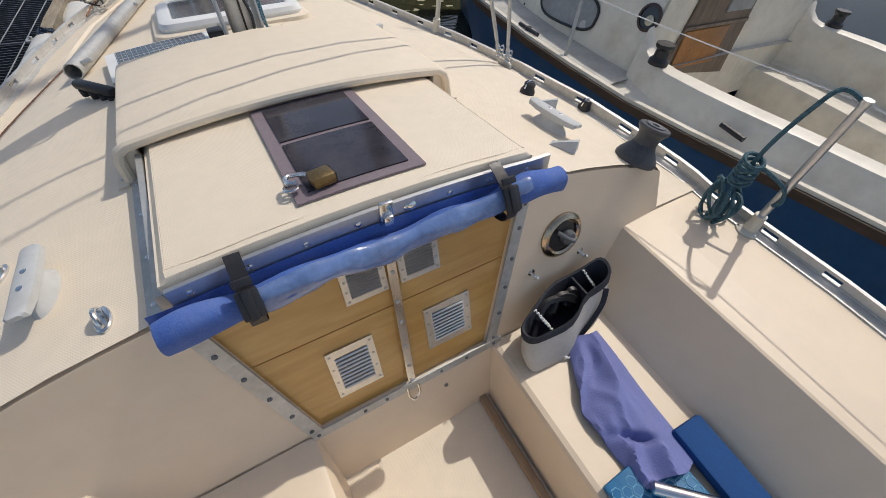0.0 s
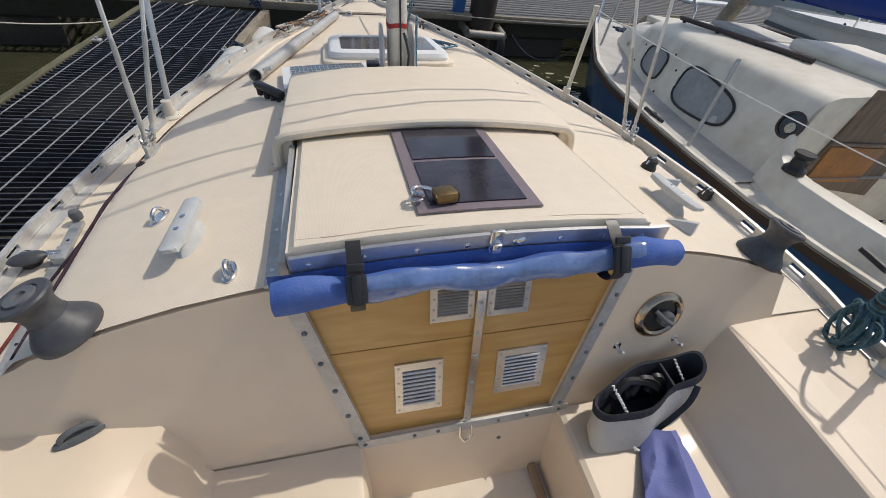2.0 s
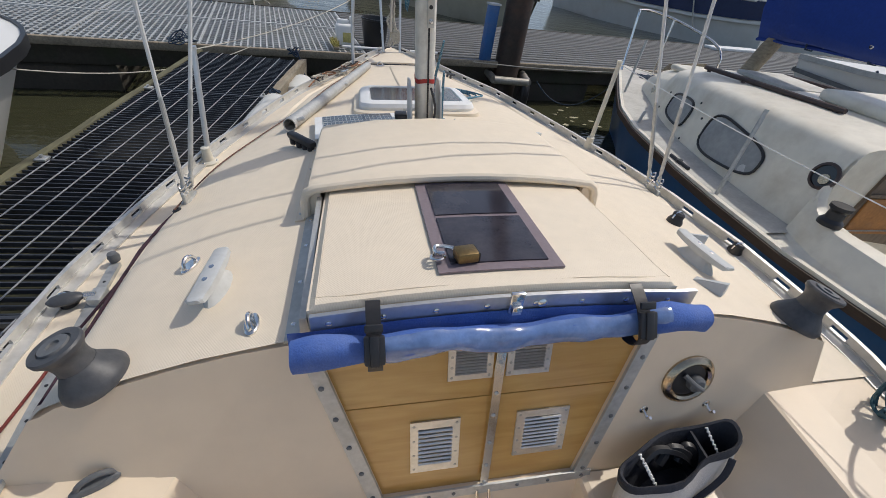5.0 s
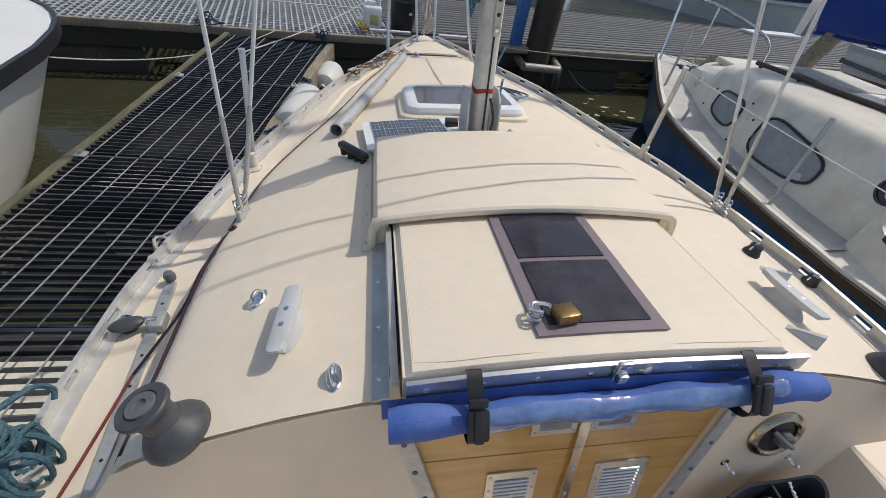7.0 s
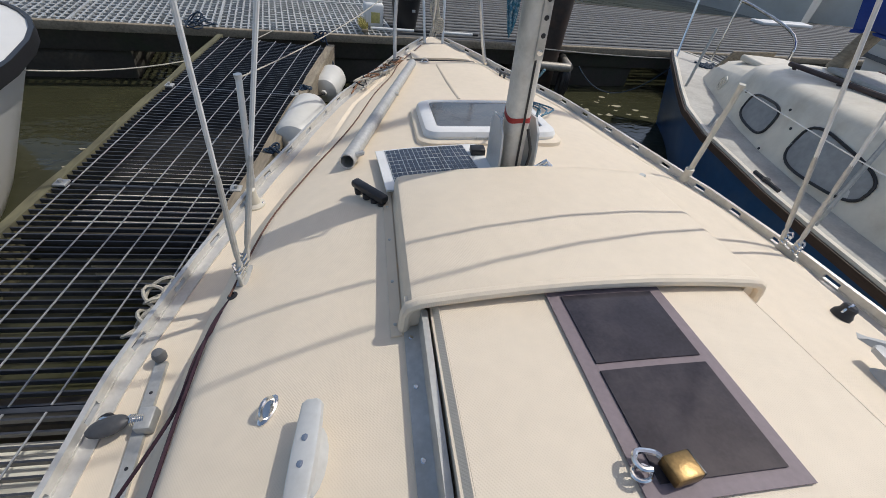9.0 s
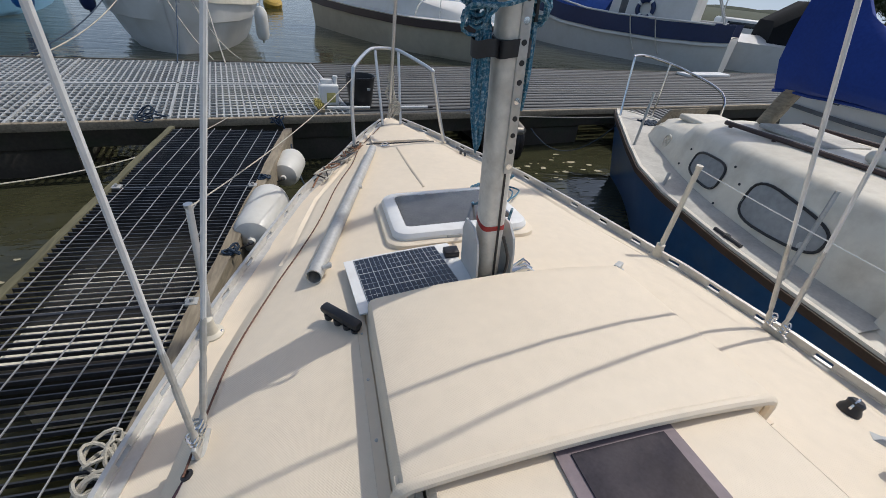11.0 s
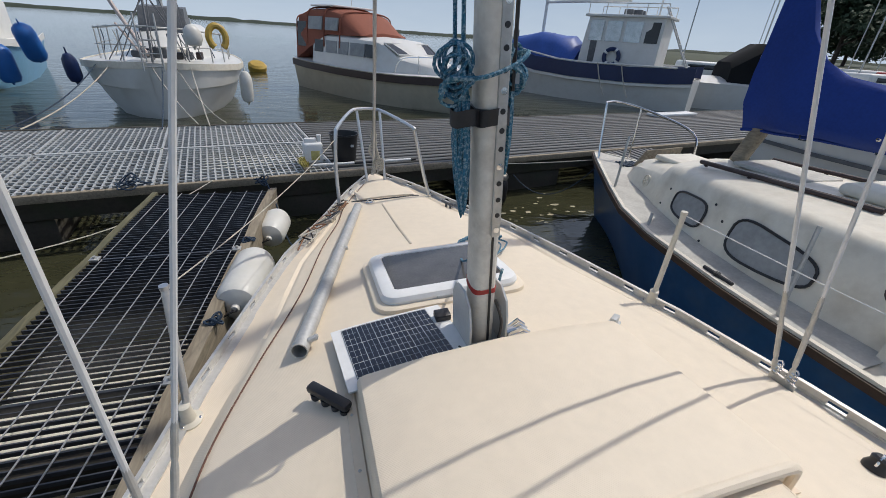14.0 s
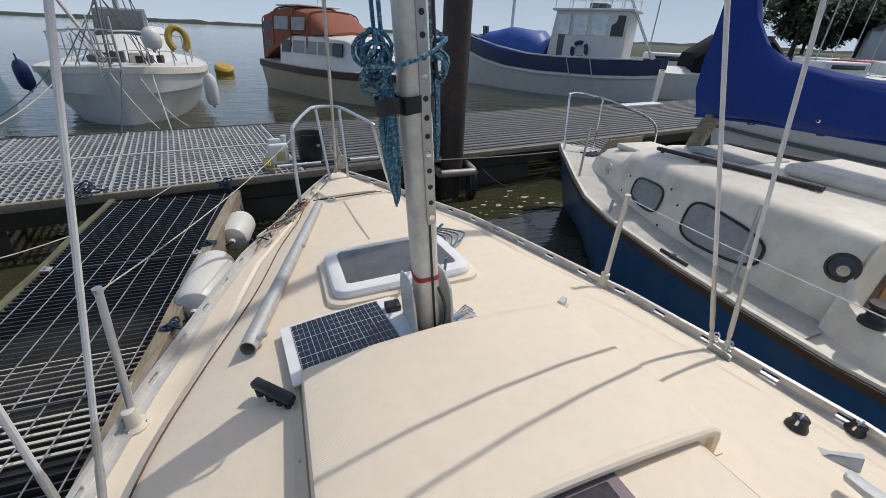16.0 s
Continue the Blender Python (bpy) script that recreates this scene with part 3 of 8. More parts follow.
# louvred steel vents
SLOPE = Matrix.Rotation(math.atan(0.29), 4, "X")
def vent(x0, x1, z0, z1, parent, across):
    """A bright pressed plate with louvres; across: the louvres run sideways."""
    cx, cz = (x0 + x1) / 2, (z0 + z1) / 2
    w, h = x1 - x0, (z1 - z0) / math.cos(math.atan(0.29))
    m = Matrix.Translation(bpt(cx, cz, WB - 0.001)) @ Matrix.Rotation(-math.atan(0.29), 4, "X")
    bm = BM()
    t = 0.002
    fx, fz = w * 0.17, h * 0.14
    for c, s in (((-w / 2 + fx / 2, -t, 0), (fx, t * 2, h)), ((w / 2 - fx / 2, -t, 0), (fx, t * 2, h)), ((0, -t, h / 2 - fz / 2), (w - 2 * fx, t * 2, fz)), ((0, -t, -h / 2 + fz / 2), (w - 2 * fx, t * 2, fz))):
        box(bm, c, s, 0, m)
    plate = part("vent_plate", bm, VENTM, parent, "bright stainless louvred vent", smooth=False)
    n = 9
    hh = h - 2 * fz
    for i in range(n):
        z = -hh / 2 + hh * (i + 0.5) / n
        q = hh / n
        pr = [(-0.002, z + q * 0.30), (-0.0065, z + q * 0.22), (-0.0085, z), (-0.0075, z - q * 0.2), (-0.004, z - q * 0.3), (-0.002, z - q * 0.2)]
        bm = BM()
        loft(bm, [[m @ Vector((x, y, zz)) for y, zz in pr] for x in (-w / 2 + fx - 0.002, w / 2 - fx + 0.002)])
        part("louvre", bm, VENTM, plate)
    bm = BM()
    box(bm, (0, 0.0, 0), (w - 2 * fx, 0.001, hh), 0, m)
    part("vent_opening", bm, BLACK, plate)
    for dx in (-1, 1):
        for dz in (-0.9, -0.3, 0.3, 0.9):
            bm = BM()
            disc_head(bm, m @ Vector((dx * (w / 2 - 0.008), -2 * t, dz * (h / 2 - 0.004))), (0, -1, 0.3), 0.0035, 0.0015, 6)
            part("screw", bm, ALU_DULL, plate)


vent(-0.172, -0.060, 0.762, 0.910, low_board, True)
vent(0.072, 0.2, 0.775, 0.908, low_board, True)
vent(-0.093, 0.004, 1.012, 1.105, top_board, True)
vent(0.034, 0.132, 1.012, 1.105, top_board, True)

# steel bar down the middle, trims round the opening
bm = BM()
def strap(bm, pts, w, t, d):
    rows = []
    for x, z in pts:
        c = bpt(x, z, d)
        rows.append([c + Vector((-w / 2, 0, 0)), c + Vector((-w / 2, -t, 0)), c + Vector((w / 2, -t, 0)), c + Vector((w / 2, 0, 0))])
    loft(bm, rows)
strap(bm, [(0.021, 1.2), (0.012, 0.9), (0.004, 0.68)], 0.02, 0.004, 0.002)
bar = part("locking_bar", bm, STEEL, yacht, "flat stainless locking bar")
for z in (1.06, 0.98, 0.92, 0.84, 0.77, 0.715):
    bm = BM()
    disc_head(bm, bpt(0.004 + 0.017 * (z - 0.68) / 0.52, z, -0.002), (0, -1, 0.29), 0.005, 0.003)
    part("screw", bm, ALU_DULL, bar)
bm = BM()
tube(bm, [bpt(-0.012, 0.695, -0.004), bpt(-0.014, 0.672, -0.012), bpt(-0.004, 0.658, -0.016), bpt(0.008, 0.66, -0.016), bpt(0.018, 0.674, -0.012), bpt(0.018, 0.695, -0.004)], 0.004, 8)
part("eye", bm, STEEL, bar)
for sgn in (-1, 1):
    bm = BM()
    rows = []
    for z in (0.70, 0.9, 1.13):
        c = bpt(sgn * (open_x(z) + 0.014), z)
        rows.append([c + Vector((-0.016, 0.002, 0)), c + Vector((-0.016, -0.005, 0)), c + Vector((0.016, -0.005, 0)), c + Vector((0.016, 0.002, 0))])
    loft(bm, rows)
    tr = part("side_trim", bm, ALU_DULL, yacht, "aluminium channel at the washboards")
    for z in (0.72, 0.80, 0.88, 0.96, 1.04, 1.1):
        bm = BM()
        disc_head(bm, bpt(sgn * (open_x(z) + 0.018), z, -0.005), (0, -1, 0.29), 0.006, 0.003)
        part("screw", bm, GREY_PL, tr)
bm = BM()
rows = []
for x in (-0.265, -0.1, 0.1, 0.285):
    rows.append([bpt(x, 0.708, -0.001), bpt(x, 0.708, -0.006), bpt(x, 0.684, -0.006), bpt(x, 0.684, -0.001)])
loft(bm, rows)
tr = part("sill_trim", bm, ALU_DULL, yacht, "aluminium strip under the washboards")
for x in (-0.25, -0.13, -0.07, 0.09, 0.17, 0.26):
    bm = BM()
    disc_head(bm, bpt(x, 0.696, -0.006), (0, -1, 0.29), 0.005, 0.003)
    part("screw", bm, GREY_PL, tr)

RAILM = mat("satin_aluminium", (0.58, 0.57, 0.54), 0.5, 0.4, vary=0.12, scale=6, fine=70, bump=0.08, dirt=(0.32, 0.28, 0.22), dirt_amt=0.35, dirt_scale=8)
# toe rails: slotted aluminium extrusion
for sgn in (-1, 1):
    bm = BM()
    y = -2.3
    pts = []
    while y < 3.2:
        pts.append(y)
        y += 0.06
    def rp(y, dx, dz):
        return (sgn * (half(y, sgn) - 0.012 + dx), y, rail_z(y, sgn) + dz)
    rows = [[rp(y, -0.03, 0.001), rp(y, -0.03, 0.006), rp(y, 0.0, 0.008), rp(y, 0.0, 0.014), rp(y, 0.012, 0.014), rp(y, 0.012, -0.03), rp(y, 0.008, -0.03), rp(y, 0.004, 0.001)] for y in pts]
    loft(bm, rows)
    rows = [[rp(y, 0.001, 0.03), rp(y, 0.0, 0.04), rp(y, 0.013, 0.04), rp(y, 0.011, 0.03)] for y in pts]
    loft(bm, rows)
    for i in range(0, len(pts) - 1):
        if i % 3:
            y0, y1 = pts[i], pts[i + 1]
            if i % 3 == 1:
                y0 -= 0.012
            loft(bm, [[rp(yy, 0.002, 0.013), rp(yy, 0.002, 0.031), rp(yy, 0.01, 0.031), rp(yy, 0.01, 0.013)] for yy in (y0, y1)])
    part("toe_rail", bm, RAILM, yacht, "slotted aluminium toe rail", smooth=False)

# ---- pontoons ----
PZ = 0.6
LATTICE = mat("galvanised_grating", (0.47, 0.48, 0.47), 0.55, 0.3, vary=0.2, scale=3, fine=40, bump=0.1, dirt=(0.16, 0.15, 0.12), dirt_amt=0.5, dirt_scale=2)
DARKSLAT = mat("black_grating", (0.035, 0.038, 0.045), 0.28, vary=0.3, scale=5, fine=60, bump=0.15, island=0.25, dirt=(0.11, 0.1, 0.09), dirt_amt=0.5, dirt_scale=3)
RODS = mat("bright_rod", (0.42, 0.43, 0.43), 0.4, 0.6, vary=0.15, scale=5, fine=60, bump=0.1)
PLANKS = mat("grey_ribbed_decking", (0.12, 0.12, 0.115), 0.6, vary=0.2, scale=3, fine=40, bump=0.2, island=0.15, dirt=(0.16, 0.15, 0.13), dirt_amt=0.35, dirt_scale=2)
BEAM = mat("wet_timber_and_shade", (0.055, 0.048, 0.038), 0.8, vary=0.3, scale=4, fine=40, bump=0.4, bscale=14, dirt=(0.03, 0.05, 0.02), dirt_amt=0.6, dirt_scale=3)


def fing(u, v):
    """u: 0 left edge to 1 right edge; v: y."""
    xl, xr = -1.97 + 0.045 * v, -1.285 + 0.1 * v
    return xl + (xr - xl) * u


finger = thing("finger_pontoon", "narrow black slatted finger pontoon with timber edge", "pontoon", kind="structure")
# flat bars on edge span between the beams, one shared mesh of unit length
bm = BM()
box(bm, (0, 0, 0), (1.0, 0.006, 0.019))
slat_mesh = finish(bm, "slat", DARKSLAT)
v = -1.6
while v < 3.98:
    ob = new("slat", slat_mesh)
    ob.parent = finger
    xl, xr = fing(0.005, v), fing(0.985, v)
    ob.matrix_basis = Matrix.Translation(((xl + xr) / 2, v, PZ - 0.0105)) @ Matrix.Diagonal((xr - xl, 1, 1, 1))
    v += 0.038
for v0, v1 in ((-1.6, 0.58), (0.60, 1.66), (1.68, 2.83), (2.85, 3.98)):
    for u in (0.075, 0.215, 0.355, 0.495, 0.635, 0.775, 0.915):
        bm = BM()
        tube(bm, [(fing(u, vv), vv, PZ + 0.0005) for vv in (v0, (v0 + v1) / 2, v1)], 0.0032, 6)
        part("rod", bm, RODS, finger)
for vv in (0.59, 1.67, 2.84):
    bm = BM()
    box(bm, ((fing(0.005, vv) + fing(0.985, vv)) / 2, vv, PZ - 0.018), (fing(0.985, vv) - fing(0.005, vv), 0.016, 0.036), 0.002)
    part("panel_seam", bm, DARKSLAT, finger)
    for u in (0.03, 0.955):
        bm = BM()
        box(bm, (fing(u, vv), vv, PZ + 0.004), (0.05, 0.05, 0.012), 0.003)
        tube(bm, [(fing(u, vv), vv, PZ + 0.01), (fing(u, vv), vv, PZ + 0.024)], 0.009, 8)
        part("panel_clip", bm, ALU_DULL, finger, "galvanised clip at a panel joint")
for u, w in ((-0.018, 0.04), (1.0, 0.065)):
    bm = BM()
    rows = []
    for vv in [-1.6 + 0.2 * i for i in range(28)] + [4.02]:
        x = fing(u, vv)
        j = 0.004 * math.sin(vv * 7) + 0.003 * math.sin(vv * 19)
        top = PZ + 0.004 if u else PZ - 0.022
        rows.append([(x - w / 2, vv, PZ - 0.2), (x - w / 2 + j, vv, top + 0.002), (x + w / 2 + j, vv, top + j), (x + w / 2, vv, PZ - 0.2)])
    loft(bm, rows)
    part("edge_beam", bm, GREYWOOD if u > 0.5 else DAMPWOOD, finger, "weathered timber edge beam")
for vv in (-1.0, 0.62, 1.42, 2.5, 3.4, 3.9):
    bm = BM()
    box(bm, ((fing(0, vv) + fing(1, vv)) / 2, vv, PZ - 0.12), (0.95, 0.09, 0.12), 0.01)
    part("cross_beam", bm, BEAM, finger)
CONCRETE = mat("pale_float_skin", (0.74, 0.71, 0.6), 0.85, vary=0.15, scale=3, fine=40, bump=0.3, bscale=30, dirt=(0.25, 0.24, 0.16), dirt_amt=0.45, dirt_scale=5)
for v0, v1 in ((-0.55, 0.55), (1.5, 2.1)):
    bm = BM()
    rows = [[(fing(0.12, vv), vv, 0.02), (fing(0.12, vv), vv, PZ - 0.1), (fing(0.84, vv), vv, PZ - 0.1), (fing(0.84, vv), vv, 0.02)] for vv in (v0, (v0 + v1) / 2, v1)]
    loft(bm, rows)
    part("float", bm, CONCRETE, finger, "pale weathered float under the grating", smooth=False)

MP = pose(0, 4.52, PZ, 0, 0, math.degrees(math.atan(0.18)))
mainp = thing("main_pontoon", "wide walkway pontoon of grey grating and ribbed decking", "pontoon", MP, kind="structure")
WID = 2.58
# left half: galvanised grating
bm = BM()
box(bm, (0, 0, 0), (0.015, WID - 0.04, 0.022))
cross_mesh = finish(bm, "grating_bar", LATTICE, smooth=False)
x = -7.6
i = 0
while x < -0.25:
    ob = new("grating_bar", cross_mesh)
    ob.parent = mainp
    ob.location = (x, WID / 2, -0.014)
    x += 0.062
for k in range(27):
    bm = BM()
    yv = 0.03 + (WID - 0.06) * k / 26
    box(bm, (-3.93, yv, -0.010), (7.36, 0.017, 0.018))
    part("long_bar", bm, LATTICE, mainp, smooth=False)
for xx in (-5.2, -3.0, -1.9, -0.27):
    bm = BM()
    box(bm, (xx, WID / 2, -0.008), (0.022, WID, 0.026))
    part("panel_seam", bm, LATTICE, mainp, smooth=False)
bm = BM()
box(bm, (-4.0, WID * 0.52, -0.006), (7.3, 0.05, 0.022))
part("joint_plate", bm, LATTICE, mainp, "joint bar between grating panels", smooth=False)
for y0, y1 in ((0.25, 1.18), (1.5, 2.3)):
    bm = BM()
    box(bm, (-0.95, (y0 + y1) / 2, -0.1), (1.15, y1 - y0, 0.03), 0.004)
    part("float_lid", bm, CONCRETE, mainp, "pale float lid under the grating", smooth=False)
# right half: ribbed decking
for k in range(19):
    yv = 0.08 + (WID - 0.16) * k / 18
    bm = BM()
    pr = [(-0.036, -0.08), (-0.036, -0.006), (-0.03, 0.003), (0.03, 0.003), (0.036, -0.006), (0.036, -0.08)]
    loft(bm, [[(xx, yv + a, b) for a, b in pr] for xx in (-0.24, 5.0, 13.0)])
    part("decking_rib", bm, PLANKS, mainp, smooth=False)
for yv in (0.0, WID):
    bm = BM()
    box(bm, (2.7, yv, -0.025), (20.6, 0.05, 0.07), 0.008)
    part("edge_beam", bm, GREYWOOD if yv == 0 else BEAM, mainp, "timber edge beam")
    # recessed dark strip stands for the black shadow under the deck edge
    bm = BM()
    box(bm, (2.7, yv + (0.14 if yv == 0 else -0.14), -0.16), (20.6, 0.06, 0.18), 0.008)
    part("underside_shade", bm, BEAM, mainp, "dark strip for the shade under the deck edge")
for yv in (0.5, 1.4, 2.3):
    bm = BM()
    box(bm, (2.7, yv, -0.14), (20.6, 0.1, 0.16))
    part("bearer", bm, BEAM, mainp)
for xx in (-6, -3.4, -0.4, 2.2, 4.8, 8, 11):
    bm = BM()
    box(bm, (xx, WID / 2, -0.46), (1.5, WID - 0.3, 0.42), 0.04)
    part("float", bm, BEAM, mainp, "dark pontoon float")

# ---- hazy sky low over the estuary, and the far shore ----
def haze():
    m = bpy.data.materials.new("low_sky_haze")
    m.use_nodes = True
    n, l = m.node_tree.nodes, m.node_tree.links
    n.remove(n["Principled BSDF"])
    e = n.new("ShaderNodeEmission")
    tc = n.new("ShaderNodeTexCoord")
    sp = n.new("ShaderNodeSeparateXYZ")
    l.new(tc.outputs["Generated"], sp.inputs[0])
    mp = n.new("ShaderNodeMapping")
    mp.inputs["Scale"].default_value = (9, 9, 3)
    l.new(tc.outputs["Generated"], mp.inputs["Vector"])
    nz = n.new("ShaderNodeTexNoise")
    nz.inputs["Scale"].default_value, nz.inputs["Detail"].default_value = 2.0, 6
    l.new(mp.outputs[0], nz.inputs["Vector"])
    ad = n.new("ShaderNodeMath")
    ad.operation = "MULTIPLY_ADD"
    ad.inputs[1].default_value = 0.35
    l.new(nz.outputs["Fac"], ad.inputs[0])
    l.new(sp.outputs["Z"], ad.inputs[2])
    mx = n.new("ShaderNodeMix")
    mx.data_type = "RGBA"
    l.new(ad.outputs[0], mx.inputs["Factor"])
    mx.inputs["A"].default_value, mx.inputs["B"].default_value = (0.66, 0.75, 0.84, 1), (0.42, 0.54, 0.70, 1)
    l.new(mx.outputs["Result"], e.inputs["Color"])
    l.new(e.outputs[0], n["Material Output"].inputs["Surface"])
    return m


bm = BM()
ring = [(2600 * math.sin(a), 2600 * math.cos(a)) for a in [2 * math.pi * i / 64 for i in range(64)]]
loft(bm, [[(x, y, -10) for x, y in ring], [(x, y, 180) for x, y in ring], [(x, y, 420) for x, y in ring]], caps=False)
solo("backdrop", bm, haze(), "pale blue hazy summer sky low over the water", "sky", kind="structure")

SHORE = mat("far_woodland", (0.028, 0.04, 0.022), 0.9, vary=0.4, scale=0.05, fine=0.4, bump=0.0)
bm = BM()
rnd = random.Random(4)
top, bot = [], []
for i in range(121):
    a = radians(-75 + 150 * i / 120)
    r = 900
    h = 4.6 + 3.2 * noise.noise((i * 0.11, 0, 0)) + 2 * noise.noise((i * 0.7, 3, 0)) + rnd.random() * 1.5
    bot.append((r * math.sin(a), r * math.cos(a), WL - 0.5))
    top.append((r * math.sin(a), r * math.cos(a) + 20, max(2.5, h)))
loft(bm, [bot, top, [(x, y + 60, z) for x, y, z in top], [(x, y + 60, -1) for x, y, z in top]], closed=False)
solo("far_shore", bm, SHORE, "low wooded far bank of the estuary", "shore", kind="structure")

# ---- deck fittings of the yacht ----
def on_deck(x, y, lift=0.0):
    return Vector((x, y, deck_z(x, y) + lift))


def deck_frame(x, y, turn=0.0):
    """A pose on the deck, upright to its surface."""
    e = 0.01
    n = Vector((-(deck_z(x + e, y) - deck_z(x - e, y)) / (2 * e), -(deck_z(x, y + e) - deck_z(x, y - e)) / (2 * e), 1)).normalized()
    q = n.to_track_quat("Z", "Y").to_matrix().to_4x4()
    fwd = q.inverted().to_3x3() @ Vector((0, 1, 0))
    a = math.atan2(-fwd.x, fwd.y)
    return Matrix.Translation((x, y, deck_z(x, y))) @ q @ Matrix.Rotation(a + radians(turn), 4, "Z")


WINCHM = mat("dark_winch_plastic", (0.055, 0.057, 0.062), 0.5, vary=0.2, scale=10, fine=80, bump=0.15, dirt=(0.2, 0.19, 0.18), dirt_amt=0.3, dirt_scale=14)


def winch(x, y):
    m = deck_frame(x, y) @ Matrix.Scale(0.78, 4)
    bm = BM()
    lathe(bm, [(0.0, -0.004), (0.072, -0.004), (0.074, 0.006), (0.068, 0.02), (0.056, 0.036), (0.045, 0.05), (0.041, 0.06)], 28, m)
    base = part("winch", bm, WINCHM, yacht, "dark grey two-part sheet winch")
    bm = BM()
    lathe(bm, [(0.040, 0.058), (0.0385, 0.075), (0.040, 0.09), (0.047, 0.104), (0.054, 0.112), (0.055, 0.12), (0.052, 0.1245), (0.035, 0.125), (0.034, 0.122), (0.0, 0.122)], 28, m)
    part("drum", bm, WINCHM, base)
    bm = BM()
    lathe(bm, [(0.031, 0.1225), (0.030, 0.128), (0.014, 0.128), (0.012, 0.118), (0.0, 0.118)], 20, m)
    part("top_cap", bm, GREY_PL, base, "worn grey winch cap with socket")


winch(-0.735, 0.02)
winch(0.765, 0.02)


def horn_cleat(x, y, turn):
    m = deck_frame(x, y, turn)
    bm = BM()
    rows = []
    for v, w, z0, z1 in ((-0.085, 0.012, 0.040, 0.047), (-0.08, 0.017, 0.034, 0.048), (-0.05, 0.019, 0.030, 0.046), (0, 0.02, 0.028, 0.046), (0.05, 0.019, 0.030, 0.046), (0.08, 0.017, 0.034, 0.048), (0.085, 0.012, 0.040, 0.047)):
        rows.append([m @ Vector(p) for p in ((-w, v, z0), (-w, v, z1 - 0.003), (-w * 0.7, v, z1), (w * 0.7, v, z1), (w, v, z1 - 0.003), (w, v, z0))])
    loft(bm, rows)
    rows = []
    for z, hx, hy in ((-0.002, 0.026, 0.06), (0.006, 0.024, 0.055), (0.02, 0.016, 0.04), (0.032, 0.016, 0.04)):
        rows.append([m @ Vector((hx * math.cos(a * math.pi / 8), hy * math.sin(a * math.pi / 8), z)) for a in range(16)])
    loft(bm, rows)
    c = part("horn_cleat", bm, LIGHTGREY, yacht, "pale grey cast horn cleat")
    for v in (-0.02, 0.02):
        bm = BM()
        disc_head(bm, m @ Vector((0, v, 0.046)), (0, 0, 1), 0.006, 0.001)
        part("bolt", bm, STEEL, c)


horn_cleat(-0.565, 0.2, -4)
horn_cleat(0.607, 0.21, 8)


def pad_eye(x, y, turn, material=None):
    m = deck_frame(x, y, turn)
    bm = BM()
    rows = [[m @ Vector((r * 0.5 * math.cos(a * math.pi / 8), r * math.sin(a * math.pi / 8), z)) for a in range(16)] for r, z in ((0.03, -0.001), (0.03, 0.003), (0.026, 0.005))]
    loft(bm, rows)
    tube(bm, [m @ Vector((0, 0.02 * math.cos(a), 0.024 * math.sin(a))) for a in [math.pi * i / 8 for i in range(9)]], 0.0045, 8)
    part("pad_eye", bm, material or STEEL, yacht, "polished deck eye")


pad_eye(-0.47, 0.072, 6)
pad_eye(-0.655, 0.307, -20)


def wedge(x, y, turn, s=1.0):
    """A triangular grey fairlead."""
    m = deck_frame(x, y, turn)
    bm = BM()
    a = [(-0.016, -0.035, 0), (0.016, -0.035, 0), (0.016, 0.035, 0), (-0.016, 0.035, 0)]
    b = [(-0.009, -0.03, 0.032), (0.009, -0.03, 0.032), (0.006, 0.02, 0.008), (-0.006, 0.02, 0.008)]
    loft(bm, [[m @ (Vector(p) * s) for p in a], [m @ (Vector(p) * s) for p in b]])
    part("fairlead", bm, LIGHTGREY, yacht, "triangular grey fairlead")


wedge(0.565, 0.105, 30)
wedge(0.70, 0.335, 40)
# black swivel block on the starboard roof and one on the side deck
def roller(x, y, turn, s=1.0):
    m = deck_frame(x, y, turn)
    bm = BM()
    lathe(bm, [(0.022 * s, -0.001), (0.022 * s, 0.008), (0.016 * s, 0.02), (0.017 * s, 0.03), (0.012 * s, 0.036), (0.0, 0.038)], 16, m)
    b = part("turning_block", bm, BLACK, yacht, "black plastic turning block")
    bm = BM()
    tube(bm, [m @ Vector((0.019 * math.cos(a), 0.0, 0.014 + 0.026 * math.sin(a))) for a in [math.pi * i / 8 for i in range(9)]], 0.003, 6)
    part("bail", bm, STEEL, b)


roller(0.70, 0.425, 10, 1.1)
roller(0.968, 0.40, 0, 1.1)
roller(-1.03, 0.40, 0, 1.0)
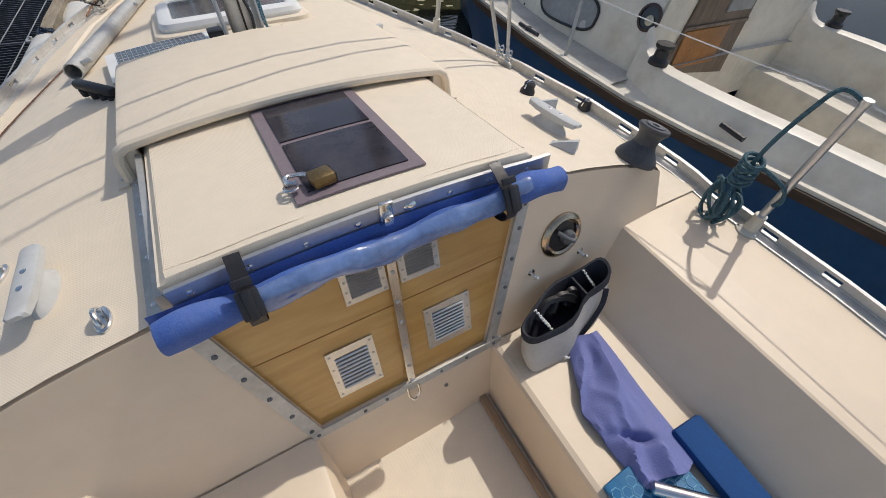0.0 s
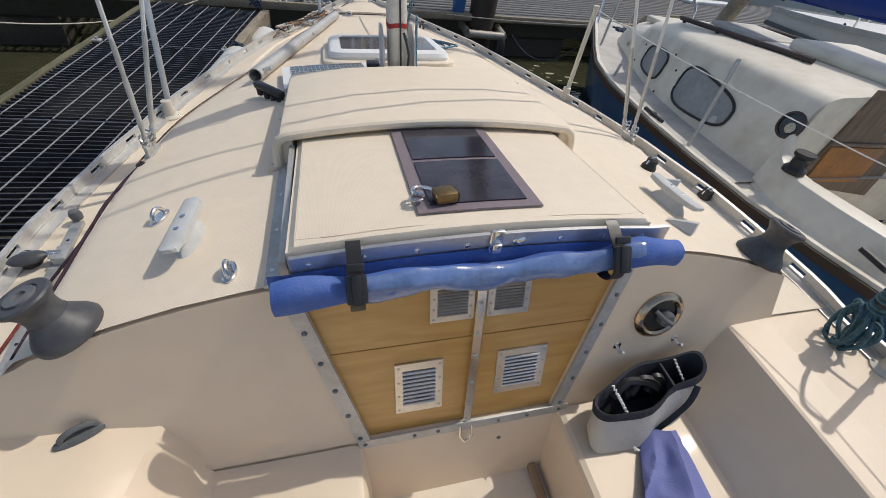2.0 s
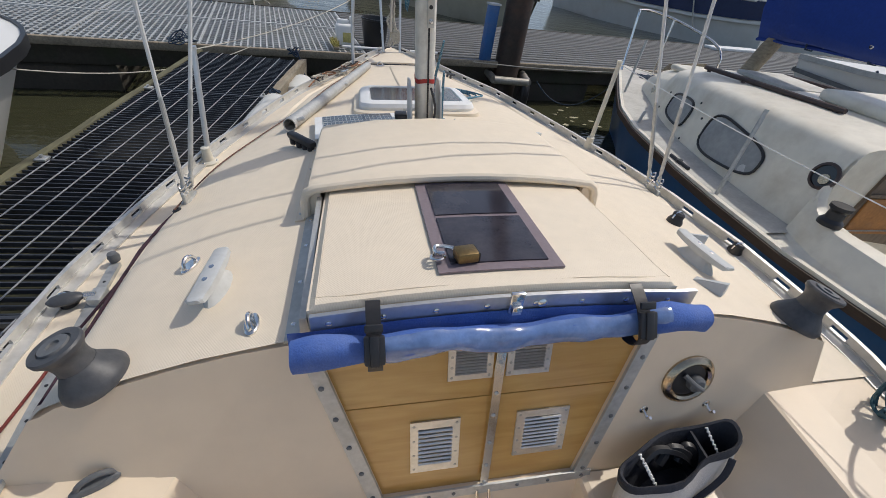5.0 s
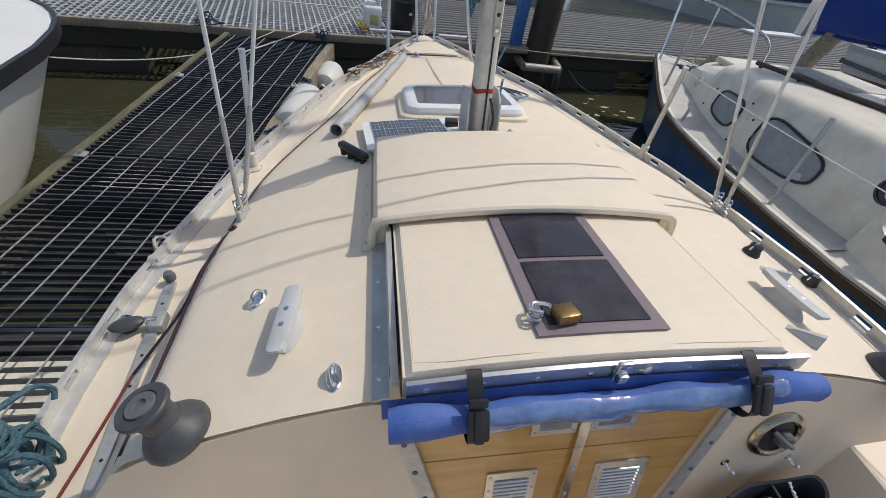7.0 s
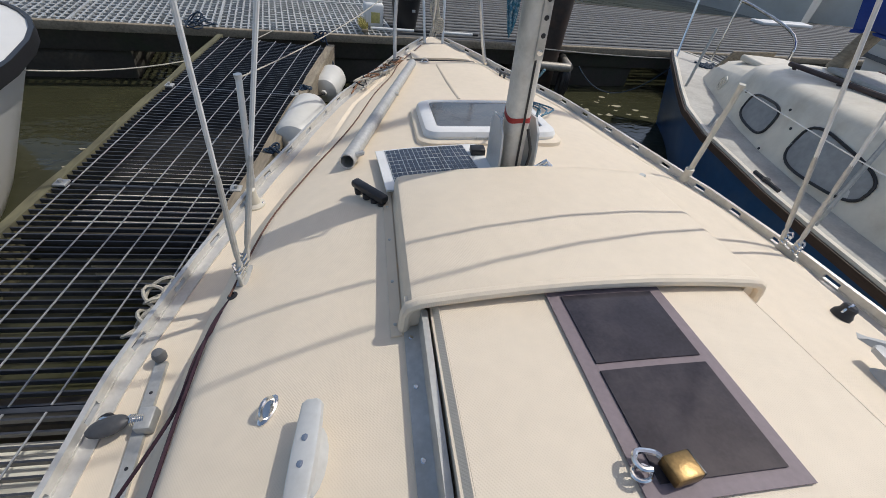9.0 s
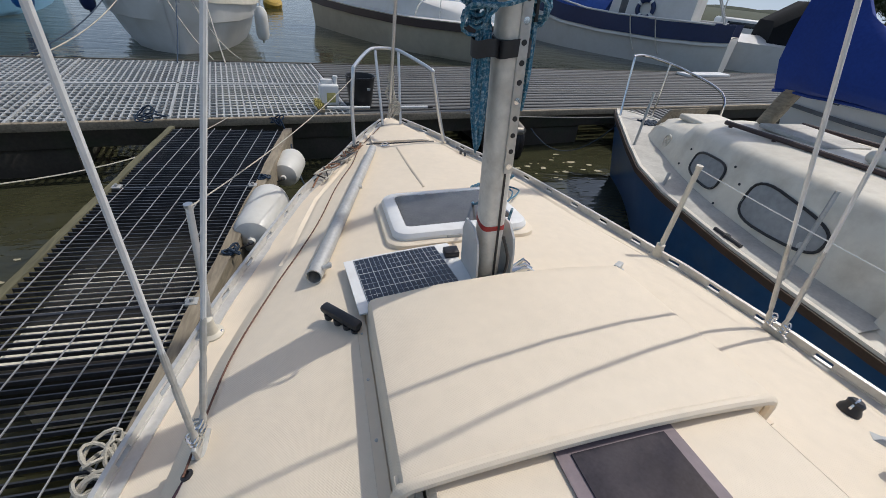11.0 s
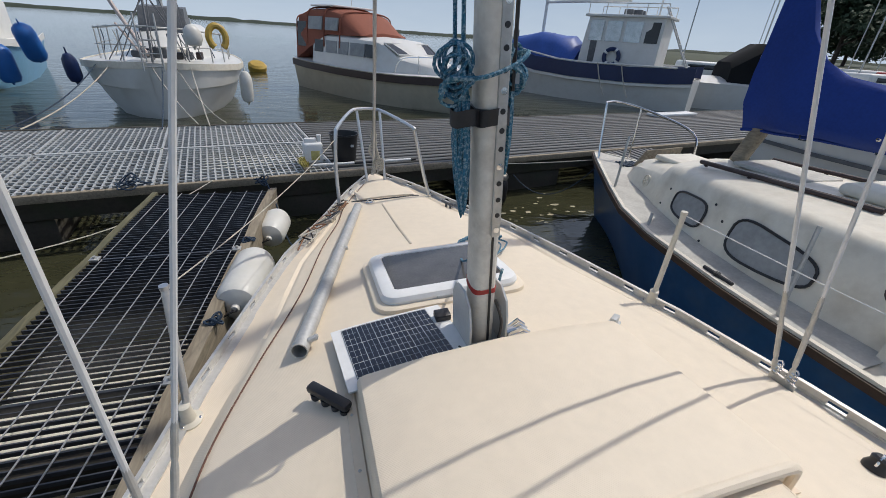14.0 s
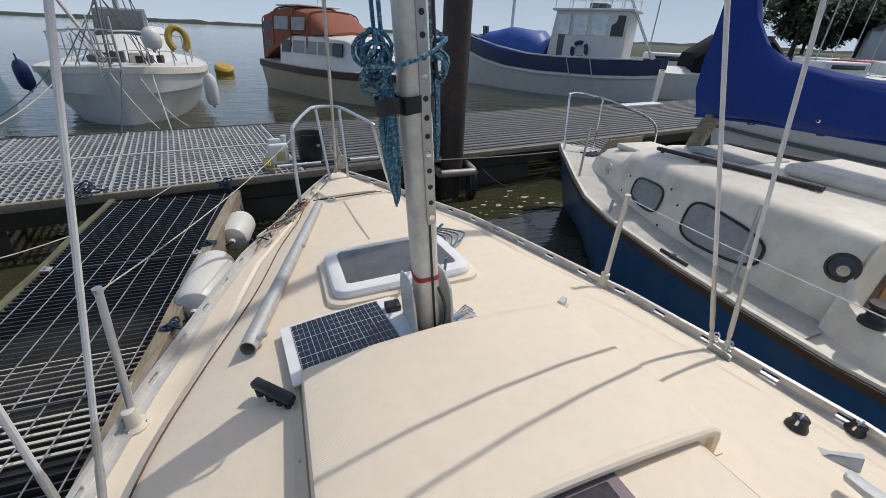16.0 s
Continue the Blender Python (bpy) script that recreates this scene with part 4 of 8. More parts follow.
# genoa tracks with cars
for sgn, y0, y1 in ((-1, -0.35, 0.545),):
    bm = BM()
    rows = []
    for i in range(12):
        y = y0 + (y1 - y0) * i / 11
        x = sgn * (0.975 - 0.05 * (y1 - y) / (y1 - y0) + (0.03 if sgn > 0 else 0))
        z = deck_z(x, y) if y > 0.0 else rail_z(y) + 0.004
        rows.append([(x - 0.013, y, z), (x - 0.013, y, z + 0.012), (x + 0.013, y, z + 0.012), (x + 0.013, y, z)])
    loft(bm, rows)
    track = part("genoa_track", bm, ALU_DULL, yacht, "aluminium sheet track with holes")
    for i in range(1, 11):
        y = y0 + (y1 - y0) * i / 11
        x = sgn * (0.975 - 0.05 * (y1 - y) / (y1 - y0) + (0.03 if sgn > 0 else 0))
        z = deck_z(x, y) if y > 0.0 else rail_z(y) + 0.004
        bm = BM()
        disc_head(bm, (x, y, z + 0.0125), (0, 0, 1), 0.004, 0.0006)
        part("track_hole", bm, BLACK, track)
    bm = BM()
    x, z = sgn * (0.977 + (0.03 if sgn > 0 else 0)), rail_z(y1) + 0.02
    lathe(bm, [(0.0, -0.004), (0.014, -0.004), (0.016, 0.01), (0.012, 0.022), (0.0, 0.026)], 14, Matrix.Translation((x, y1 + 0.008, z)))
    part("end_stop", bm, GREY_PL, track, "rubber end stop")
# car with a wooden-cheeked block and spring on the port track
bm = BM()
bd = Matrix.Translation((-1.02, 0.384, 0.925)) @ Matrix.Rotation(radians(17), 4, "Z")
rings = []
for i in range(11):
    u = -1 + 0.2 * i
    k = math.sqrt(max(0.02, 1 - u * u * 0.96))
    rings.append([bd @ Vector((0.04 * u, 0.022 * k * math.cos(q), 0.014 * k * math.sin(q))) for q in [2 * math.pi * j / 14 for j in range(14)]])
loft(bm, rings)
blk = part("sheet_block", bm, WINCHM, yacht, "dark oval sheet block on a spring")
bm = BM()
tube(bm, [(-0.982 + a * 0.0006, 0.395 + 0.011 * math.sin(a * 0.9), 0.922 + 0.011 * math.cos(a * 0.9)) for a in range(50)], 0.0018, 5)
part("spring", bm, STEEL, blk)
bm = BM()
box(bm, (-0.952, 0.395, 0.915), (0.035, 0.05, 0.03), 0.005)
part("car", bm, ALU_DULL, blk)

# coloured control line along the port side deck
RED_ROPE = mat("dark_red_rope", (0.16, 0.03, 0.025), 0.8, vary=0.4, scale=60, fine=300, bump=0.4, bscale=260)
bm = BM()
def side(x, y):
    return Vector((x, y, deck_z(x, y) + 0.006))
tube(bm, curve_pts([side(-0.10, 3.05), side(-0.27, 2.7), side(-0.34, 2.42), side(-0.44, 2.1), side(-0.53, 1.72), side(-0.6, 1.5), side(-0.69, 1.25), side(-0.775, 0.95), side(-0.812, 0.64)], 6), 0.0026, 6)
# shade of the coachroof side is put into these lines' colour
SHADE_ROPE = mat("shade_purple_rope", (0.035, 0.014, 0.024), 0.85, vary=0.4, scale=60, fine=300, bump=0.4, bscale=260)
def wall_top(y, out, down):
    return Vector((-lerp_table(CREASE, y) - out, y, lerp_table(CREASEZ, y) - down))
solo("control_line", bm, mat("faded_brown_cord", (0.13, 0.065, 0.045), 0.85, vary=0.3, scale=60, fine=300, bump=0.3), "thin faded brown cord lying along the side deck", "rope", Y)
bm = BM()
tube(bm, curve_pts([wall_top(0.64, -0.01, 0.0), wall_top(0.56, 0.014, 0.014), wall_top(0.4, 0.016, 0.016), wall_top(0.2, 0.016, 0.02), wall_top(0.0, 0.017, 0.026)], 6), 0.004, 6)
solo("furling_line", bm, SHADE_ROPE, "line along the coachroof edge, coloured purple for the wall's shade", "rope", Y)
# shaded stretch of the red line, painted darker than its sunlit end
bm = BM()
tube(bm, curve_pts([wall_top(0.64, -0.012, 0.004), wall_top(0.5, 0.024, 0.02), wall_top(0.38, 0.034, 0.038), (-0.905, 0.3, 0.96), (-0.952, 0.24, 0.921)], 6), 0.0038, 6)
solo("furling_line", bm, SHADE_ROPE, "red line led down the coachroof side, darkened to purple for shade", "rope", Y)
bm = BM()
tube(bm, curve_pts([(-0.952, 0.24, 0.921), (-0.978, 0.13, 0.902), (-0.998, 0.0, 0.898), (-1.03, -0.2, 0.9), (-1.05, -0.45, 0.9)], 6), 0.0036, 6)
solo("furling_line", bm, RED_ROPE, "dark red line crossing the port sheet track", "rope", Y)
bm = BM()
lathe(bm, [(0.013, -0.004), (0.013, 0.003), (0.008, 0.006), (0.006, 0.002)], 14, deck_frame(-0.806, 0.645))
part("line_bush", bm, BLACK, yacht, "black bush where the line enters the deck edge")

# ---- mast and tabernacle ----
YM = Y @ Matrix.Translation((-0.016, 1.078, 1.1)) @ Matrix.Rotation(radians(-1.75), 4, "Y") @ Matrix.Rotation(radians(-0.6), 4, "X") @ Matrix.Translation((0, -1.075, -1.1))
mastx = thing("mast", "weathered aluminium mast standing in a deck tabernacle", "mast", YM)
mb = Vector((0.005, 1.075, deck_z(0, 1.075)))
def mast_pt(z):
    return Vector((0.005 + 0.004 * (z - 1.1), 1.075 - 0.012 * (z - 1.1), z))
bm = BM()
rows = []
for z in (1.085, 1.3, 1.6, 2.0, 3.0, 4.5, 6.4):
    c = mast_pt(z)
    rows.append([c + Vector((0.035 * math.copysign(abs(math.cos(a)) ** 0.75, math.cos(a)), 0.05 * math.copysign(abs(math.sin(a)) ** 0.8, math.sin(a)), 0)) for a in [2 * math.pi * i / 28 for i in range(28)]])
loft(bm, rows)
MASTM = mat("dull_mast_alloy", (0.68, 0.65, 0.58), 0.5, 0.1, vary=0.14, scale=7, fine=60, bump=0.1, dirt=(0.3, 0.26, 0.2), dirt_amt=0.4, dirt_scale=14)
part("spar", bm, MASTM, mastx)
bm = BM()
box(bm, (0.012, 1.0215, 2.2), (0.006, 0.004, 2.2), 0)
part("groove", bm, BLACK, mastx, "dark sail groove")
bm = BM()
box(bm, (0.016, 1.016, 1.77), (0.024, 0.01, 0.62), 0.003, Matrix.Translation((0, 0, 0)))
trk = part("pin_track", bm, ALU_DULL, mastx, "aluminium track drilled with holes")
for i in range(15):
    bm = BM()
    disc_head(bm, (0.016, 1.0105, 1.48 + 0.041 * i), (0, -1, 0), 0.0065 if i % 4 else 0.008, 0.0006, 10)
    part("hole", bm, BLACK if i % 4 else STEEL, trk)
def band(z, h, r, material, label):
    bm = BM()
    rows = []
    for k in (0, h):
        c = mast_pt(z + k)
        rows.append([c + Vector(((0.035 + r) * math.copysign(abs(math.cos(a)) ** 0.75, math.cos(a)), (0.05 + r) * math.copysign(abs(math.sin(a)) ** 0.8, math.sin(a)), 0.004 * math.sin(3 * a))) for a in [2 * math.pi * i / 28 for i in range(28)]])
    loft(bm, rows)
    part("band", bm, material, mastx, label)
band(1.275, 0.015, 0.0015, mat("red_tape", (0.35, 0.025, 0.02), 0.5, vary=0.2, scale=40, fine=200, bump=0.1), "red tape band")
band(1.735, 0.036, 0.006, BLACK, "black webbing strap")
bm = BM()
rows = []
for k in (0, 0.036):
    rows.append([(-0.052 + 0.034 * math.cos(a), 1.06 + 0.034 * math.sin(a), 1.735 + k + 0.003 * math.sin(3 * a)) for a in [2 * math.pi * i / 20 for i in range(20)]])
loft(bm, rows, caps=False)
part("band", bm, BLACK, mastx, "black strap round the rope hank")
# tabernacle cheeks and foot
for sx in (-0.05, 0.06):
    bm = BM()
    rows = [[(sx - 0.003, y, z), (sx + 0.003, y, z)] for y, z in ((1.0, 1.075), (1.15, 1.065), (1.145, 1.22), (1.12, 1.27), (1.05, 1.28), (1.01, 1.25), (1.0, 1.2))]
    va = [bm.verts.new(r[0]) for r in rows]
    vb = [bm.verts.new(r[1]) for r in rows]
    bm.faces.new(va)
    bm.faces.new(vb[::-1])
    for i in range(7):
        j = (i + 1) % 7
        bm.faces.new((va[i], vb[i], vb[j], va[j]))
    part("cheek_plate", bm, LIGHTGREY, mastx, "grey tabernacle cheek plate", smooth=False)
bm = BM()
box(bm, (0.01, 1.06, 1.079), (0.2, 0.2, 0.01), 0.002, None)
box(bm, (0.004, 1.0, 1.1), (0.13, 0.03, 0.035), 0.004)
part("step_plate", bm, ALU_DULL, mastx, "cast mast step")
bm = BM()
for k in range(4):
    tube(bm, [(0.09, 1.03 + 0.012 * k, 1.09), (0.13, 1.02 + 0.014 * k, 1.105 + 0.006 * k), (0.15, 1.0 + 0.02 * k, 1.10)], 0.006, 6)
tube(bm, [(0.07, 1.05, 1.095), (0.13, 1.05, 1.1)], 0.012, 10)
part("blocks", bm, STEEL, mastx, "cluster of steel shackles and blocks")
bm = BM()
tube(bm, curve_pts([(0.02, 1.0, 1.27), (0.035, 0.985, 1.2), (0.02, 0.98, 1.13), (-0.02, 0.97, 1.1), (-0.05, 0.98, 1.105), (-0.075, 1.03, 1.1)], 6), 0.0045, 6)
part("cable", bm, BLACK, mastx, "black cable")
# halyards up the mast
TURQ = mat("turquoise_rope", (0.022, 0.13, 0.21), 0.75, vary=0.5, scale=60, fine=300, bump=0.5, bscale=300, dirt=(0.45, 0.55, 0.58), dirt_amt=0.9, dirt_scale=150)
for dx, dy in ((-0.058, -0.01), (-0.066, 0.02), (0.055, -0.02), (0.062, 0.02)):
    bm = BM()
    tube(bm, [(dx, 1.07 + dy, 1.8), (dx * 0.9, 1.06 + dy, 3.0), (dx * 0.5, 1.03, 6.3)], 0.0045, 6)
    part("halyard", bm, TURQ if dx < 0 or dy > 0 else BLACK, mastx)
# hanks of rope tied on the mast
def hank(cx, cy, ztop, zbot, n, wid, seed):
    r = random.Random(seed)
    bm = BM()
    for i in range(n):
        ox, oy = r.uniform(-wid, wid), r.uniform(-0.012, 0.012)
        zb = zbot + r.uniform(0, 0.12) * (ztop - zbot) * 3
        zt = ztop + r.uniform(-0.03, 0.02)
        w = r.uniform(0.003, 0.010)
        zb = min(zb, zt - 0.06)
        pts = [(cx + ox - w, cy + oy, zt), (cx + ox - w * 1.3 + r.uniform(-0.008, 0.008), cy + oy + r.uniform(-0.01, 0.01), (zt * 2 + zb) / 3), (cx + ox - w + r.uniform(-0.008, 0.008), cy + oy + 0.005, (zt + 2 * zb) / 3), (cx + ox, cy + oy, zb), (cx + ox + w, cy + oy - 0.005, (zt + 2 * zb) / 3), (cx + ox + w * 1.3, cy + oy, (zt * 2 + zb) / 3), (cx + ox + w, cy + oy, zt)]
        tube(bm, curve_pts(pts, 3), 0.0036, 5)
    return bm
solo("rope_hank", hank(-0.058, 1.06, 1.80, 1.47, 20, 0.007, 3), TURQ, "coiled turquoise rope hank hanging on the mast", "rope", YM, group="rope hanks on the mast")
solo("rope_hank", hank(0.056, 1.07, 1.84, 1.6, 8, 0.006, 9), TURQ, "short turquoise rope hank on the mast's far side", "rope", YM, group="rope hanks on the mast")
r = random.Random(8)
bm = BM()
for k in range(11):
    c = Vector((-0.075 + r.uniform(-0.015, 0.012), 1.05, 1.84 + r.uniform(-0.03, 0.03)))
    q = Euler((r.uniform(0, 3), r.uniform(0, 3), r.uniform(0, 3))).to_matrix()
    tube(bm, [c + q @ Vector((0.035 * math.cos(a), 0.03 * math.sin(a), 0.006 * math.sin(3 * a))) for a in [2 * math.pi * i / 14 for i in range(14)]], 0.0042, 5, closed=True)
for k in range(5):
    c = Vector((0.06, 1.06, 1.85 + r.uniform(-0.04, 0.02)))
    q = Euler((r.uniform(0, 3), r.uniform(0, 3), r.uniform(0, 3))).to_matrix()
    tube(bm, [c + q @ Vector((0.03 * math.cos(a), 0.025 * math.sin(a), 0.004 * math.sin(3 * a))) for a in [2 * math.pi * i / 14 for i in range(14)]], 0.0042, 5, closed=True)
tube(bm, curve_pts([(-0.1, 1.02, 1.84), (-0.04, 0.995, 1.84), (0.03, 0.995, 1.86), (0.07, 1.02, 1.88), (0.06, 1.08, 1.87)], 5), 0.005, 6)
solo("rope_knot", bm, TURQ, "tangled turquoise rope knotted round the mast", "rope", YM)
bm = BM()
for k in range(4):
    pts = [(0.06, 1.1, 1.3), (0.09, 1.22, 1.06), (0.15 + 0.03 * k, 1.45 + 0.03 * k, 1.03), (0.26 + 0.035 * k, 1.62 + 0.02 * k, 1.0), (0.30 + 0.035 * k, 1.78, 0.975), (0.2 + 0.02 * k, 1.84 + 0.01 * k, 0.975), (0.09, 1.5, 1.08), (0.055, 1.12, 1.4)]
    tube(bm, curve_pts([(x, y, max(z, deck_z(x, y) + 0.006)) for x, y, z in pts], 6), 0.0042, 5)
solo("loose_halyard", bm, TURQ, "loops of turquoise rope lying on the foredeck", "rope", Y)

# ---- standing rigging ----
WIRE = mat("white_coated_wire", (0.66, 0.66, 0.64), 0.4, vary=0.08, scale=20, fine=90, bump=0.05)
def stay(base, top, cover, label, r=0.0054):
    base, top = Vector(base), Vector(top)
    t = thing("shroud", label, "shroud", Y, group="shrouds and stays")
    d = (top - base).normalized()
    bm = BM()
    tube(bm, [base + d * 0.30, base + d * 1.2, base.lerp(top, 0.6), top], r, 8)
    part("cover", bm, cover, t)
    bm = BM()
    lathe(bm, [(0.004, 0.0), (0.008, 0.02), (0.008, 0.05), (0.005, 0.06), (0.007, 0.075), (0.0072, 0.20), (0.0055, 0.22), (0.0065, 0.235), (0.0065, 0.29), (0.004, 0.33)], 10, Matrix.Translation(base) @ d.to_track_quat("Z", "Y").to_matrix().to_4x4())
    part("bottlescrew", bm, ALU_DULL, t, "galvanised rigging screw")
    bm = BM()
    for k in range(3):
        tube(bm, [base + Vector((0.011 * math.cos(a), 0.012 * math.sin(a), 0.012 + 0.014 * k + 0.006 * math.cos(2 * a))) for a in [2 * math.pi * i / 10 for i in range(10)]], 0.0028, 5, closed=True)
    part("shackle", bm, STEEL, t)
stay((0.815, 0.735, 1.02), (0.0, 1.09, 4.1), WIRE, "white-sleeved wire shroud on the starboard chainplate")
stay((0.825, 0.695, 1.015), (0.536, 0.92, 4.06), WIRE, "white-sleeved cap shroud on the starboard chainplate")
stay((-0.785, 0.725, 1.035), (-0.05, 1.22, 4.1), WIRE, "white-sleeved wire shroud on the port chainplate")
stay((-0.79, 0.695, 1.03), (-0.53, 0.684, 4.04), WIRE, "white-sleeved cap shroud on the port chainplate")
for x in (-0.79, 0.825):
    bm = BM()
    zz = deck_z(x, 0.71)
    box(bm, (x, 0.71, zz + 0.015), (0.01, 0.075, 0.05), 0.003)
    box(bm, (x, 0.71, zz + 0.003), (0.028, 0.07, 0.008), 0.002)
    part("chainplate", bm, ALU_DULL, yacht, "steel chainplate on the coachroof edge")
bm = BM()
tube(bm, [(-0.01, 3.17, 0.88), (-0.005, 2.9, 1.5), (0, 2.2, 3.2), (0, 1.1, 6.3)], 0.011, 10)
solo("forestay", bm, ALU, "grey forestay with a furling sleeve", "forestay", Y)
bm = BM()
r = random.Random(2)
ROPE = mat("weathered_white_rope", (0.46, 0.43, 0.36), 0.85, vary=0.3, scale=60, fine=260, bump=0.5, bscale=260)
for k in range(7):
    z0 = 0.86 + r.uniform(0, 0.05)
    tube(bm, curve_pts([(r.uniform(-0.03, 0.03), 3.13, 1.16 + r.uniform(-0.06, 0.06)), (r.uniform(-0.04, 0.02), 3.12, 1.05), (r.uniform(-0.03, 0.04), 3.12, 0.95), (r.uniform(-0.04, 0.04), 3.1, z0)], 4), 0.006, 5)
for k in range(4):
    tube(bm, [(0.03 + 0.028 * math.cos(a), 3.11, 0.93 + 0.012 * k + 0.03 * math.sin(a)) for a in [2 * math.pi * i / 12 for i in range(12)]], 0.006, 5, closed=True)
solo("mooring_rope", bm, ROPE, "frayed cream ropes tied at the stemhead", "rope", Y)

# ---- stanchions, lifelines, pulpit ----
CREAMP = mat("cream_painted_tube", (0.62, 0.58, 0.48), 0.45, vary=0.1, scale=10, fine=80, bump=0.08, dirt=(0.3, 0.25, 0.18), dirt_amt=0.3, dirt_scale=10)
def stanchion(x, y, top, tube_mat, label):
    t = thing("stanchion", label, "stanchion", Y @ Matrix.Translation((x, y, rail_z(y, x))), group="lifeline stanchions")
    h = top[2] - rail_z(y, x)
    d = Vector((top[0] - x, top[1] - y, h))
    bm = BM()
    tube(bm, [(0, 0, 0.0), d * 0.5, d], 0.0105, 12, 0.010)
    tube(bm, [d, d + Vector((0, 0, 0.012))], 0.012, 12)
    part("post", bm, tube_mat, t)
    bm = BM()
    lathe(bm, [(0.036, -0.004), (0.036, 0.006), (0.021, 0.013), (0.017, 0.045), (0.017, 0.065), (0.013, 0.067)], 18)
    part("socket", bm, CREAMP, t, "cast socket bolted to the rail")
    for a in range(3):
        bm = BM()
        disc_head(bm, (0.028 * math.cos(a * 2.1), 0.028 * math.sin(a * 2.1), 0.0065), (0, 0, 1), 0.006, 0.004)
        part("bolt", bm, STEEL, t)
SL, SR = (-0.842, 1.251, 1.306), (0.844, 1.232, 1.313)
stanchion(-0.872, 1.16, SL, ALU, "grey lifeline stanchion on the port rail")
stanchion(0.815, 1.22, SR, CREAMP, "cream lifeline stanchion on the starboard rail")
stanchion(1.062, -0.25, (1.075, -0.25, 1.30), ALU, "aluminium lifeline stanchion beside the cockpit")
PUL = [(-0.305, 2.70, 0.82), (-0.30, 2.74, 1.05), (-0.278, 2.76, 1.27), (-0.255, 2.82, 1.31), (-0.135, 3.19, 1.315), (-0.06, 3.25, 1.315), (0.03, 3.25, 1.31), (0.09, 3.17, 1.305), (0.19, 2.76, 1.295), (0.205, 2.73, 1.26), (0.255, 2.72, 1.0), (0.30, 2.72, 0.82)]
pul = thing("pulpit", "tubular steel bow pulpit", "pulpit", Y)
bm = BM()
tube(bm, curve_pts(PUL, 4), 0.0115, 10)
part("hoop", bm, ALU, pul)
for x0, x1 in ((-0.09, -0.07), (0.07, 0.06)):
    bm = BM()
    tube(bm, [(x0, 3.22, 1.31), (x1, 3.1, 0.83)], 0.010, 10)
    part("front_leg", bm, ALU, pul)
for x, y in ((-0.305, 2.70), (0.30, 2.72)):
    bm = BM()
    lathe(bm, [(0.03, 0), (0.03, 0.006), (0.016, 0.01), (0.016, 0.03)], 12, Matrix.Translation((x, y, 0.815)))
    part("foot", bm, STEEL, pul)
def wire(name, a, b, drop, r=0.0019, material=WIRE, label="white coated lifeline wire", grp="lifelines"):
    bm = BM()
    tube(bm, sag(a, b, drop), r, 6)
    solo(name, bm, material, label, "lifeline", Y, group=grp)
wire("lifeline", (1.085, -0.25, 1.3), SR, 0.02)
wire("lifeline", SL, (-0.285, 2.75, 1.25), 0.03, 0.0022, ROPE, "grey rope lifeline from stanchion to pulpit")
wire("lifeline", (1.085, -0.25, 1.3), (1.0, -2.2, 1.3), 0.02)

# loose lines hanging over the port bow rail
BROWNROPE = mat("tan_brown_rope", (0.22, 0.11, 0.06), 0.85, vary=0.4, scale=60, fine=260, bump=0.4, bscale=240)
for seed, material, label in ((51, BROWNROPE, "tan line tangled on the bow rail"), (52, BLACK, "black lashing on the bow rail"), (53, ROPE, "pale line draped on the bow rail")):
    rb = random.Random(seed)
    bm = BM()
    pts = []
    for k in range(16):
        y = 2.16 + 0.04 * k + rb.uniform(-0.08, 0.08)
        x = -half(y) + rb.uniform(0.0, 0.09)
        pts.append((x, y, max(rail_z(y) + rb.uniform(0.02, 0.06), deck_z(x, y) + 0.008)))
    tube(bm, curve_pts(pts, 5), 0.0042 if material is not ROPE else 0.005, 6)
    solo("bow_rail_line", bm, material, label, "rope", Y, group="lines on the bow rail")

# ---- foredeck ----
fh = thing("fore_hatch", "white framed deck hatch with a smoked acrylic lid", "hatch", Y)
fy0, fy1, fw = 1.32, 1.74, 0.262
def rrect(w0, y0, y1, rad, lift, n=5):
    out = []
    for cx, cy, a0 in ((w0 - rad, y0 + rad, -90), (w0 - rad, y1 - rad, 0), (-w0 + rad, y1 - rad, 90), (-w0 + rad, y0 + rad, 180)):
        for i in range(n + 1):
            a = radians(a0 + 90 * i / n)
            out.append((cx + rad * math.cos(a), cy + rad * math.sin(a)))
    zc = lambda y: deck_z(0.15, y)
    return [(x, y, 0.5 * (zc(y) + deck_z(x, y)) + lift) for x, y in out]
bm = BM()
loft(bm, [rrect(fw + 0.03, fy0 - 0.03, fy1 + 0.03, 0.07, -0.02), rrect(fw + 0.025, fy0 - 0.025, fy1 + 0.025, 0.07, 0.012), rrect(fw + 0.012, fy0 - 0.012, fy1 + 0.012, 0.06, 0.018)])
part("coaming", bm, CREAM, fh, "moulded cream coaming")
bm = BM()
loft(bm, [rrect(fw, fy0, fy1, 0.06, 0.015), rrect(fw + 0.002, fy0 - 0.002, fy1, 0.06, 0.03), rrect(fw - 0.006, fy0 + 0.006, fy1 - 0.006, 0.055, 0.046), rrect(fw - 0.02, fy0 + 0.02, fy1 - 0.02, 0.05, 0.053), rrect(fw - 0.05, fy0 + 0.055, fy1 - 0.045, 0.02, 0.052), rrect(fw - 0.054, fy0 + 0.059, fy1 - 0.049, 0.02, 0.045)])
part("frame", bm, WHITE_PL, fh, "rounded white plastic frame")
bm = BM()
loft(bm, [rrect(fw - 0.054, fy0 + 0.059, fy1 - 0.049, 0.02, 0.044), rrect(fw - 0.055, fy0 + 0.06, fy1 - 0.05, 0.02, 0.049)])
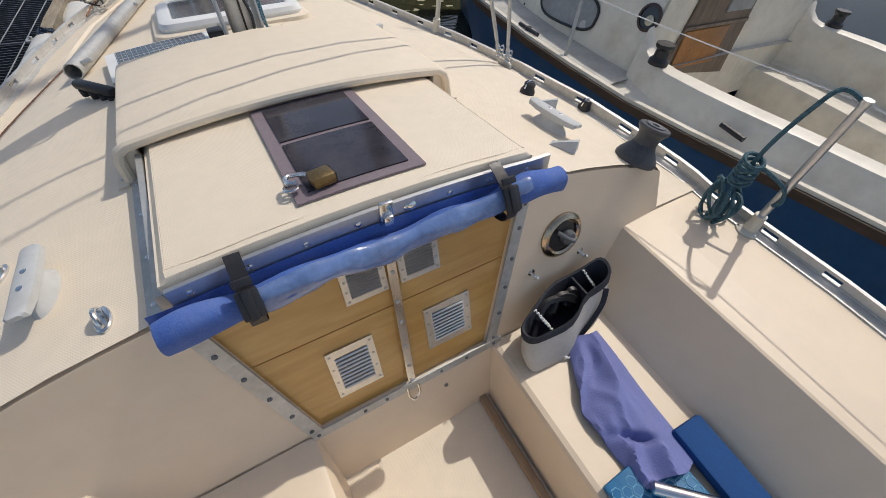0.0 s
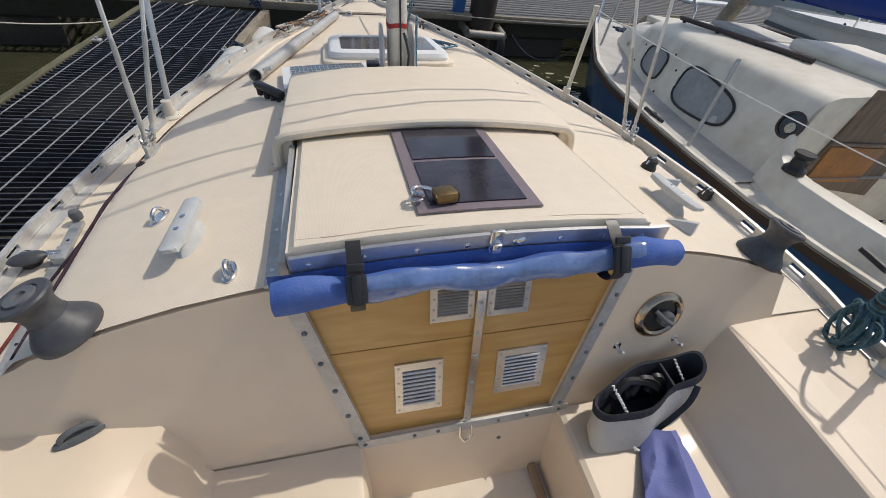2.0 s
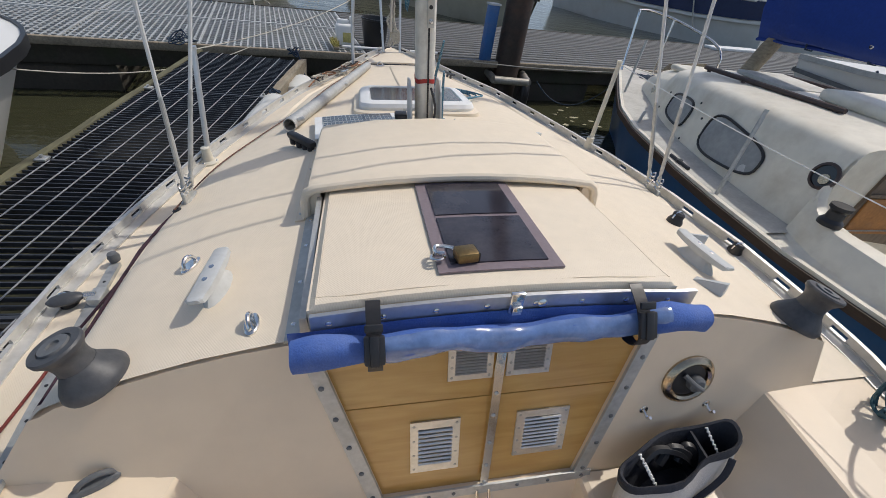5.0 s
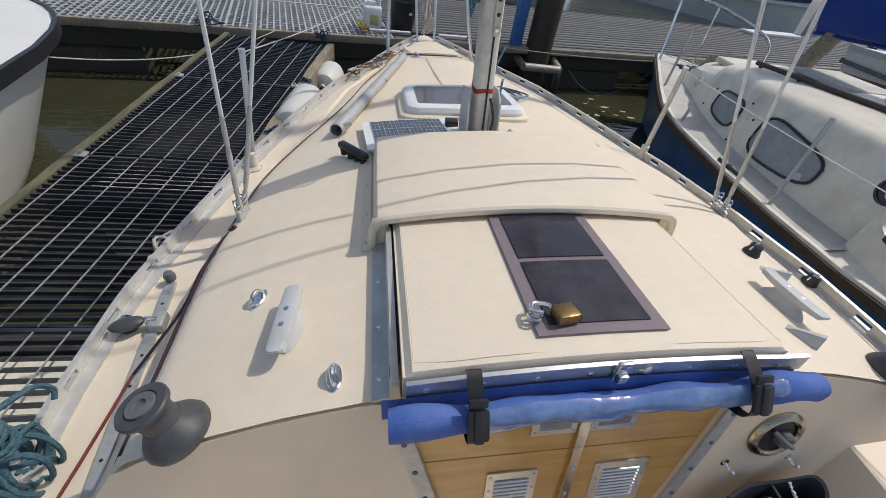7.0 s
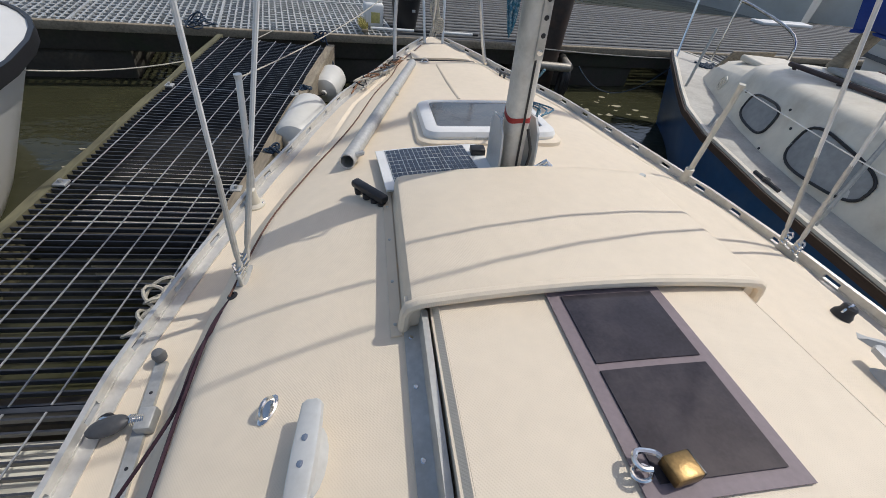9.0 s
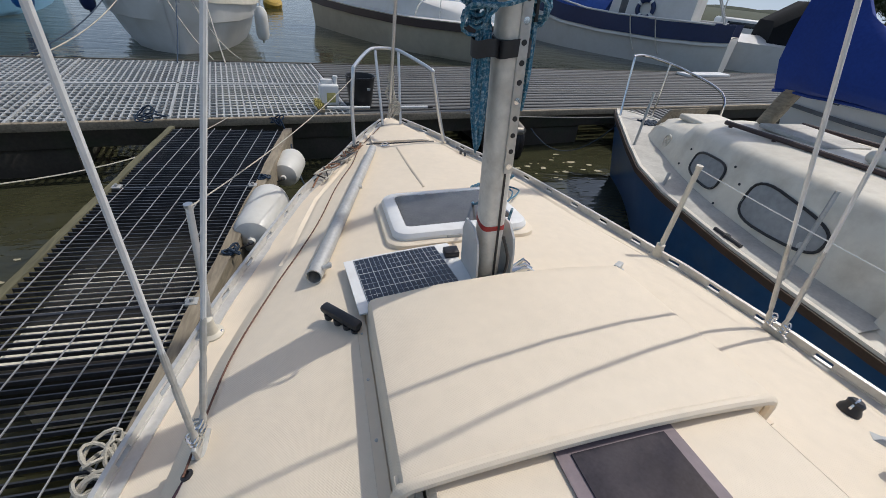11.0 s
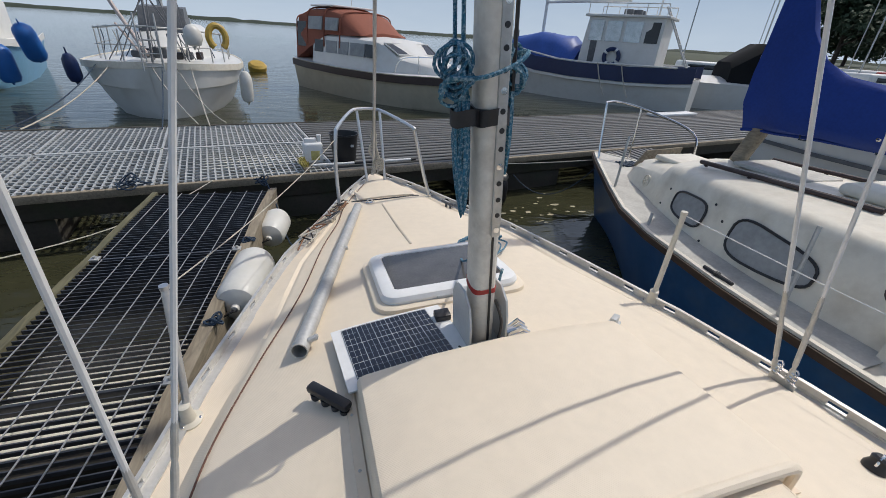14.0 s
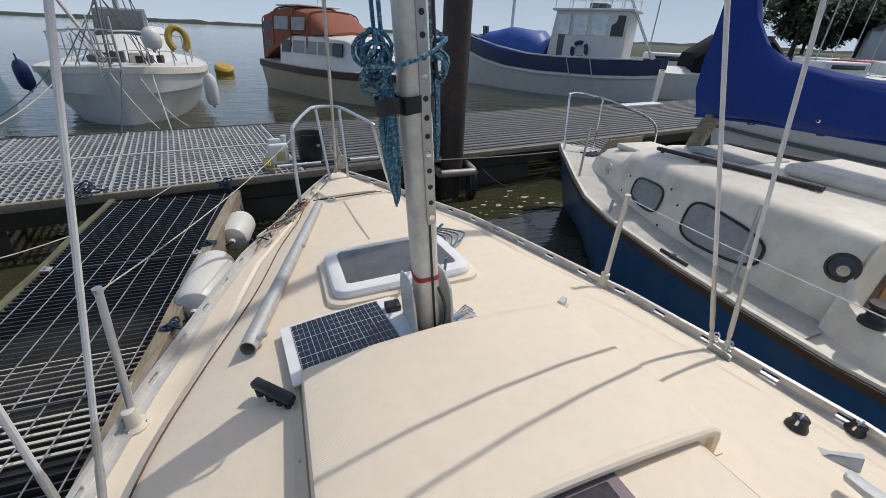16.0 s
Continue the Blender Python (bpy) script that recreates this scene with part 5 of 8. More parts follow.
part("lid_pane", bm, smoky("grey_acrylic", (0.09, 0.085, 0.08)), fh, "smoked grey acrylic lid")
bm = BM()
box(bm, (0.0, fy0 - 0.002, deck_z(0.1, fy0) + 0.022), (0.14, 0.008, 0.012), 0.002)
part("catch", bm, LIGHTGREY, fh)
# anchor locker lid, a raised rib and two small fittings on the foredeck
bm = BM()
tube(bm, curve_pts([on_deck(-0.225, 2.745, 0.001), on_deck(-0.1, 2.70, 0.002), on_deck(0.08, 2.70, 0.002), on_deck(0.225, 2.735, 0.001)], 5), 0.006, 6, flat=0.6)
part("locker_seam", bm, BLACK, yacht, "dark seam of the anchor locker lid")
bm = BM()
slab(bm, [-0.19, -0.12, 0, 0.12, 0.19], [2.73, 2.8, 2.88], lambda x, y: deck_z(x * (1 - (y - 2.73) * 1.5), y) + 0.012, 0.014)
part("anchor_locker_lid", bm, CREAM, yacht, "cream anchor locker lid")
bm = BM()
tube(bm, [on_deck(-0.03, 1.9, 0.0), on_deck(-0.04, 2.25, 0.001), on_deck(-0.05, 2.6, 0.0)], 0.009, 6, flat=0.4)
part("foredeck_rib", bm, CREAM, yacht)
pad_eye(-0.115, 2.66, 80)
bm = BM()
box(bm, (0, 0, 0.02), (0.05, 0.02, 0.03), 0.004, deck_frame(0.445, 1.02, 35))
box(bm, (0, 0, 0.006), (0.06, 0.035, 0.01), 0.002, deck_frame(0.445, 1.02, 35))
part("fairlead", bm, LIGHTGREY, yacht, "small grey fairlead in front of the hood")
for sgn, y in ((1, 2.5), (-1, 2.5)):
    horn = deck_frame(sgn * 0.36, y, -25 * -sgn)
    bm = BM()
    tube(bm, [horn @ Vector((0, -0.06, 0.03)), horn @ Vector((0, 0, 0.026)), horn @ Vector((0, 0.06, 0.03))], 0.008, 8)
    tube(bm, [horn @ Vector((0, -0.02, 0)), horn @ Vector((0, -0.02, 0.026))], 0.008, 8)
    tube(bm, [horn @ Vector((0, 0.02, 0)), horn @ Vector((0, 0.02, 0.026))], 0.008, 8)
    part("mooring_cleat", bm, GREY_PL if sgn > 0 else STEEL, yacht, "small bow mooring cleat")

# aluminium pole lying on the port deck
pole = thing("spinnaker_pole", "dull aluminium pole lying along the side deck", "pole", Y)
pa, pb = on_deck(-0.545, 1.21, 0.028), on_deck(-0.205, 2.56, 0.026)
bm = BM()
d = (pb - pa).normalized()
s0, u0 = d.orthogonal().normalized(), None
u0 = d.cross(s0)
rings = []
for p, r in ((pa, 0.027), (pb, 0.024), (pb, 0.018), (pa + d * 0.05, 0.022), (pa, 0.023), (pa, 0.027)):
    rings.append([p + s0 * (r * math.cos(a)) + u0 * (r * math.sin(a)) for a in [2 * math.pi * i / 18 for i in range(18)]])
loft(bm, rings, caps=False)
part("tube", bm, ALU_DULL, pole)
bm = BM()
tube(bm, [pa + d * 0.03 + Vector((0.022, 0, 0.012)), pa + d * 0.035 + Vector((0.045, 0, 0.018)), pa + d * 0.05 + Vector((0.04, 0, 0.012))], 0.009, 8)
part("end_fitting", bm, ALU_DULL, pole)
bm = BM()
box(bm, pa + d * 0.75 + Vector((0.028, 0, 0.008)), (0.02, 0.016, 0.014), 0.003)
part("clip", bm, ALU_DULL, pole)

# solar panel
sol = thing("solar_panel", "flexible dark solar panel with white edges lying on deck", "solar panel", Y)
s_fl, s_fr, s_al = Vector((-0.447, 1.250)), Vector((-0.082, 1.275)), Vector((-0.418, 0.955))
eu, ev = s_fr - s_fl, s_al - s_fl
def sp(u, v, lift):
    p = s_fl + eu * u + ev * v
    return Vector((p.x, p.y, deck_z(p.x, p.y) * 0.6 + 0.4 * (1.068 + (1.25 - p.y) * 0.15) + lift))
def spatch(bm, u0, u1, v0, v1, lift, th, n=6):
    top = [[sp(u0 + (u1 - u0) * i / n, v0 + (v1 - v0) * j / n, lift) for i in range(n + 1)] for j in range(n + 1)]
    vt = [[bm.verts.new(p) for p in row] for row in top]
    vb = [[bm.verts.new(p - Vector((0, 0, th))) for p in row] for row in top]
    for j in range(n):
        for i in range(n):
            bm.faces.new((vt[j][i], vt[j][i + 1], vt[j + 1][i + 1], vt[j + 1][i]))
    ring = [(0, i) for i in range(n)] + [(j, n) for j in range(n)] + [(n, i) for i in range(n, 0, -1)] + [(j, 0) for j in range(n, 0, -1)]
    for k in range(len(ring)):
        a, b = ring[k], ring[(k + 1) % len(ring)]
        bm.faces.new((vt[a[0]][a[1]], vb[a[0]][a[1]], vb[b[0]][b[1]], vt[b[0]][b[1]]))
bm = BM()
spatch(bm, 0, 1, 0, 1, 0.012, 0.006)
part("backing", bm, WHITE_PL, sol, "white plastic backing sheet")
bm = BM()
spatch(bm, 0.085, 0.86, 0.03, 0.97, 0.0135, 0.001)
part("cell_sheet", bm, mat("solar_cell", (0.008, 0.010, 0.020), 0.16, vary=0.2, scale=30, fine=200, bump=0.0, coat=0.3), sol, "black glossy cells")
for i in range(19):
    u = 0.09 + 0.765 * i / 18
    bm = BM()
    tube(bm, [sp(u, 0.03, 0.0137), sp(u, 0.5, 0.0137), sp(u, 0.97, 0.0137)], 0.0007 if i % 3 else 0.0014, 4, flat=0.4)
    part("conductor_line", bm, LIGHTGREY, sol)
for j in range(10):
    v = 0.04 + 0.92 * j / 9
    bm = BM()
    tube(bm, [sp(0.09, v, 0.0137), sp(0.47, v, 0.0137), sp(0.855, v, 0.0137)], 0.0007 if j % 3 else 0.0013, 4, flat=0.4)
    part("conductor_line", bm, LIGHTGREY, sol)
bm = BM()
box(bm, (0, 0, 0.012), (0.05, 0.04, 0.024), 0.004, Matrix.Translation(sp(0.95, 0.28, 0.012)))
part("junction_box", bm, BLACK, sol, "black junction box")

# black winch-handle grip beside the hood
bm = BM()
hm = Y @ (Matrix.Translation(on_deck(-0.468, 0.965, 0.03)) @ Matrix.Rotation(radians(-47), 4, "Z"))
box(bm, (0, 0, 0), (0.135, 0.03, 0.024), 0.008)
for k in (-0.045, -0.01, 0.025, 0.055):
    lathe(bm, [(0.0, -0.03), (0.012, -0.03), (0.013, -0.01)], 12, Matrix.Translation((k, -0.004, 0)))
solo("handle_holder", bm, BLACK, "black plastic grip clipped beside the hood", "holder", hm)

# ---- things on and in the cockpit ----
# rolled blue dodger with clear window, straps and buckles
roll = thing("rolled_canvas", "rolled blue canvas screen strapped under the hatch edge", "canvas roll", Y)
bm = BM()
rows = []
N = 40
for i in range(N + 1):
    u = i / N
    x = -0.375 + 0.765 * u
    z = 1.186 + 0.016 * u + 0.008 * math.sin(u * 9.0) + 0.004 * math.sin(u * 23)
    y = -0.048 - 0.005 * math.sin(u * 7 + 1)
    end = min(u, 1 - u)
    r = 0.031 + 0.003 * math.sin(u * 31) - (0.006 if end > 0.12 else 0.0) * math.sin(min(1, (end - 0.12) * 8) * 1.57 if end > 0.12 else 0)
    rows.append([(x, y + r * (0.8 + 0.05 * math.sin(3 * a + u * 20)) * math.cos(a), z + r * (1.0 + 0.06 * math.sin(2 * a + u * 14)) * math.sin(a)) for a in [2 * math.pi * k / 20 for k in range(20)]])
loft(bm, rows)
part("canvas", bm, BLUE_CANVAS, roll)
VINYL = mat("clear_vinyl_over_canvas", (0.13, 0.21, 0.42), 0.1, vary=0.3, scale=14, fine=60, bump=0.6, bscale=34, dirt=(0.35, 0.42, 0.62), dirt_amt=0.5, dirt_scale=9, coat=0.6)
bm = BM()
rows = []
for i in range(N + 1):
    u = 0.19 + 0.69 * i / N
    x = -0.375 + 0.765 * u
    z = 1.186 + 0.016 * u + 0.008 * math.sin(u * 9.0) + 0.004 * math.sin(u * 23)
    y = -0.048 - 0.005 * math.sin(u * 7 + 1)
    r = 0.0285 + 0.0025 * math.sin(u * 31) + 0.0015 * math.sin(u * 67)
    rows.append([(x, y - r * (0.82 + 0.05 * math.sin(3 * a + u * 20)) * math.cos(a), z + r * (1.0 + 0.06 * math.sin(2 * a + u * 14)) * math.sin(a)) for a in [radians(-75 + 160 * k / 14) for k in range(15)]])
loft(bm, rows, closed=False)
part("vinyl_window", bm, VINYL, roll, "creased clear vinyl rolled outside")
bm = BM()
rows = []
for i in range(25):
    u = i / 24
    x = -0.385 + 0.76 * u
    zt = 1.229 - 0.16 * min(abs(x), 0.35) ** 2
    rows.append([(x, -0.0165, zt - 0.004), (x, -0.020, zt - 0.02), (x, -0.026 + 0.003 * math.sin(u * 25), zt - 0.05), (x, -0.024, zt - 0.055), (x, -0.0155, zt - 0.02)])
loft(bm, rows)
part("flap", bm, BLUE_CANVAS, roll, "blue canvas flap under the metal strip")
for x in (-0.24, 0.245):
    bm = BM()
    zc = 1.19 + 0.012 * (x + 0.37)
    strap_pts = [(x, -0.005, 1.262), (x, -0.021, 1.256), (x, -0.052, zc + 0.042), (x, -0.083, zc + 0.01), (x, -0.08, zc - 0.022), (x, -0.05, zc - 0.038), (x, -0.018, zc - 0.025)]
    P = curve_pts(strap_pts, 4)
    loft(bm, [[p + Vector((-0.0125, 0, 0)), p + Vector((-0.0125, -0.0025, 0.001)), p + Vector((0.0125, -0.0025, 0.001)), p + Vector((0.0125, 0, 0))] for p in P])
    st = part("strap", bm, BLACK, roll, "black webbing strap")
    bm = BM()
    mm = Matrix.Translation((x, -0.078, zc + 0.03)) @ Matrix.Rotation(radians(-35), 4, "X")
    box(bm, (0, 0, 0), (0.034, 0.011, 0.05), 0.004, mm)
    box(bm, (0.0, -0.004, 0.0), (0.016, 0.01, 0.052), 0.003, mm)
    box(bm, (0, 0, 0.036), (0.03, 0.008, 0.014), 0.003, mm)
    part("buckle", bm, BLACK, st, "black plastic side-release buckle")
# steel clasp in the middle of the strip
bm = BM()
box(bm, (0.012, -0.018, 1.245), (0.026, 0.008, 0.05), 0.002)
box(bm, (0.012, -0.026, 1.235), (0.018, 0.01, 0.02), 0.002)
part("hasp", bm, STEEL, hatch, "bright steel hasp")
bm = BM()
disc_head(bm, (0.065, -0.014, 1.236), (0, -1, 0.2), 0.009, 0.004, 10)
part("bolt_head", bm, STEEL, hatch)

# brass padlock hooked open on the hatch
lock = thing("padlock", "open brass padlock lying on the hatch window", "padlock", Y @ (Matrix.Translation((-0.066, 0.088, hatch_z(-0.066, 0.088) + 0.010)) @ Matrix.Rotation(math.atan(-0.13), 4, "X") @ Matrix.Rotation(radians(8), 4, "Z")))
bm = BM()
box(bm, (0, -0.012, 0.011), (0.042, 0.036, 0.021), 0.004)
part("body", bm, mat("aged_brass", (0.22, 0.15, 0.065), 0.38, 0.85, vary=0.25, scale=40, fine=200, bump=0.1), lock)
bm = BM()
box(bm, (0.021, -0.012, 0.011), (0.004, 0.034, 0.019), 0.001)
part("side_plate", bm, BLACK, lock)
bm = BM()
tube(bm, curve_pts([(-0.016, 0.004, 0.012), (-0.022, 0.014, 0.013), (-0.045, 0.022, 0.014), (-0.055, 0.012, 0.014), (-0.052, 0.0, 0.014), (-0.04, -0.004, 0.014)], 5), 0.0042, 8)
part("shackle", bm, STEEL, lock)
bm = BM()
tube(bm, [(-0.052 + 0.013 * math.cos(a), -0.002 + 0.01 * math.sin(a), 0.006) for a in [2 * math.pi * i / 14 for i in range(14)]], 0.003, 6, closed=True)
part("ring", bm, STEEL, lock)

# bulkhead instrument with chrome ring, and two hooks
BRASS = mat("old_chrome_bronze", (0.42, 0.34, 0.24), 0.22, 1.0, vary=0.2, scale=30, fine=120, bump=0.08)
ins = thing("bulkhead_vent", "round chromed instrument set in the cabin bulkhead", "instrument", Y @ (Matrix.Translation(bpt(0.487, 0.960)) @ Matrix.Rotation(radians(90) - math.atan(0.29), 4, "X")))
bm = BM()
lathe(bm, [(0.067, -0.004), (0.067, 0.005), (0.060, 0.012), (0.052, 0.014), (0.046, 0.010), (0.045, 0.004)], 36)
part("ring", bm, BRASS, ins)
bm = BM()
lathe(bm, [(0.0455, -0.002), (0.044, 0.005), (0.03, 0.007), (0.0, 0.007)], 28)
part("face", bm, BLACK, ins)
bm = BM()
lathe(bm, [(0.02, 0.006), (0.02, 0.022), (0.014, 0.027), (0.0, 0.028)], 20, Matrix.Translation((0.012, -0.004, 0)))
tube(bm, [(-0.02, 0.02, 0.01), (-0.004, 0.005, 0.03), (0.02, -0.012, 0.03)], 0.006, 8)
part("knob", bm, GREY_PL, ins)
for x, z in ((0.392, 0.880), (0.566, 0.874)):
    bm = BM()
    c = bpt(x, z)
    disc_head(bm, c, (0, -1, 0.29), 0.011, 0.003, 12)
    tube(bm, [c + Vector((0, -0.002, 0)), c + Vector((0, -0.02, -0.004)), c + Vector((0, -0.026, 0.008))], 0.004, 8)
    part("hook", bm, STEEL, yacht, "small bulkhead hook")
for x, z in ((-0.335, 0.683), (0.1, 0.62)):
    bm = BM()
    disc_head(bm, bpt(x, z), (0, -1, 0.29), 0.006, 0.004)
    part("bolt_head", bm, GREY_PL, yacht)
# lashing eye on the port coaming
bm = BM()
mm = Matrix.Translation((-0.775, -0.075, 0.876)) @ Matrix.Rotation(radians(-62), 4, "Z")
loft(bm, [[mm @ Vector((0.014 * s * math.cos(a), 0.045 * s * math.sin(a), z)) for a in [2 * math.pi * i / 18 for i in range(18)]] for s, z in ((1, -0.002), (1, 0.006), (0.8, 0.011))])
tube(bm, [mm @ Vector((0, 0.03 * math.cos(a), 0.008 + 0.02 * math.sin(a))) for a in [math.pi * i / 8 for i in range(9)]], 0.006, 8)
part("coaming_eye", bm, GREY_PL, yacht, "dark bronze coaming eye")

# storage bag hanging in the corner of the starboard seat
bag = thing("canvas_bag", "open off-white canvas rope bag with dark lining on the seat", "bag", Y)
CANV = mat("off_white_canvas", (0.50, 0.48, 0.44), 0.85, vary=0.1, scale=9, fine=200, bump=0.4, bscale=220, dirt=(0.3, 0.27, 0.22), dirt_amt=0.4, dirt_scale=8)
LINING = mat("charcoal_lining", (0.022, 0.024, 0.032), 0.8, vary=0.3, scale=14, fine=160, bump=0.4, bscale=80)
def bag_ring(z, grow, inner=0.0):
    out = []
    for k in range(36):
        a = 2 * math.pi * k / 36
        u = math.cos(a)
        v = math.sin(a)
        hx = 0.155 + grow - inner
        w = 0.052 + grow * 0.5 - inner
        pinch = 1 - 0.45 * math.exp(-((u - 0.25) * 3.2) ** 2) * (1 if v < 0 else 0.15)
        x = 0.452 + hx * u
        y = -0.160 - 0.045 * (0.87 - z) / 0.18 + w * v * pinch + 0.026 * u + 0.004 * math.sin(5 * a)
        zz = 0.694 + (z - 0.694) * 0.86
        out.append((x, y, zz + 0.026 * u * (z - 0.69) / 0.18 + 0.006 * (z > 0.75) * math.sin(4 * a)))
    return out
bm = BM()
loft(bm, [bag_ring(0.694, -0.02), bag_ring(0.70, -0.004), bag_ring(0.76, 0.008), bag_ring(0.82, 0.004), bag_ring(0.862, 0.004)], caps=False)
bm.faces.new([bm.verts.new(p) for p in bag_ring(0.694, -0.03)])
part("shell", bm, CANV, bag)
bm = BM()
loft(bm, [bag_ring(0.846, 0.0065), bag_ring(0.866, 0.0075), bag_ring(0.872, 0.003), bag_ring(0.868, 0.0, 0.004), bag_ring(0.80, -0.002, 0.006), bag_ring(0.735, -0.012, 0.008)], caps=False)
bm.faces.new([bm.verts.new(p) for p in bag_ring(0.737, -0.012, 0.008)])
part("lining", bm, LINING, bag, "dark trimmed lining")
bm = BM()
for k in range(3):
    tube(bm, curve_pts([(0.36 + 0.05 * k, -0.16, 0.80), (0.40 + 0.04 * k, -0.14, 0.83), (0.46 + 0.02 * k, -0.15, 0.82), (0.50, -0.17, 0.79)], 5), 0.011, 6)
part("stowed_rope", bm, BLACK, bag, "dark rope inside")
WHITE_FRAY = mat("frayed_white_thread", (0.75, 0.75, 0.73), 0.8, vary=0.1, bump=0.2)
for cx, cy in ((0.345, -0.175), (0.345, -0.15), (0.535, -0.135), (0.54, -0.115)):
    bm = BM()
    pts = []
    for k in range(13):
        pts.append((cx + 0.006 * (k % 2) + 0.0035 * k, cy - 0.003 * k + 0.005 * (k % 2), 0.845 - 0.0055 * k + (0.01 if cx > 0.5 else 0)))
    tube(bm, pts, 0.0022, 5)
    part("frayed_edge", bm, WHITE_FRAY, bag, "frayed white stitching")
bm = BM()
slab(bm, [0.505, 0.511], [-0.185, -0.16, -0.13, -0.105], lambda x, y: 0.842, 0.1)
part("divider", bm, LINING, bag, "dark cloth divider")
bm = BM()
tube(bm, curve_pts([(0.40, -0.232, 0.735), (0.405, -0.25, 0.71), (0.42, -0.262, 0.698), (0.45, -0.265, 0.698)], 5), 0.004, 6)
part("cord", bm, WHITE_FRAY, bag, "loose white cord")
bm = BM()
tube(bm, curve_pts([(0.41, -0.225, 0.75), (0.45, -0.235, 0.70), (0.5, -0.225, 0.72), (0.545, -0.21, 0.80), (0.56, -0.19, 0.85)], 6), 0.008, 6, flat=0.4)
part("strap", bm, LINING, bag)

# folded cloth on the seat
bm = BM()
rows = []
M = 60
for i in range(M + 1):
    v = i / M
    yy = -0.225 - 0.375 * v
    xl, xr = 0.445 - 0.10 * min(1, v * 2.2) + 0.02 * max(0, v - 0.5), 0.548 - 0.03 * v
    row = []
    for j in range(29):
        u = j / 28
        x = xl + (xr - xl) * u
        # a long fold with a flat flank, broken by sharp slanting creases
        top = 0.62 - 0.10 * v
        flank = max(0.0, 1 - abs(u - top) / (top if u < top else 1 - top))
        wob = noise.noise((u * 1.2, v * 2.6, 2.2))
        slant = 1 - abs(((v * 1.5 + u * 2.1 + 0.7 * wob) % 1.0) * 2 - 1)
        fine = 1 - min(1, abs(noise.noise((u * 2.4 + v * 1.8, v * 4.0 - u * 0.8, 5.1))) * 4)
        soft_side = min(1, v * 5) * (1.0 if u < top else max(0.0, 1 - (u - top) * 4))
        pocket = math.exp(-((v - 0.74 - 0.22 * (u - 0.4)) / 0.035) ** 2) * max(0.0, 1 - abs(u - 0.36) * 3)
        z = 0.702 + 0.034 * flank ** 0.8 + soft_side * (0.017 * slant ** 1.4 + 0.009 * fine) + 0.006 * wob - 0.032 * pocket
        row.append((x, yy - 0.02 * u + 0.006 * math.sin(u * 8), max(z, 0.697)))
    rows.append(row)
loft(bm, rows, closed=False)
loft(bm, [[(x, y, max(z - 0.006, 0.694)) for x, y, z in r] for r in rows], closed=False)
solo("folded_cloth", bm, LILAC, "crumpled lavender-blue cloth lying on the cockpit seat", "cloth", Y)
# blue cushions and hexagon mat
bm = BM()
box(bm, (0, 0, 0), (0.10, 0.5, 0.03), 0.01)
solo("seat_cushion", bm, CUSHION, "deep blue cushion on the cockpit seat", "cushion", Y @ pose(0.545, -0.79, 0.712, 0, 6, -2))
hexm = thing("hexagon_mat", "blue gel mat with a pale hexagon pattern", "mat", Y @ pose(0.385, -0.76, 0.704, 0, 0, 3))
bm = BM()
box(bm, (0, 0, 0), (0.20, 0.44, 0.018), 0.006)
part("pad", bm, mat("turquoise_gel", (0.0, 0.13, 0.30), 0.55, vary=0.15, scale=20, fine=100, bump=0.1), hexm)
bm = BM()
hr = 0.0125
for a in range(9):
    for b in range(19):
        cx, cy = -0.085 + a * hr * 1.9, -0.2 + b * hr * 1.75 + (hr * 0.87 if a % 2 else 0)
        if abs(cx) < 0.09 and abs(cy) < 0.2:
            tube(bm, [(cx + hr * math.cos(k * math.pi / 3), cy + hr * math.sin(k * math.pi / 3), 0.0095) for k in range(6)], 0.0012, 4, closed=True)
part("hexagon_pattern", bm, mat("pale_blue_line", (0.18, 0.42, 0.6), 0.5, vary=0.1, bump=0), hexm, "pale raised hexagon lines")
bm = BM()
tube(bm, [(0.36, -0.60, 0.735), (0.43, -0.665, 0.735), (0.5, -0.73, 0.735)], 0.016, 14)
solo("steel_tube", bm, STEEL, "polished steel tube lying on the mat", "tube", Y)

# rope coil on the cockpit stanchion
NAVYROPE = mat("navy_flecked_rope", (0.05, 0.115, 0.14), 0.8, vary=0.7, scale=110, fine=420, bump=0.5, bscale=320)
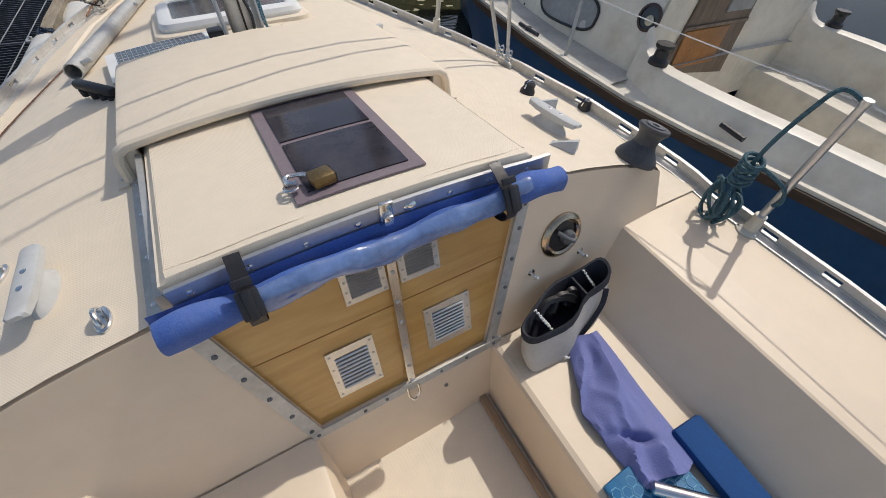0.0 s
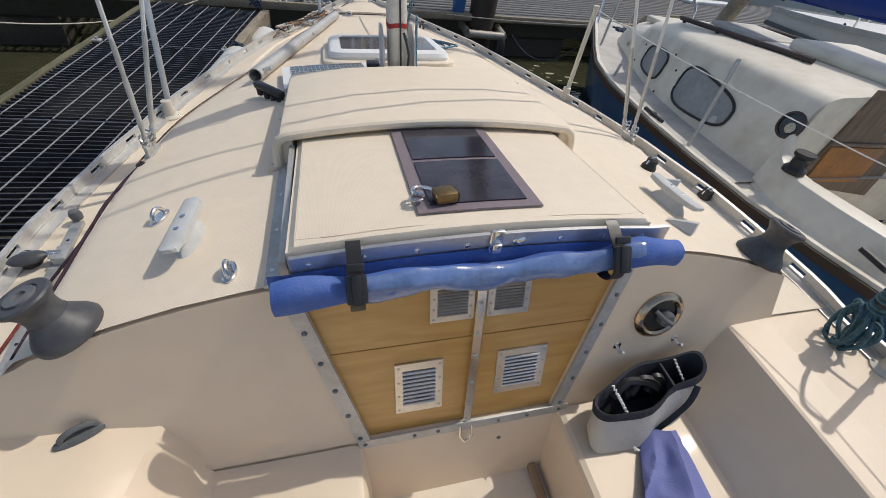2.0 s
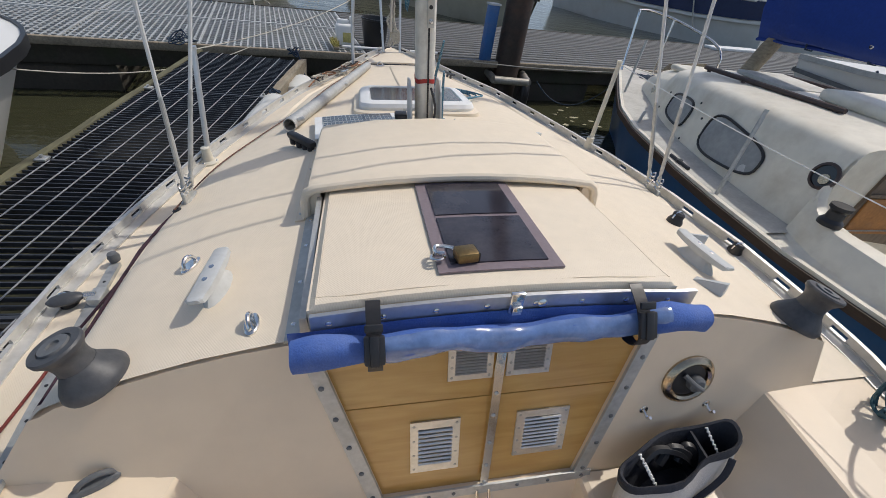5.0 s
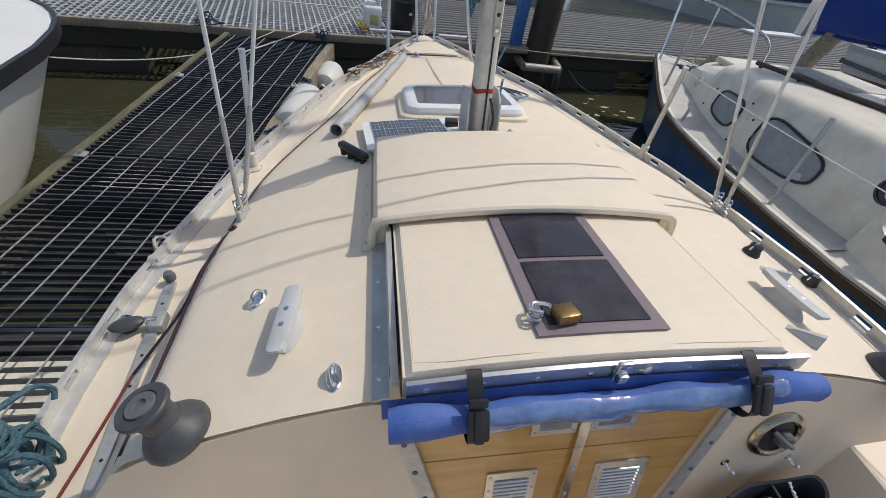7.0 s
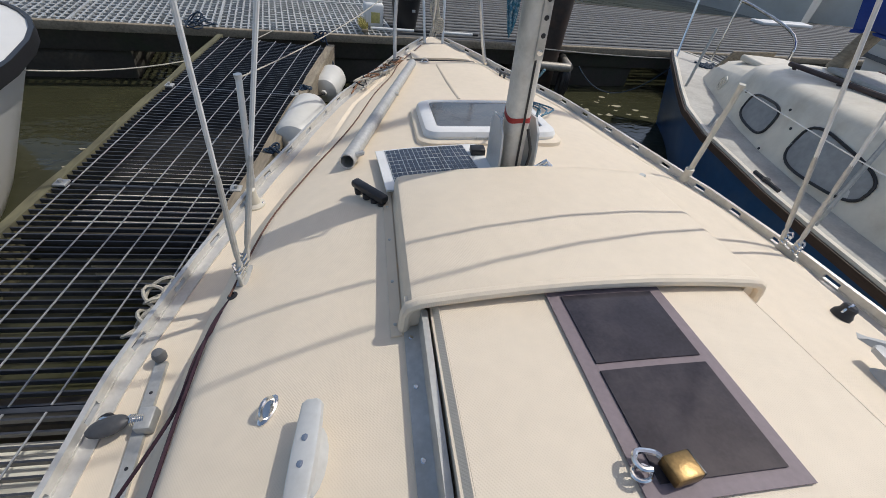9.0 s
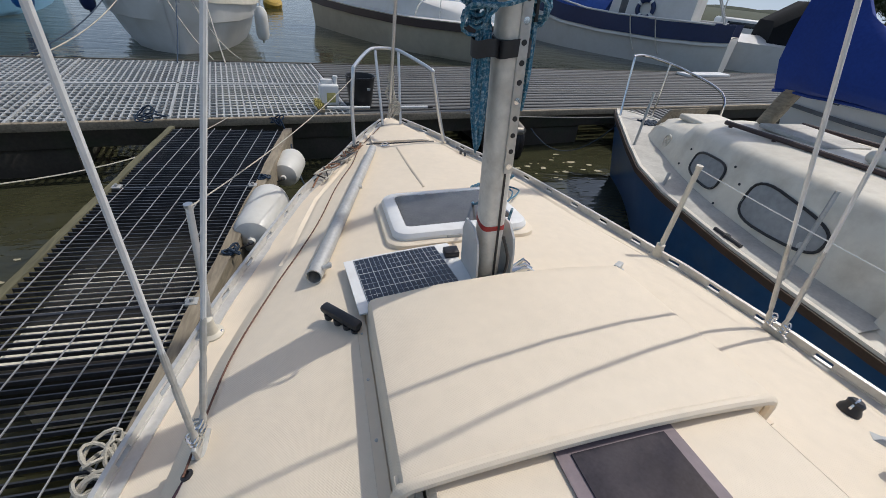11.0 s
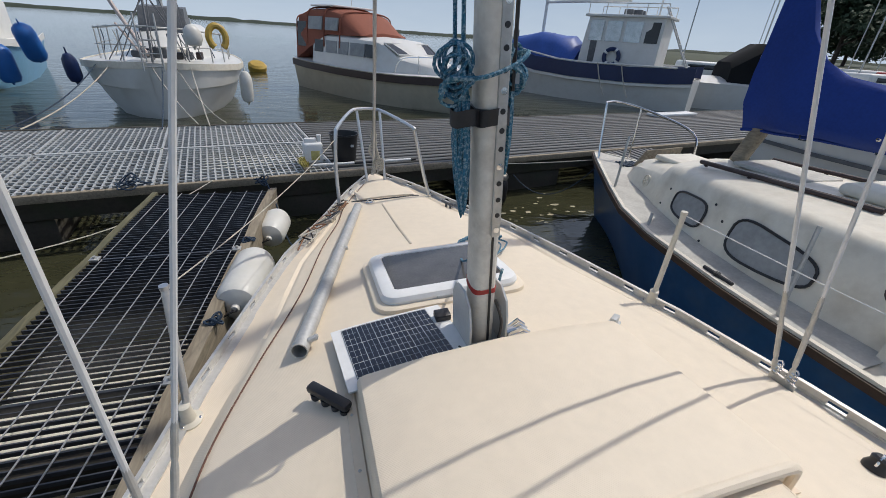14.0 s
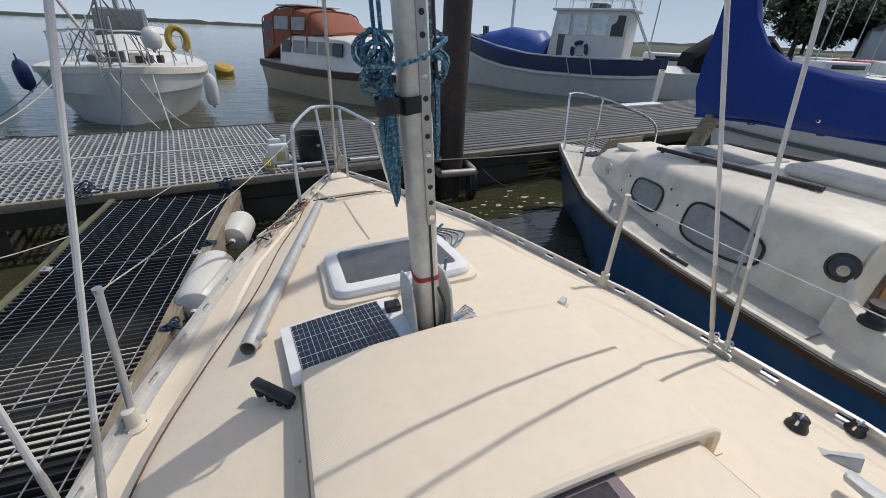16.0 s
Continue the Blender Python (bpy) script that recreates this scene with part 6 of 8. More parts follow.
def coil(m, n, seed, label):
    r = random.Random(seed)
    bm = BM()
    for k in range(n):
        c = Vector((r.uniform(-0.015, 0.015), r.uniform(-0.015, 0.015), -0.06 + r.uniform(-0.02, 0.02)))
        q = Euler((radians(r.uniform(60, 110)), radians(r.uniform(-25, 25)), radians(r.uniform(0, 180)))).to_matrix()
        tube(bm, [c + q @ Vector((0.045 * math.cos(a), 0.065 * math.sin(a), 0.008 * math.sin(2 * a + k))) for a in [2 * math.pi * i / 18 for i in range(18)]], 0.0055, 6, closed=True)
    for k in range(6):
        q = Euler((radians(r.uniform(-20, 20)), radians(r.uniform(-20, 20)), 0)).to_matrix()
        tube(bm, [Vector((0, 0, 0.03 + 0.013 * k)) + q @ Vector((0.026 * math.cos(a), 0.026 * math.sin(a), 0.003 * math.cos(a))) for a in [2 * math.pi * i / 12 for i in range(12)]], 0.0058, 6, closed=True)
    tube(bm, curve_pts([(0, 0, 0.08), (0.01, -0.005, 0.16), (0.03, -0.02, 0.25), (0.05, -0.04, 0.31), (0.06, -0.09, 0.3), (0.055, -0.1, 0.27)], 6), 0.0058, 6)
    tube(bm, curve_pts([(0.02, -0.02, 0.08), (0.03, -0.09, 0.06), (0.035, -0.11, 0.02), (0.03, -0.1, 0.0)], 6), 0.0058, 6)
    solo("rope_coil", bm, NAVYROPE, label, "rope", m, group="coiled ropes on the rail")
coil(Y @ pose(1.02, -0.155, 1.0), 7, 5, "navy flecked rope coil hung from the stanchion")
coil(Y @ pose(-1.06, 0.05, 0.99, 0, 0, 150), 9, 6, "navy flecked rope coil lying on the port rail")

# ---- on the pontoons ----
FEND = mat("white_fender_vinyl", (0.66, 0.65, 0.60), 0.4, vary=0.06, scale=5, fine=40, bump=0.05, dirt=(0.4, 0.36, 0.26), dirt_amt=0.4, dirt_scale=5)
def fender(m, L, r, label):
    t = thing("fender", label, "fender", m, group="fenders at the pontoon")
    bm = BM()
    lathe(bm, [(0.02, -L / 2 - 0.03), (0.024, -L / 2 - 0.01), (r * 0.55, -L / 2), (r * 0.85, -L / 2 + 0.02), (r, -L / 2 + 0.06), (r, L / 2 - 0.06), (r * 0.85, L / 2 - 0.02), (r * 0.55, L / 2), (0.024, L / 2 + 0.01), (0.02, L / 2 + 0.03)], 24)
    part("body", bm, FEND, t)
    for z in (-L / 2 - 0.03, L / 2 + 0.03):
        bm = BM()
        tube(bm, [(0.012 * math.cos(a), 0, z + 0.014 * math.sin(a)) for a in [2 * math.pi * i / 10 for i in range(10)]], 0.005, 6, closed=True)
        part("eye", bm, BLACK, t)
    bm = BM()
    tube(bm, curve_pts([(0, 0, -L / 2 - 0.04), (-0.05, 0.02, -L / 2 - 0.06), (-0.12, 0.10, -L / 2 - 0.05), (-0.16, 0.12, -L / 2 - 0.03)], 5), 0.006, 6)
    part("lanyard", bm, BLACK, t, "black braided lanyard")
fender(pose(-0.945, 2.47, 0.57, -88, 0, -8), 0.50, 0.118, "large white cylindrical fender against the timber edge")
fender(pose(-0.855, 3.43, 0.48, -86, 0, -10), 0.34, 0.108, "white fender hanging near the finger's end")
fender(pose(-1.115, 1.45, 0.43, -88, 0, -6), 0.5, 0.11, "white fender between the yacht and the finger")

jerry = thing("jerrycan", "white plastic jerrycan with yellow label on the pontoon", "jerrycan", pose(-0.50, 4.83, PZ + 0.004, 0, 0, 8))
bm = BM()
box(bm, (0, 0, 0.11), (0.2, 0.13, 0.22), 0.025, seg=3)
box(bm, (-0.02, 0, 0.24), (0.13, 0.05, 0.05), 0.014)
lathe(bm, [(0.022, 0.2), (0.022, 0.27), (0.026, 0.272), (0.026, 0.295), (0.0, 0.298)], 16, Matrix.Translation((0.072, 0, 0)))
part("body", bm, WHITE_PL, jerry)
bm = BM()
box(bm, (0.015, -0.066, 0.09), (0.09, 0.004, 0.1), 0.001)
part("label_patch", bm, mat("faded_yellow_label", (0.5, 0.45, 0.16), 0.6, vary=0.3, scale=40, fine=150, bump=0.05), jerry, "faded yellow label")
buck = thing("bucket", "black plastic bucket standing on the pontoon", "bucket", pose(-0.165, 4.86, PZ + 0.004))
bm = BM()
lathe(bm, [(0.0, 0.0), (0.115, 0.0), (0.12, 0.01), (0.152, 0.29), (0.160, 0.295), (0.160, 0.31), (0.150, 0.31), (0.146, 0.295), (0.113, 0.012), (0.0, 0.012)], 32)
part("body", bm, BLACK, buck)
bm = BM()
tube(bm, [(0.158 * math.cos(a), 0.05 * math.sin(a) - 0.12 * abs(math.sin(a)), 0.3 - 0.02 * math.sin(a)) for a in [math.pi * i / 14 for i in range(15)]], 0.004, 6)
part("handle", bm, STEEL, buck)
bm = BM()
box(bm, (0.04, -0.146, 0.22), (0.035, 0.004, 0.025), 0.001, pose(0, 0, 0, 6, 0, 12))
part("sticker", bm, LIGHTGREY, buck, "pale sticker")
brush = thing("deck_brush", "long-handled deck brush lying on the pontoon edge", "brush", pose(0.02, 4.70, PZ + 0.03, 0, 0, 8))
for x0, x1, mm in ((-0.55, -0.10, WHITE_PL), (-0.1, 0.22, BLACK), (0.22, 0.56, WHITE_PL), (0.56, 0.62, BLACK)):
    bm = BM()
    tube(bm, [(x0, 0, 0), (x1, 0, 0)], 0.0135 if mm is WHITE_PL else 0.0155, 12)
    part("handle_section", bm, mm, brush)
bm = BM()
box(bm, (-0.62, -0.01, 0.0), (0.06, 0.24, 0.03), 0.006)
part("head", bm, GREYWOOD, brush)
bm = BM()
r = random.Random(7)
for k in range(160):
    x, y = -0.62 + r.uniform(-0.028, 0.028), -0.01 + r.uniform(-0.11, 0.11)
    tube(bm, [(x, y, 0.01), (x + r.uniform(-0.03, 0.03) - 0.02, y + r.uniform(-0.02, 0.02), 0.055 + r.uniform(0, 0.02))], 0.0025, 3)
part("bristle_tuft", bm, mat("yellow_bristle", (0.42, 0.37, 0.12), 0.8, vary=0.3, bump=0), brush, "worn yellow bristles")

PILE = mat("rusty_tarred_steel", (0.035, 0.024, 0.018), 0.55, vary=0.5, scale=3, fine=26, bump=0.4, bscale=12, dirt=(0.12, 0.05, 0.025), dirt_amt=0.55, dirt_scale=4)
pl = thing("mooring_pile", "dark rusty steel mooring pile with pipe guide", "pile", pose(1.47, 4.80, 0))
bm = BM()
lathe(bm, [(0.155, -1.5), (0.155, 1.0), (0.153, 4.6), (0.0, 4.62)], 28)
part("post", bm, PILE, pl)
bm = BM()
for a, b in (((-0.2, -0.22, 0.44), (0.24, -0.22, 0.44)), ((0.24, -0.22, 0.44), (0.26, 0.1, 0.46)), ((-0.2, -0.22, 0.44), (-0.22, 0.1, 0.46))):
    tube(bm, [a, b], 0.045, 14)
part("guide_pipe", bm, mat("galvanised_pipe", (0.34, 0.32, 0.28), 0.5, 0.4, vary=0.25, scale=9, fine=60, bump=0.15, dirt=(0.2, 0.11, 0.06), dirt_amt=0.5, dirt_scale=6), pl, "weathered pipe guide")
bm = BM()
for k in range(3):
    tube(bm, [(0.2 + 0.02 * k, -0.2 + 0.05 * math.sin(a), 0.26 + 0.14 * math.cos(a)) for a in [2 * math.pi * i / 16 for i in range(16)]], 0.035, 8, closed=True)
part("old_tyre", bm, BLACK, pl, "worn tyre fender")
post = thing("service_post", "blue steel service post on the pontoon edge", "service post", pose(1.17, 4.80, PZ, 0, 0, 10))
bm = BM()
box(bm, (0, 0, 0.30), (0.12, 0.1, 0.6), 0.008)
part("box", bm, mat("blue_enamel", (0.035, 0.13, 0.34), 0.5, vary=0.12, scale=8, fine=60, bump=0.08, dirt=(0.2, 0.2, 0.2), dirt_amt=0.3, dirt_scale=6), post)
bm = BM()
box(bm, (0, 0, 0.605), (0.14, 0.12, 0.02), 0.004)
part("cap", bm, LIGHTGREY, post)

# mooring lines
def line(pts, r, material, label, drop=None, grp="mooring lines"):
    bm = BM()
    tube(bm, curve_pts(pts, 6) if drop is None else sag(pts[0], pts[1], drop, 14), r, 6)
    solo("mooring_line", bm, material, label, "rope", group=grp)
DARKROPE = mat("dark_blue_rope", (0.02, 0.04, 0.07), 0.8, vary=0.4, scale=60, fine=260, bump=0.4, bscale=240)
line([(-0.92, 4.05, PZ + 0.03), (-0.93, 4.02, PZ + 0.07), (-0.86, 3.9, 0.5), (-0.75, 3.4, 0.35), (-0.6, 3.0, 0.5), (-0.45, 2.7, 0.78), (-0.36, 2.52, 0.86)], 0.007, DARKROPE, "dark blue line from the finger's end to the bow cleat")
line([(1.85, 4.65, 0.45), (2.65, 4.1, 0.74)], 0.006, DARKROPE, "dark slack line between pile and neighbouring bow", 0.32)
line([(1.0, 4.66, PZ), (2.66, 4.15, 0.76)], 0.006, ROPE, "pale line from the pontoon to the neighbouring bow", 0.02)
line([(-1.40, 4.25, PZ + 0.02), (-2.4, 2.4, 0.8)], 0.004, ROPE, "pale line to the boat beyond the finger", 0.12)
line([(-1.14, 1.3, PZ + 0.01), (-1.1, 1.32, 0.62), (-1.02, 1.38, 0.5), (-0.98, 1.3, 0.6)], 0.007, ROPE, "worn rope lashed to the timber edge")
for (x, y), s in (((-1.98, 4.16), 11), ((-0.95, 4.15), 12), ((-1.20, 0.85), 13), ((-1.2, 0.98), 14), ((-1.06, 2.05), 15), ((-0.98, 2.95), 16)):
    r = random.Random(s)
    bm = BM()
    for k in range(5):
        c = Vector((r.uniform(-0.05, 0.05), r.uniform(-0.04, 0.04), 0.02 + r.uniform(0, 0.02)))
        q = Euler((r.uniform(-0.6, 0.6), r.uniform(-0.6, 0.6), r.uniform(0, 3))).to_matrix()
        f = {11: 1.7, 15: 0.55, 16: 0.55}.get(s, 1.0)
        tube(bm, [f * (c + q @ Vector((0.055 * math.cos(a), 0.03 * math.sin(a), 0.006 * math.sin(2 * a)))) for a in [2 * math.pi * i / 12 for i in range(12)]], 0.006, 5, closed=True)
    solo("rope_lashing", bm, ROPE if s in (13, 14) else DARKROPE, "turns of rope round a pontoon cleat", "rope", pose(x, y, PZ), group="rope turns on the pontoon")

# ---- other boats ----
BLUE_HULL = mat("blue_topsides", (0.018, 0.075, 0.19), 0.3, vary=0.15, scale=2, fine=20, bump=0.04, dirt=(0.12, 0.14, 0.15), dirt_amt=0.25, dirt_scale=4)
OLDGEL = mat("stained_white_gelcoat", (0.74, 0.69, 0.58), 0.45, vary=0.08, scale=2, fine=16, bump=0.06, dirt=(0.36, 0.28, 0.17), dirt_amt=0.34, dirt_scale=5)
GREYDECK = mat("grey_deck_paint", (0.52, 0.50, 0.45), 0.7, vary=0.15, scale=4, fine=60, bump=0.2, dirt=(0.25, 0.23, 0.2), dirt_amt=0.5, dirt_scale=5)
DOORWOOD = wood("worn_brown_door", (0.24, 0.18, 0.125), (0.12, 0.085, 0.06), 0.6, 8, "Z", 0.0)
ORANGEWOOD = wood("stripped_wood", (0.42, 0.18, 0.05), (0.25, 0.11, 0.04), 0.5, 8, "Z", 0.0)
MILKY = mat("milky_window", (0.30, 0.31, 0.31), 0.5, vary=0.2, scale=5, fine=30, bump=0.02, dirt=(0.12, 0.13, 0.13), dirt_amt=0.5, dirt_scale=3)
DARKGLASS = mat("dark_window_glass", (0.02, 0.024, 0.028), 0.08, vary=0.3, scale=2, fine=12, bump=0.0)
CREAMHULL = mat("cream_topsides", (0.52, 0.47, 0.36), 0.4, vary=0.08, scale=0.8, fine=8, bump=0.03, dirt=(0.3, 0.25, 0.16), dirt_amt=0.3, dirt_scale=1.5)
BROWNBAND = mat("dark_brown_band", (0.05, 0.032, 0.028), 0.5, vary=0.2, scale=2, fine=20, bump=0.05)
NAVYPAINT = mat("navy_hull_paint", (0.008, 0.022, 0.085), 0.4, vary=0.2, scale=1.5, fine=15, bump=0.05)
BLUETARP = mat("blue_tarpaulin", (0.03, 0.09, 0.36), 0.5, vary=0.2, scale=2, fine=15, bump=0.5, bscale=5)
YELLOW = mat("dirty_yellow_plastic", (0.50, 0.33, 0.05), 0.5, vary=0.2, scale=3, fine=20, bump=0.1, dirt=(0.15, 0.1, 0.05), dirt_amt=0.6, dirt_scale=6)
LIGHTBLUE = mat("pale_blue_hull", (0.20, 0.42, 0.62), 0.4, vary=0.1, scale=1, fine=10, bump=0.03)
FENDBLUE = mat("blue_fender", (0.02, 0.13, 0.42), 0.4, vary=0.1, scale=5, fine=30, bump=0.05)


def hull(bm, stations, waterline=0.0, flare=0.12, keel=-0.3, mi=0):
    """stations: (y, half beam, sheer z) from stern to bow; the section narrows downwards."""
    rows = []
    y0, y1 = stations[0][0], stations[-1][0]
    for y, w, z in stations:
        k = max(0.0, (y - (y0 + (y1 - y0) * 0.55)) / ((y1 - y0) * 0.45))
        f = []
        for s in (1.0, 0.8, 0.55, 0.3, 0.1, 0.0):
            zz = waterline + (z - waterline) * s
            f.append((w * (1 - (flare + 0.5 * k * k) * (1 - s)), y - 0.25 * k * (1 - s), zz))
        f.append((w * 0.35 * (1 - k), y - 0.3 * k, keel))
        rows.append([(-a, b, c) for a, b, c in f] + [(a, b, c) for a, b, c in reversed(f)])
    loft(bm, rows, closed=False, mi=mi)
    bm.faces.new([bm.verts.new(p) for p in rows[0]])


def sheer_band(bm, stations, z0, z1, out, side=0):
    """A rubbing band along both sides, between heights z0 and z1 below or above the sheer."""
    for sg in (-1, 1):
        rows = [[(sg * (w + 0.002), y, z + z0), (sg * (w + out), y, z + z0), (sg * (w + out), y, z + z1), (sg * (w + 0.002), y, z + z1)] for y, w, z in stations]
        loft(bm, rows)


def deck_sheet(bm, stations, camber=0.06, drop=0.0):
    rows = []
    for y, w, z in stations:
        rows.append([(w * u, y, z - drop + camber * w * (1 - u * u)) for u in (-1, -0.6, 0, 0.6, 1)])
    loft(bm, rows, closed=False)


def fine(stations, n=4):
    out = []
    for (a, b, c), (d, e, f) in zip(stations, stations[1:]):
        for i in range(n):
            t = i / n
            out.append((a + (d - a) * t, b + (e - b) * t, c + (f - c) * t))
    return out + [stations[-1]]


# neighbouring yacht: blue hull, white cabin
NBX = 2.69
nb = thing("neighbouring_yacht", "old blue-hulled yacht with stained white cabin moored alongside", "sailing yacht", pose(NBX, 0, 0))
NS = fine([(-2.0, 0.62, 0.76), (-1.2, 0.78, 0.75), (-0.46, 0.89, 0.745), (0.0, 0.96, 0.74), (0.4, 1.03, 0.74), (0.75, 1.075, 0.74), (1.2, 1.08, 0.745), (1.6, 1.065, 0.75), (2.26, 0.99, 0.76), (2.7, 0.86, 0.765), (3.13, 0.65, 0.775), (3.6, 0.40, 0.785), (4.0, 0.19, 0.795), (4.28, 0.02, 0.8)], 3)
bm = BM()
hull(bm, NS, 0.1, 0.08)
part("hull", bm, BLUE_HULL, nb, "blue painted hull")
bm = BM()
sheer_band(bm, NS, -0.03, 0.012, 0.022)
part("rubbing_strake", bm, TEAK, nb, "brown wooden rubbing strake")
bm = BM()
for sg in (-1, 1):
    rows = [[(sg * (w - 0.03), y, z), (sg * (w - 0.025), y, z + 0.03), (sg * (w + 0.004), y, z + 0.03), (sg * (w + 0.004), y, z)] for y, w, z in NS if y < 4.2]
    loft(bm, rows)
part("toe_rail", bm, OLDGEL, nb)
bm = BM()
rows = []
for y, w, z in NS:
    if y < 0.89:
        continue
    rows.append([(w * u, y, z + 0.02 + 0.03 * w * (1 - u * u)) for u in (-0.97, -0.6, 0, 0.6, 0.97)])
loft(bm, rows, closed=False)
part("deck", bm, GREYDECK, nb, "faded grey side deck")
# cabin trunk, lofted with rounded shoulders
def nb_ring(y, w, zt, zb=0.755):
    w = w - 0.02
    lean = 0.085
    pr = [(w, zb), (w - lean * 0.25, zb + (zt - zb) * 0.3), (w - lean * 0.6, zb + (zt - zb) * 0.62), (w - lean * 0.9, zb + (zt - zb) * 0.85), (w - lean - 0.012, zt - 0.028), (w - lean - 0.035, zt - 0.006), (w - lean - 0.075, zt + 0.008), (max(0.03, (w - lean) * 0.5), zt + 0.035), (0, zt + 0.045)]
    pr = [(max(0.0, x), z) for x, z in pr]
    return [(-x, y, z) for x, z in pr] + [(x, y, z) for x, z in reversed(pr[:-1])]
bm = BM()
CAB = [(0.95, 0.86, 1.20), (1.2, 0.865, 1.20), (1.6, 0.85, 1.19), (2.0, 0.80, 1.17), (2.3, 0.73, 1.15), (2.6, 0.63, 1.13), (2.75, 0.57, 1.11), (2.82, 0.54, 1.04), (3.0, 0.47, 1.02), (3.25, 0.38, 0.98), (3.4, 0.30, 0.93), (3.46, 0.26, 0.80)]
rows = []
for y, w, zt in CAB:
    if w - 0.10 - 0.08 < 0.05:
        rows.append([(max(-w, min(w, x)), yy, z) for x, yy, z in nb_ring(y, max(w, 0.30), zt)])
    else:
        rows.append(nb_ring(y, w, zt))
loft(bm, rows, closed=False)
part("cabin", bm, OLDGEL, nb, "rounded white cabin trunk with stains")
# cabin windows with black rubber seals, on the leaning side
def cab_side(y, z):
    w = float(np.interp(y, [c[0] for c in CAB], [c[1] for c in CAB]))
    zt = float(np.interp(y, [c[0] for c in CAB], [c[2] for c in CAB]))
    s = (z - 0.755) / (zt - 0.755)
    return -(w - 0.02 - 0.085 * float(np.interp(s, [0, 0.3, 0.62, 0.85, 1], [0, 0.25, 0.6, 0.9, 1.3])))
def nb_window(y0, y1, z0, z1, tip):
    n = 28
    out = []
    for k in range(n):
        a = 2 * math.pi * k / n
        c, s = math.cos(a), math.sin(a)
        u = math.copysign(abs(c) ** 0.6, c)
        v = math.copysign(abs(s) ** 0.6, s)
        y = (y0 + y1) / 2 + (y1 - y0) / 2 * u
        half_h = (z1 - z0) / 2 * (1 + tip * u)
        zc = (z0 + z1) / 2 + tip * 0.03 * u
        out.append((y, zc + half_h * v))
    w = None
    bm = BM()
    ym, zm = (y0 + y1) / 2, (z0 + z1) / 2
    rings = [[(cab_side(y, z) + 0.01, y, z) for y, z in out]]
    for k in (1.0, 0.75, 0.5, 0.25, 0.04):
        rings.append([(cab_side(ym + (y - ym) * k, zm + (z - zm) * k) - 0.006, ym + (y - ym) * k, zm + (z - zm) * k) for y, z in out])
    loft(bm, rings)
    w = part("cabin_window", bm, MILKY, nb, "milky cabin window with black rubber seal")
    bm = BM()
    tube(bm, [(cab_side(y, z) - 0.007, y, z) for y, z in out], 0.0085, 8, closed=True)
    part("seal", bm, BLACK, w)
    bm = BM()
    tube(bm, [(cab_side(y, z) - 0.012, y, z) for y, z in out], 0.003, 6, closed=True)
    part("seal_bead", bm, LIGHTGREY, w)
nb_window(1.32, 1.86, 0.83, 1.05, 0.22)
nb_window(2.10, 2.46, 0.85, 1.03, -0.1)
bm = BM()
disc_head(bm, (cab_side(1.47, 0.87) - 0.008, 1.40, 0.875), (-1, 0, 0.2), 0.028, 0.001, 20)
part("window_sticker", bm, LIGHTGREY, nb, "round pale sticker on the window")
for y, z, r in ((1.0, 1.04, 0.055),):
    bm = BM()
    m = Matrix.Translation((cab_side(y, z), y, z)) @ Vector((-1, 0, 0.25)).to_track_quat("Z", "Y").to_matrix().to_4x4()
    lathe(bm, [(r + 0.014, -0.003), (r + 0.014, 0.006), (r, 0.010), (r, 0.002)], 24, m)
    ph = part("porthole", bm, BROWNBAND, nb, "round brown-rimmed porthole")
    bm = BM()
    lathe(bm, [(r, -0.002), (r * 0.98, 0.003), (0, 0.004)], 24, m)
    part("pane", bm, DARKGLASS, ph)
    bm = BM()
    lathe(bm, [(0.028, 0.003), (0.026, 0.008), (0, 0.009)], 16, m @ Matrix.Translation((0.012, -0.012, 0)))
    part("boss", bm, BRASS, ph)
bm = BM()
m = Matrix.Translation((cab_side(2.98, 0.9) - 0.003, 2.98, 0.90)) @ Vector((-1, 0.3, 0.2)).to_track_quat("Z", "Y").to_matrix().to_4x4()
for a in range(6):
    tube(bm, [m @ Vector((0.012 * math.cos(a * 1.05), 0.012 * math.sin(a * 1.05), 0.004)), m @ Vector((0.045 * math.cos(a * 1.05), 0.045 * math.sin(a * 1.05), 0.004))], 0.009, 6, flat=0.4)
tube(bm, [m @ Vector((0.05 * math.cos(a), 0.05 * math.sin(a), 0.004)) for a in [2 * math.pi * i / 18 for i in range(18)]], 0.006, 6, closed=True)
part("ventilator", bm, OLDGEL, nb, "round white ventilator")
for y, z in ((2.04, 0.80), (2.06, 1.05), (2.56, 0.98), (1.95, 0.98), (2.6, 0.85)):
    bm = BM()
    disc_head(bm, (cab_side(y, z) - 0.002, y, z), (-1, 0, 0.2), 0.009, 0.002, 8)
    part("bolt_head", bm, BLACK, nb)
# roof handrails and hatch garage
for x in (-0.38, 0.38):
    bm = BM()
    tube(bm, [(x, y, float(np.interp(y, [0.95, 2.6], [1.27, 1.19]))) for y in (1.4, 1.7, 2.0, 2.3, 2.55)], 0.016, 8)
    for y in (1.45, 1.8, 2.15, 2.5):
        tube(bm, [(x, y, float(np.interp(y, [0.95, 2.6], [1.27, 1.19]))), (x, y, 1.17)], 0.014, 8)
    part("grab_rail", bm, BROWNBAND, nb, "dark wooden grab rail")
bm = BM()
box(bm, (0.04, 1.35, 1.265), (0.55, 0.75, 0.07), 0.03, seg=3)
part("hatch_garage", bm, OLDGEL, nb)
bm = BM()
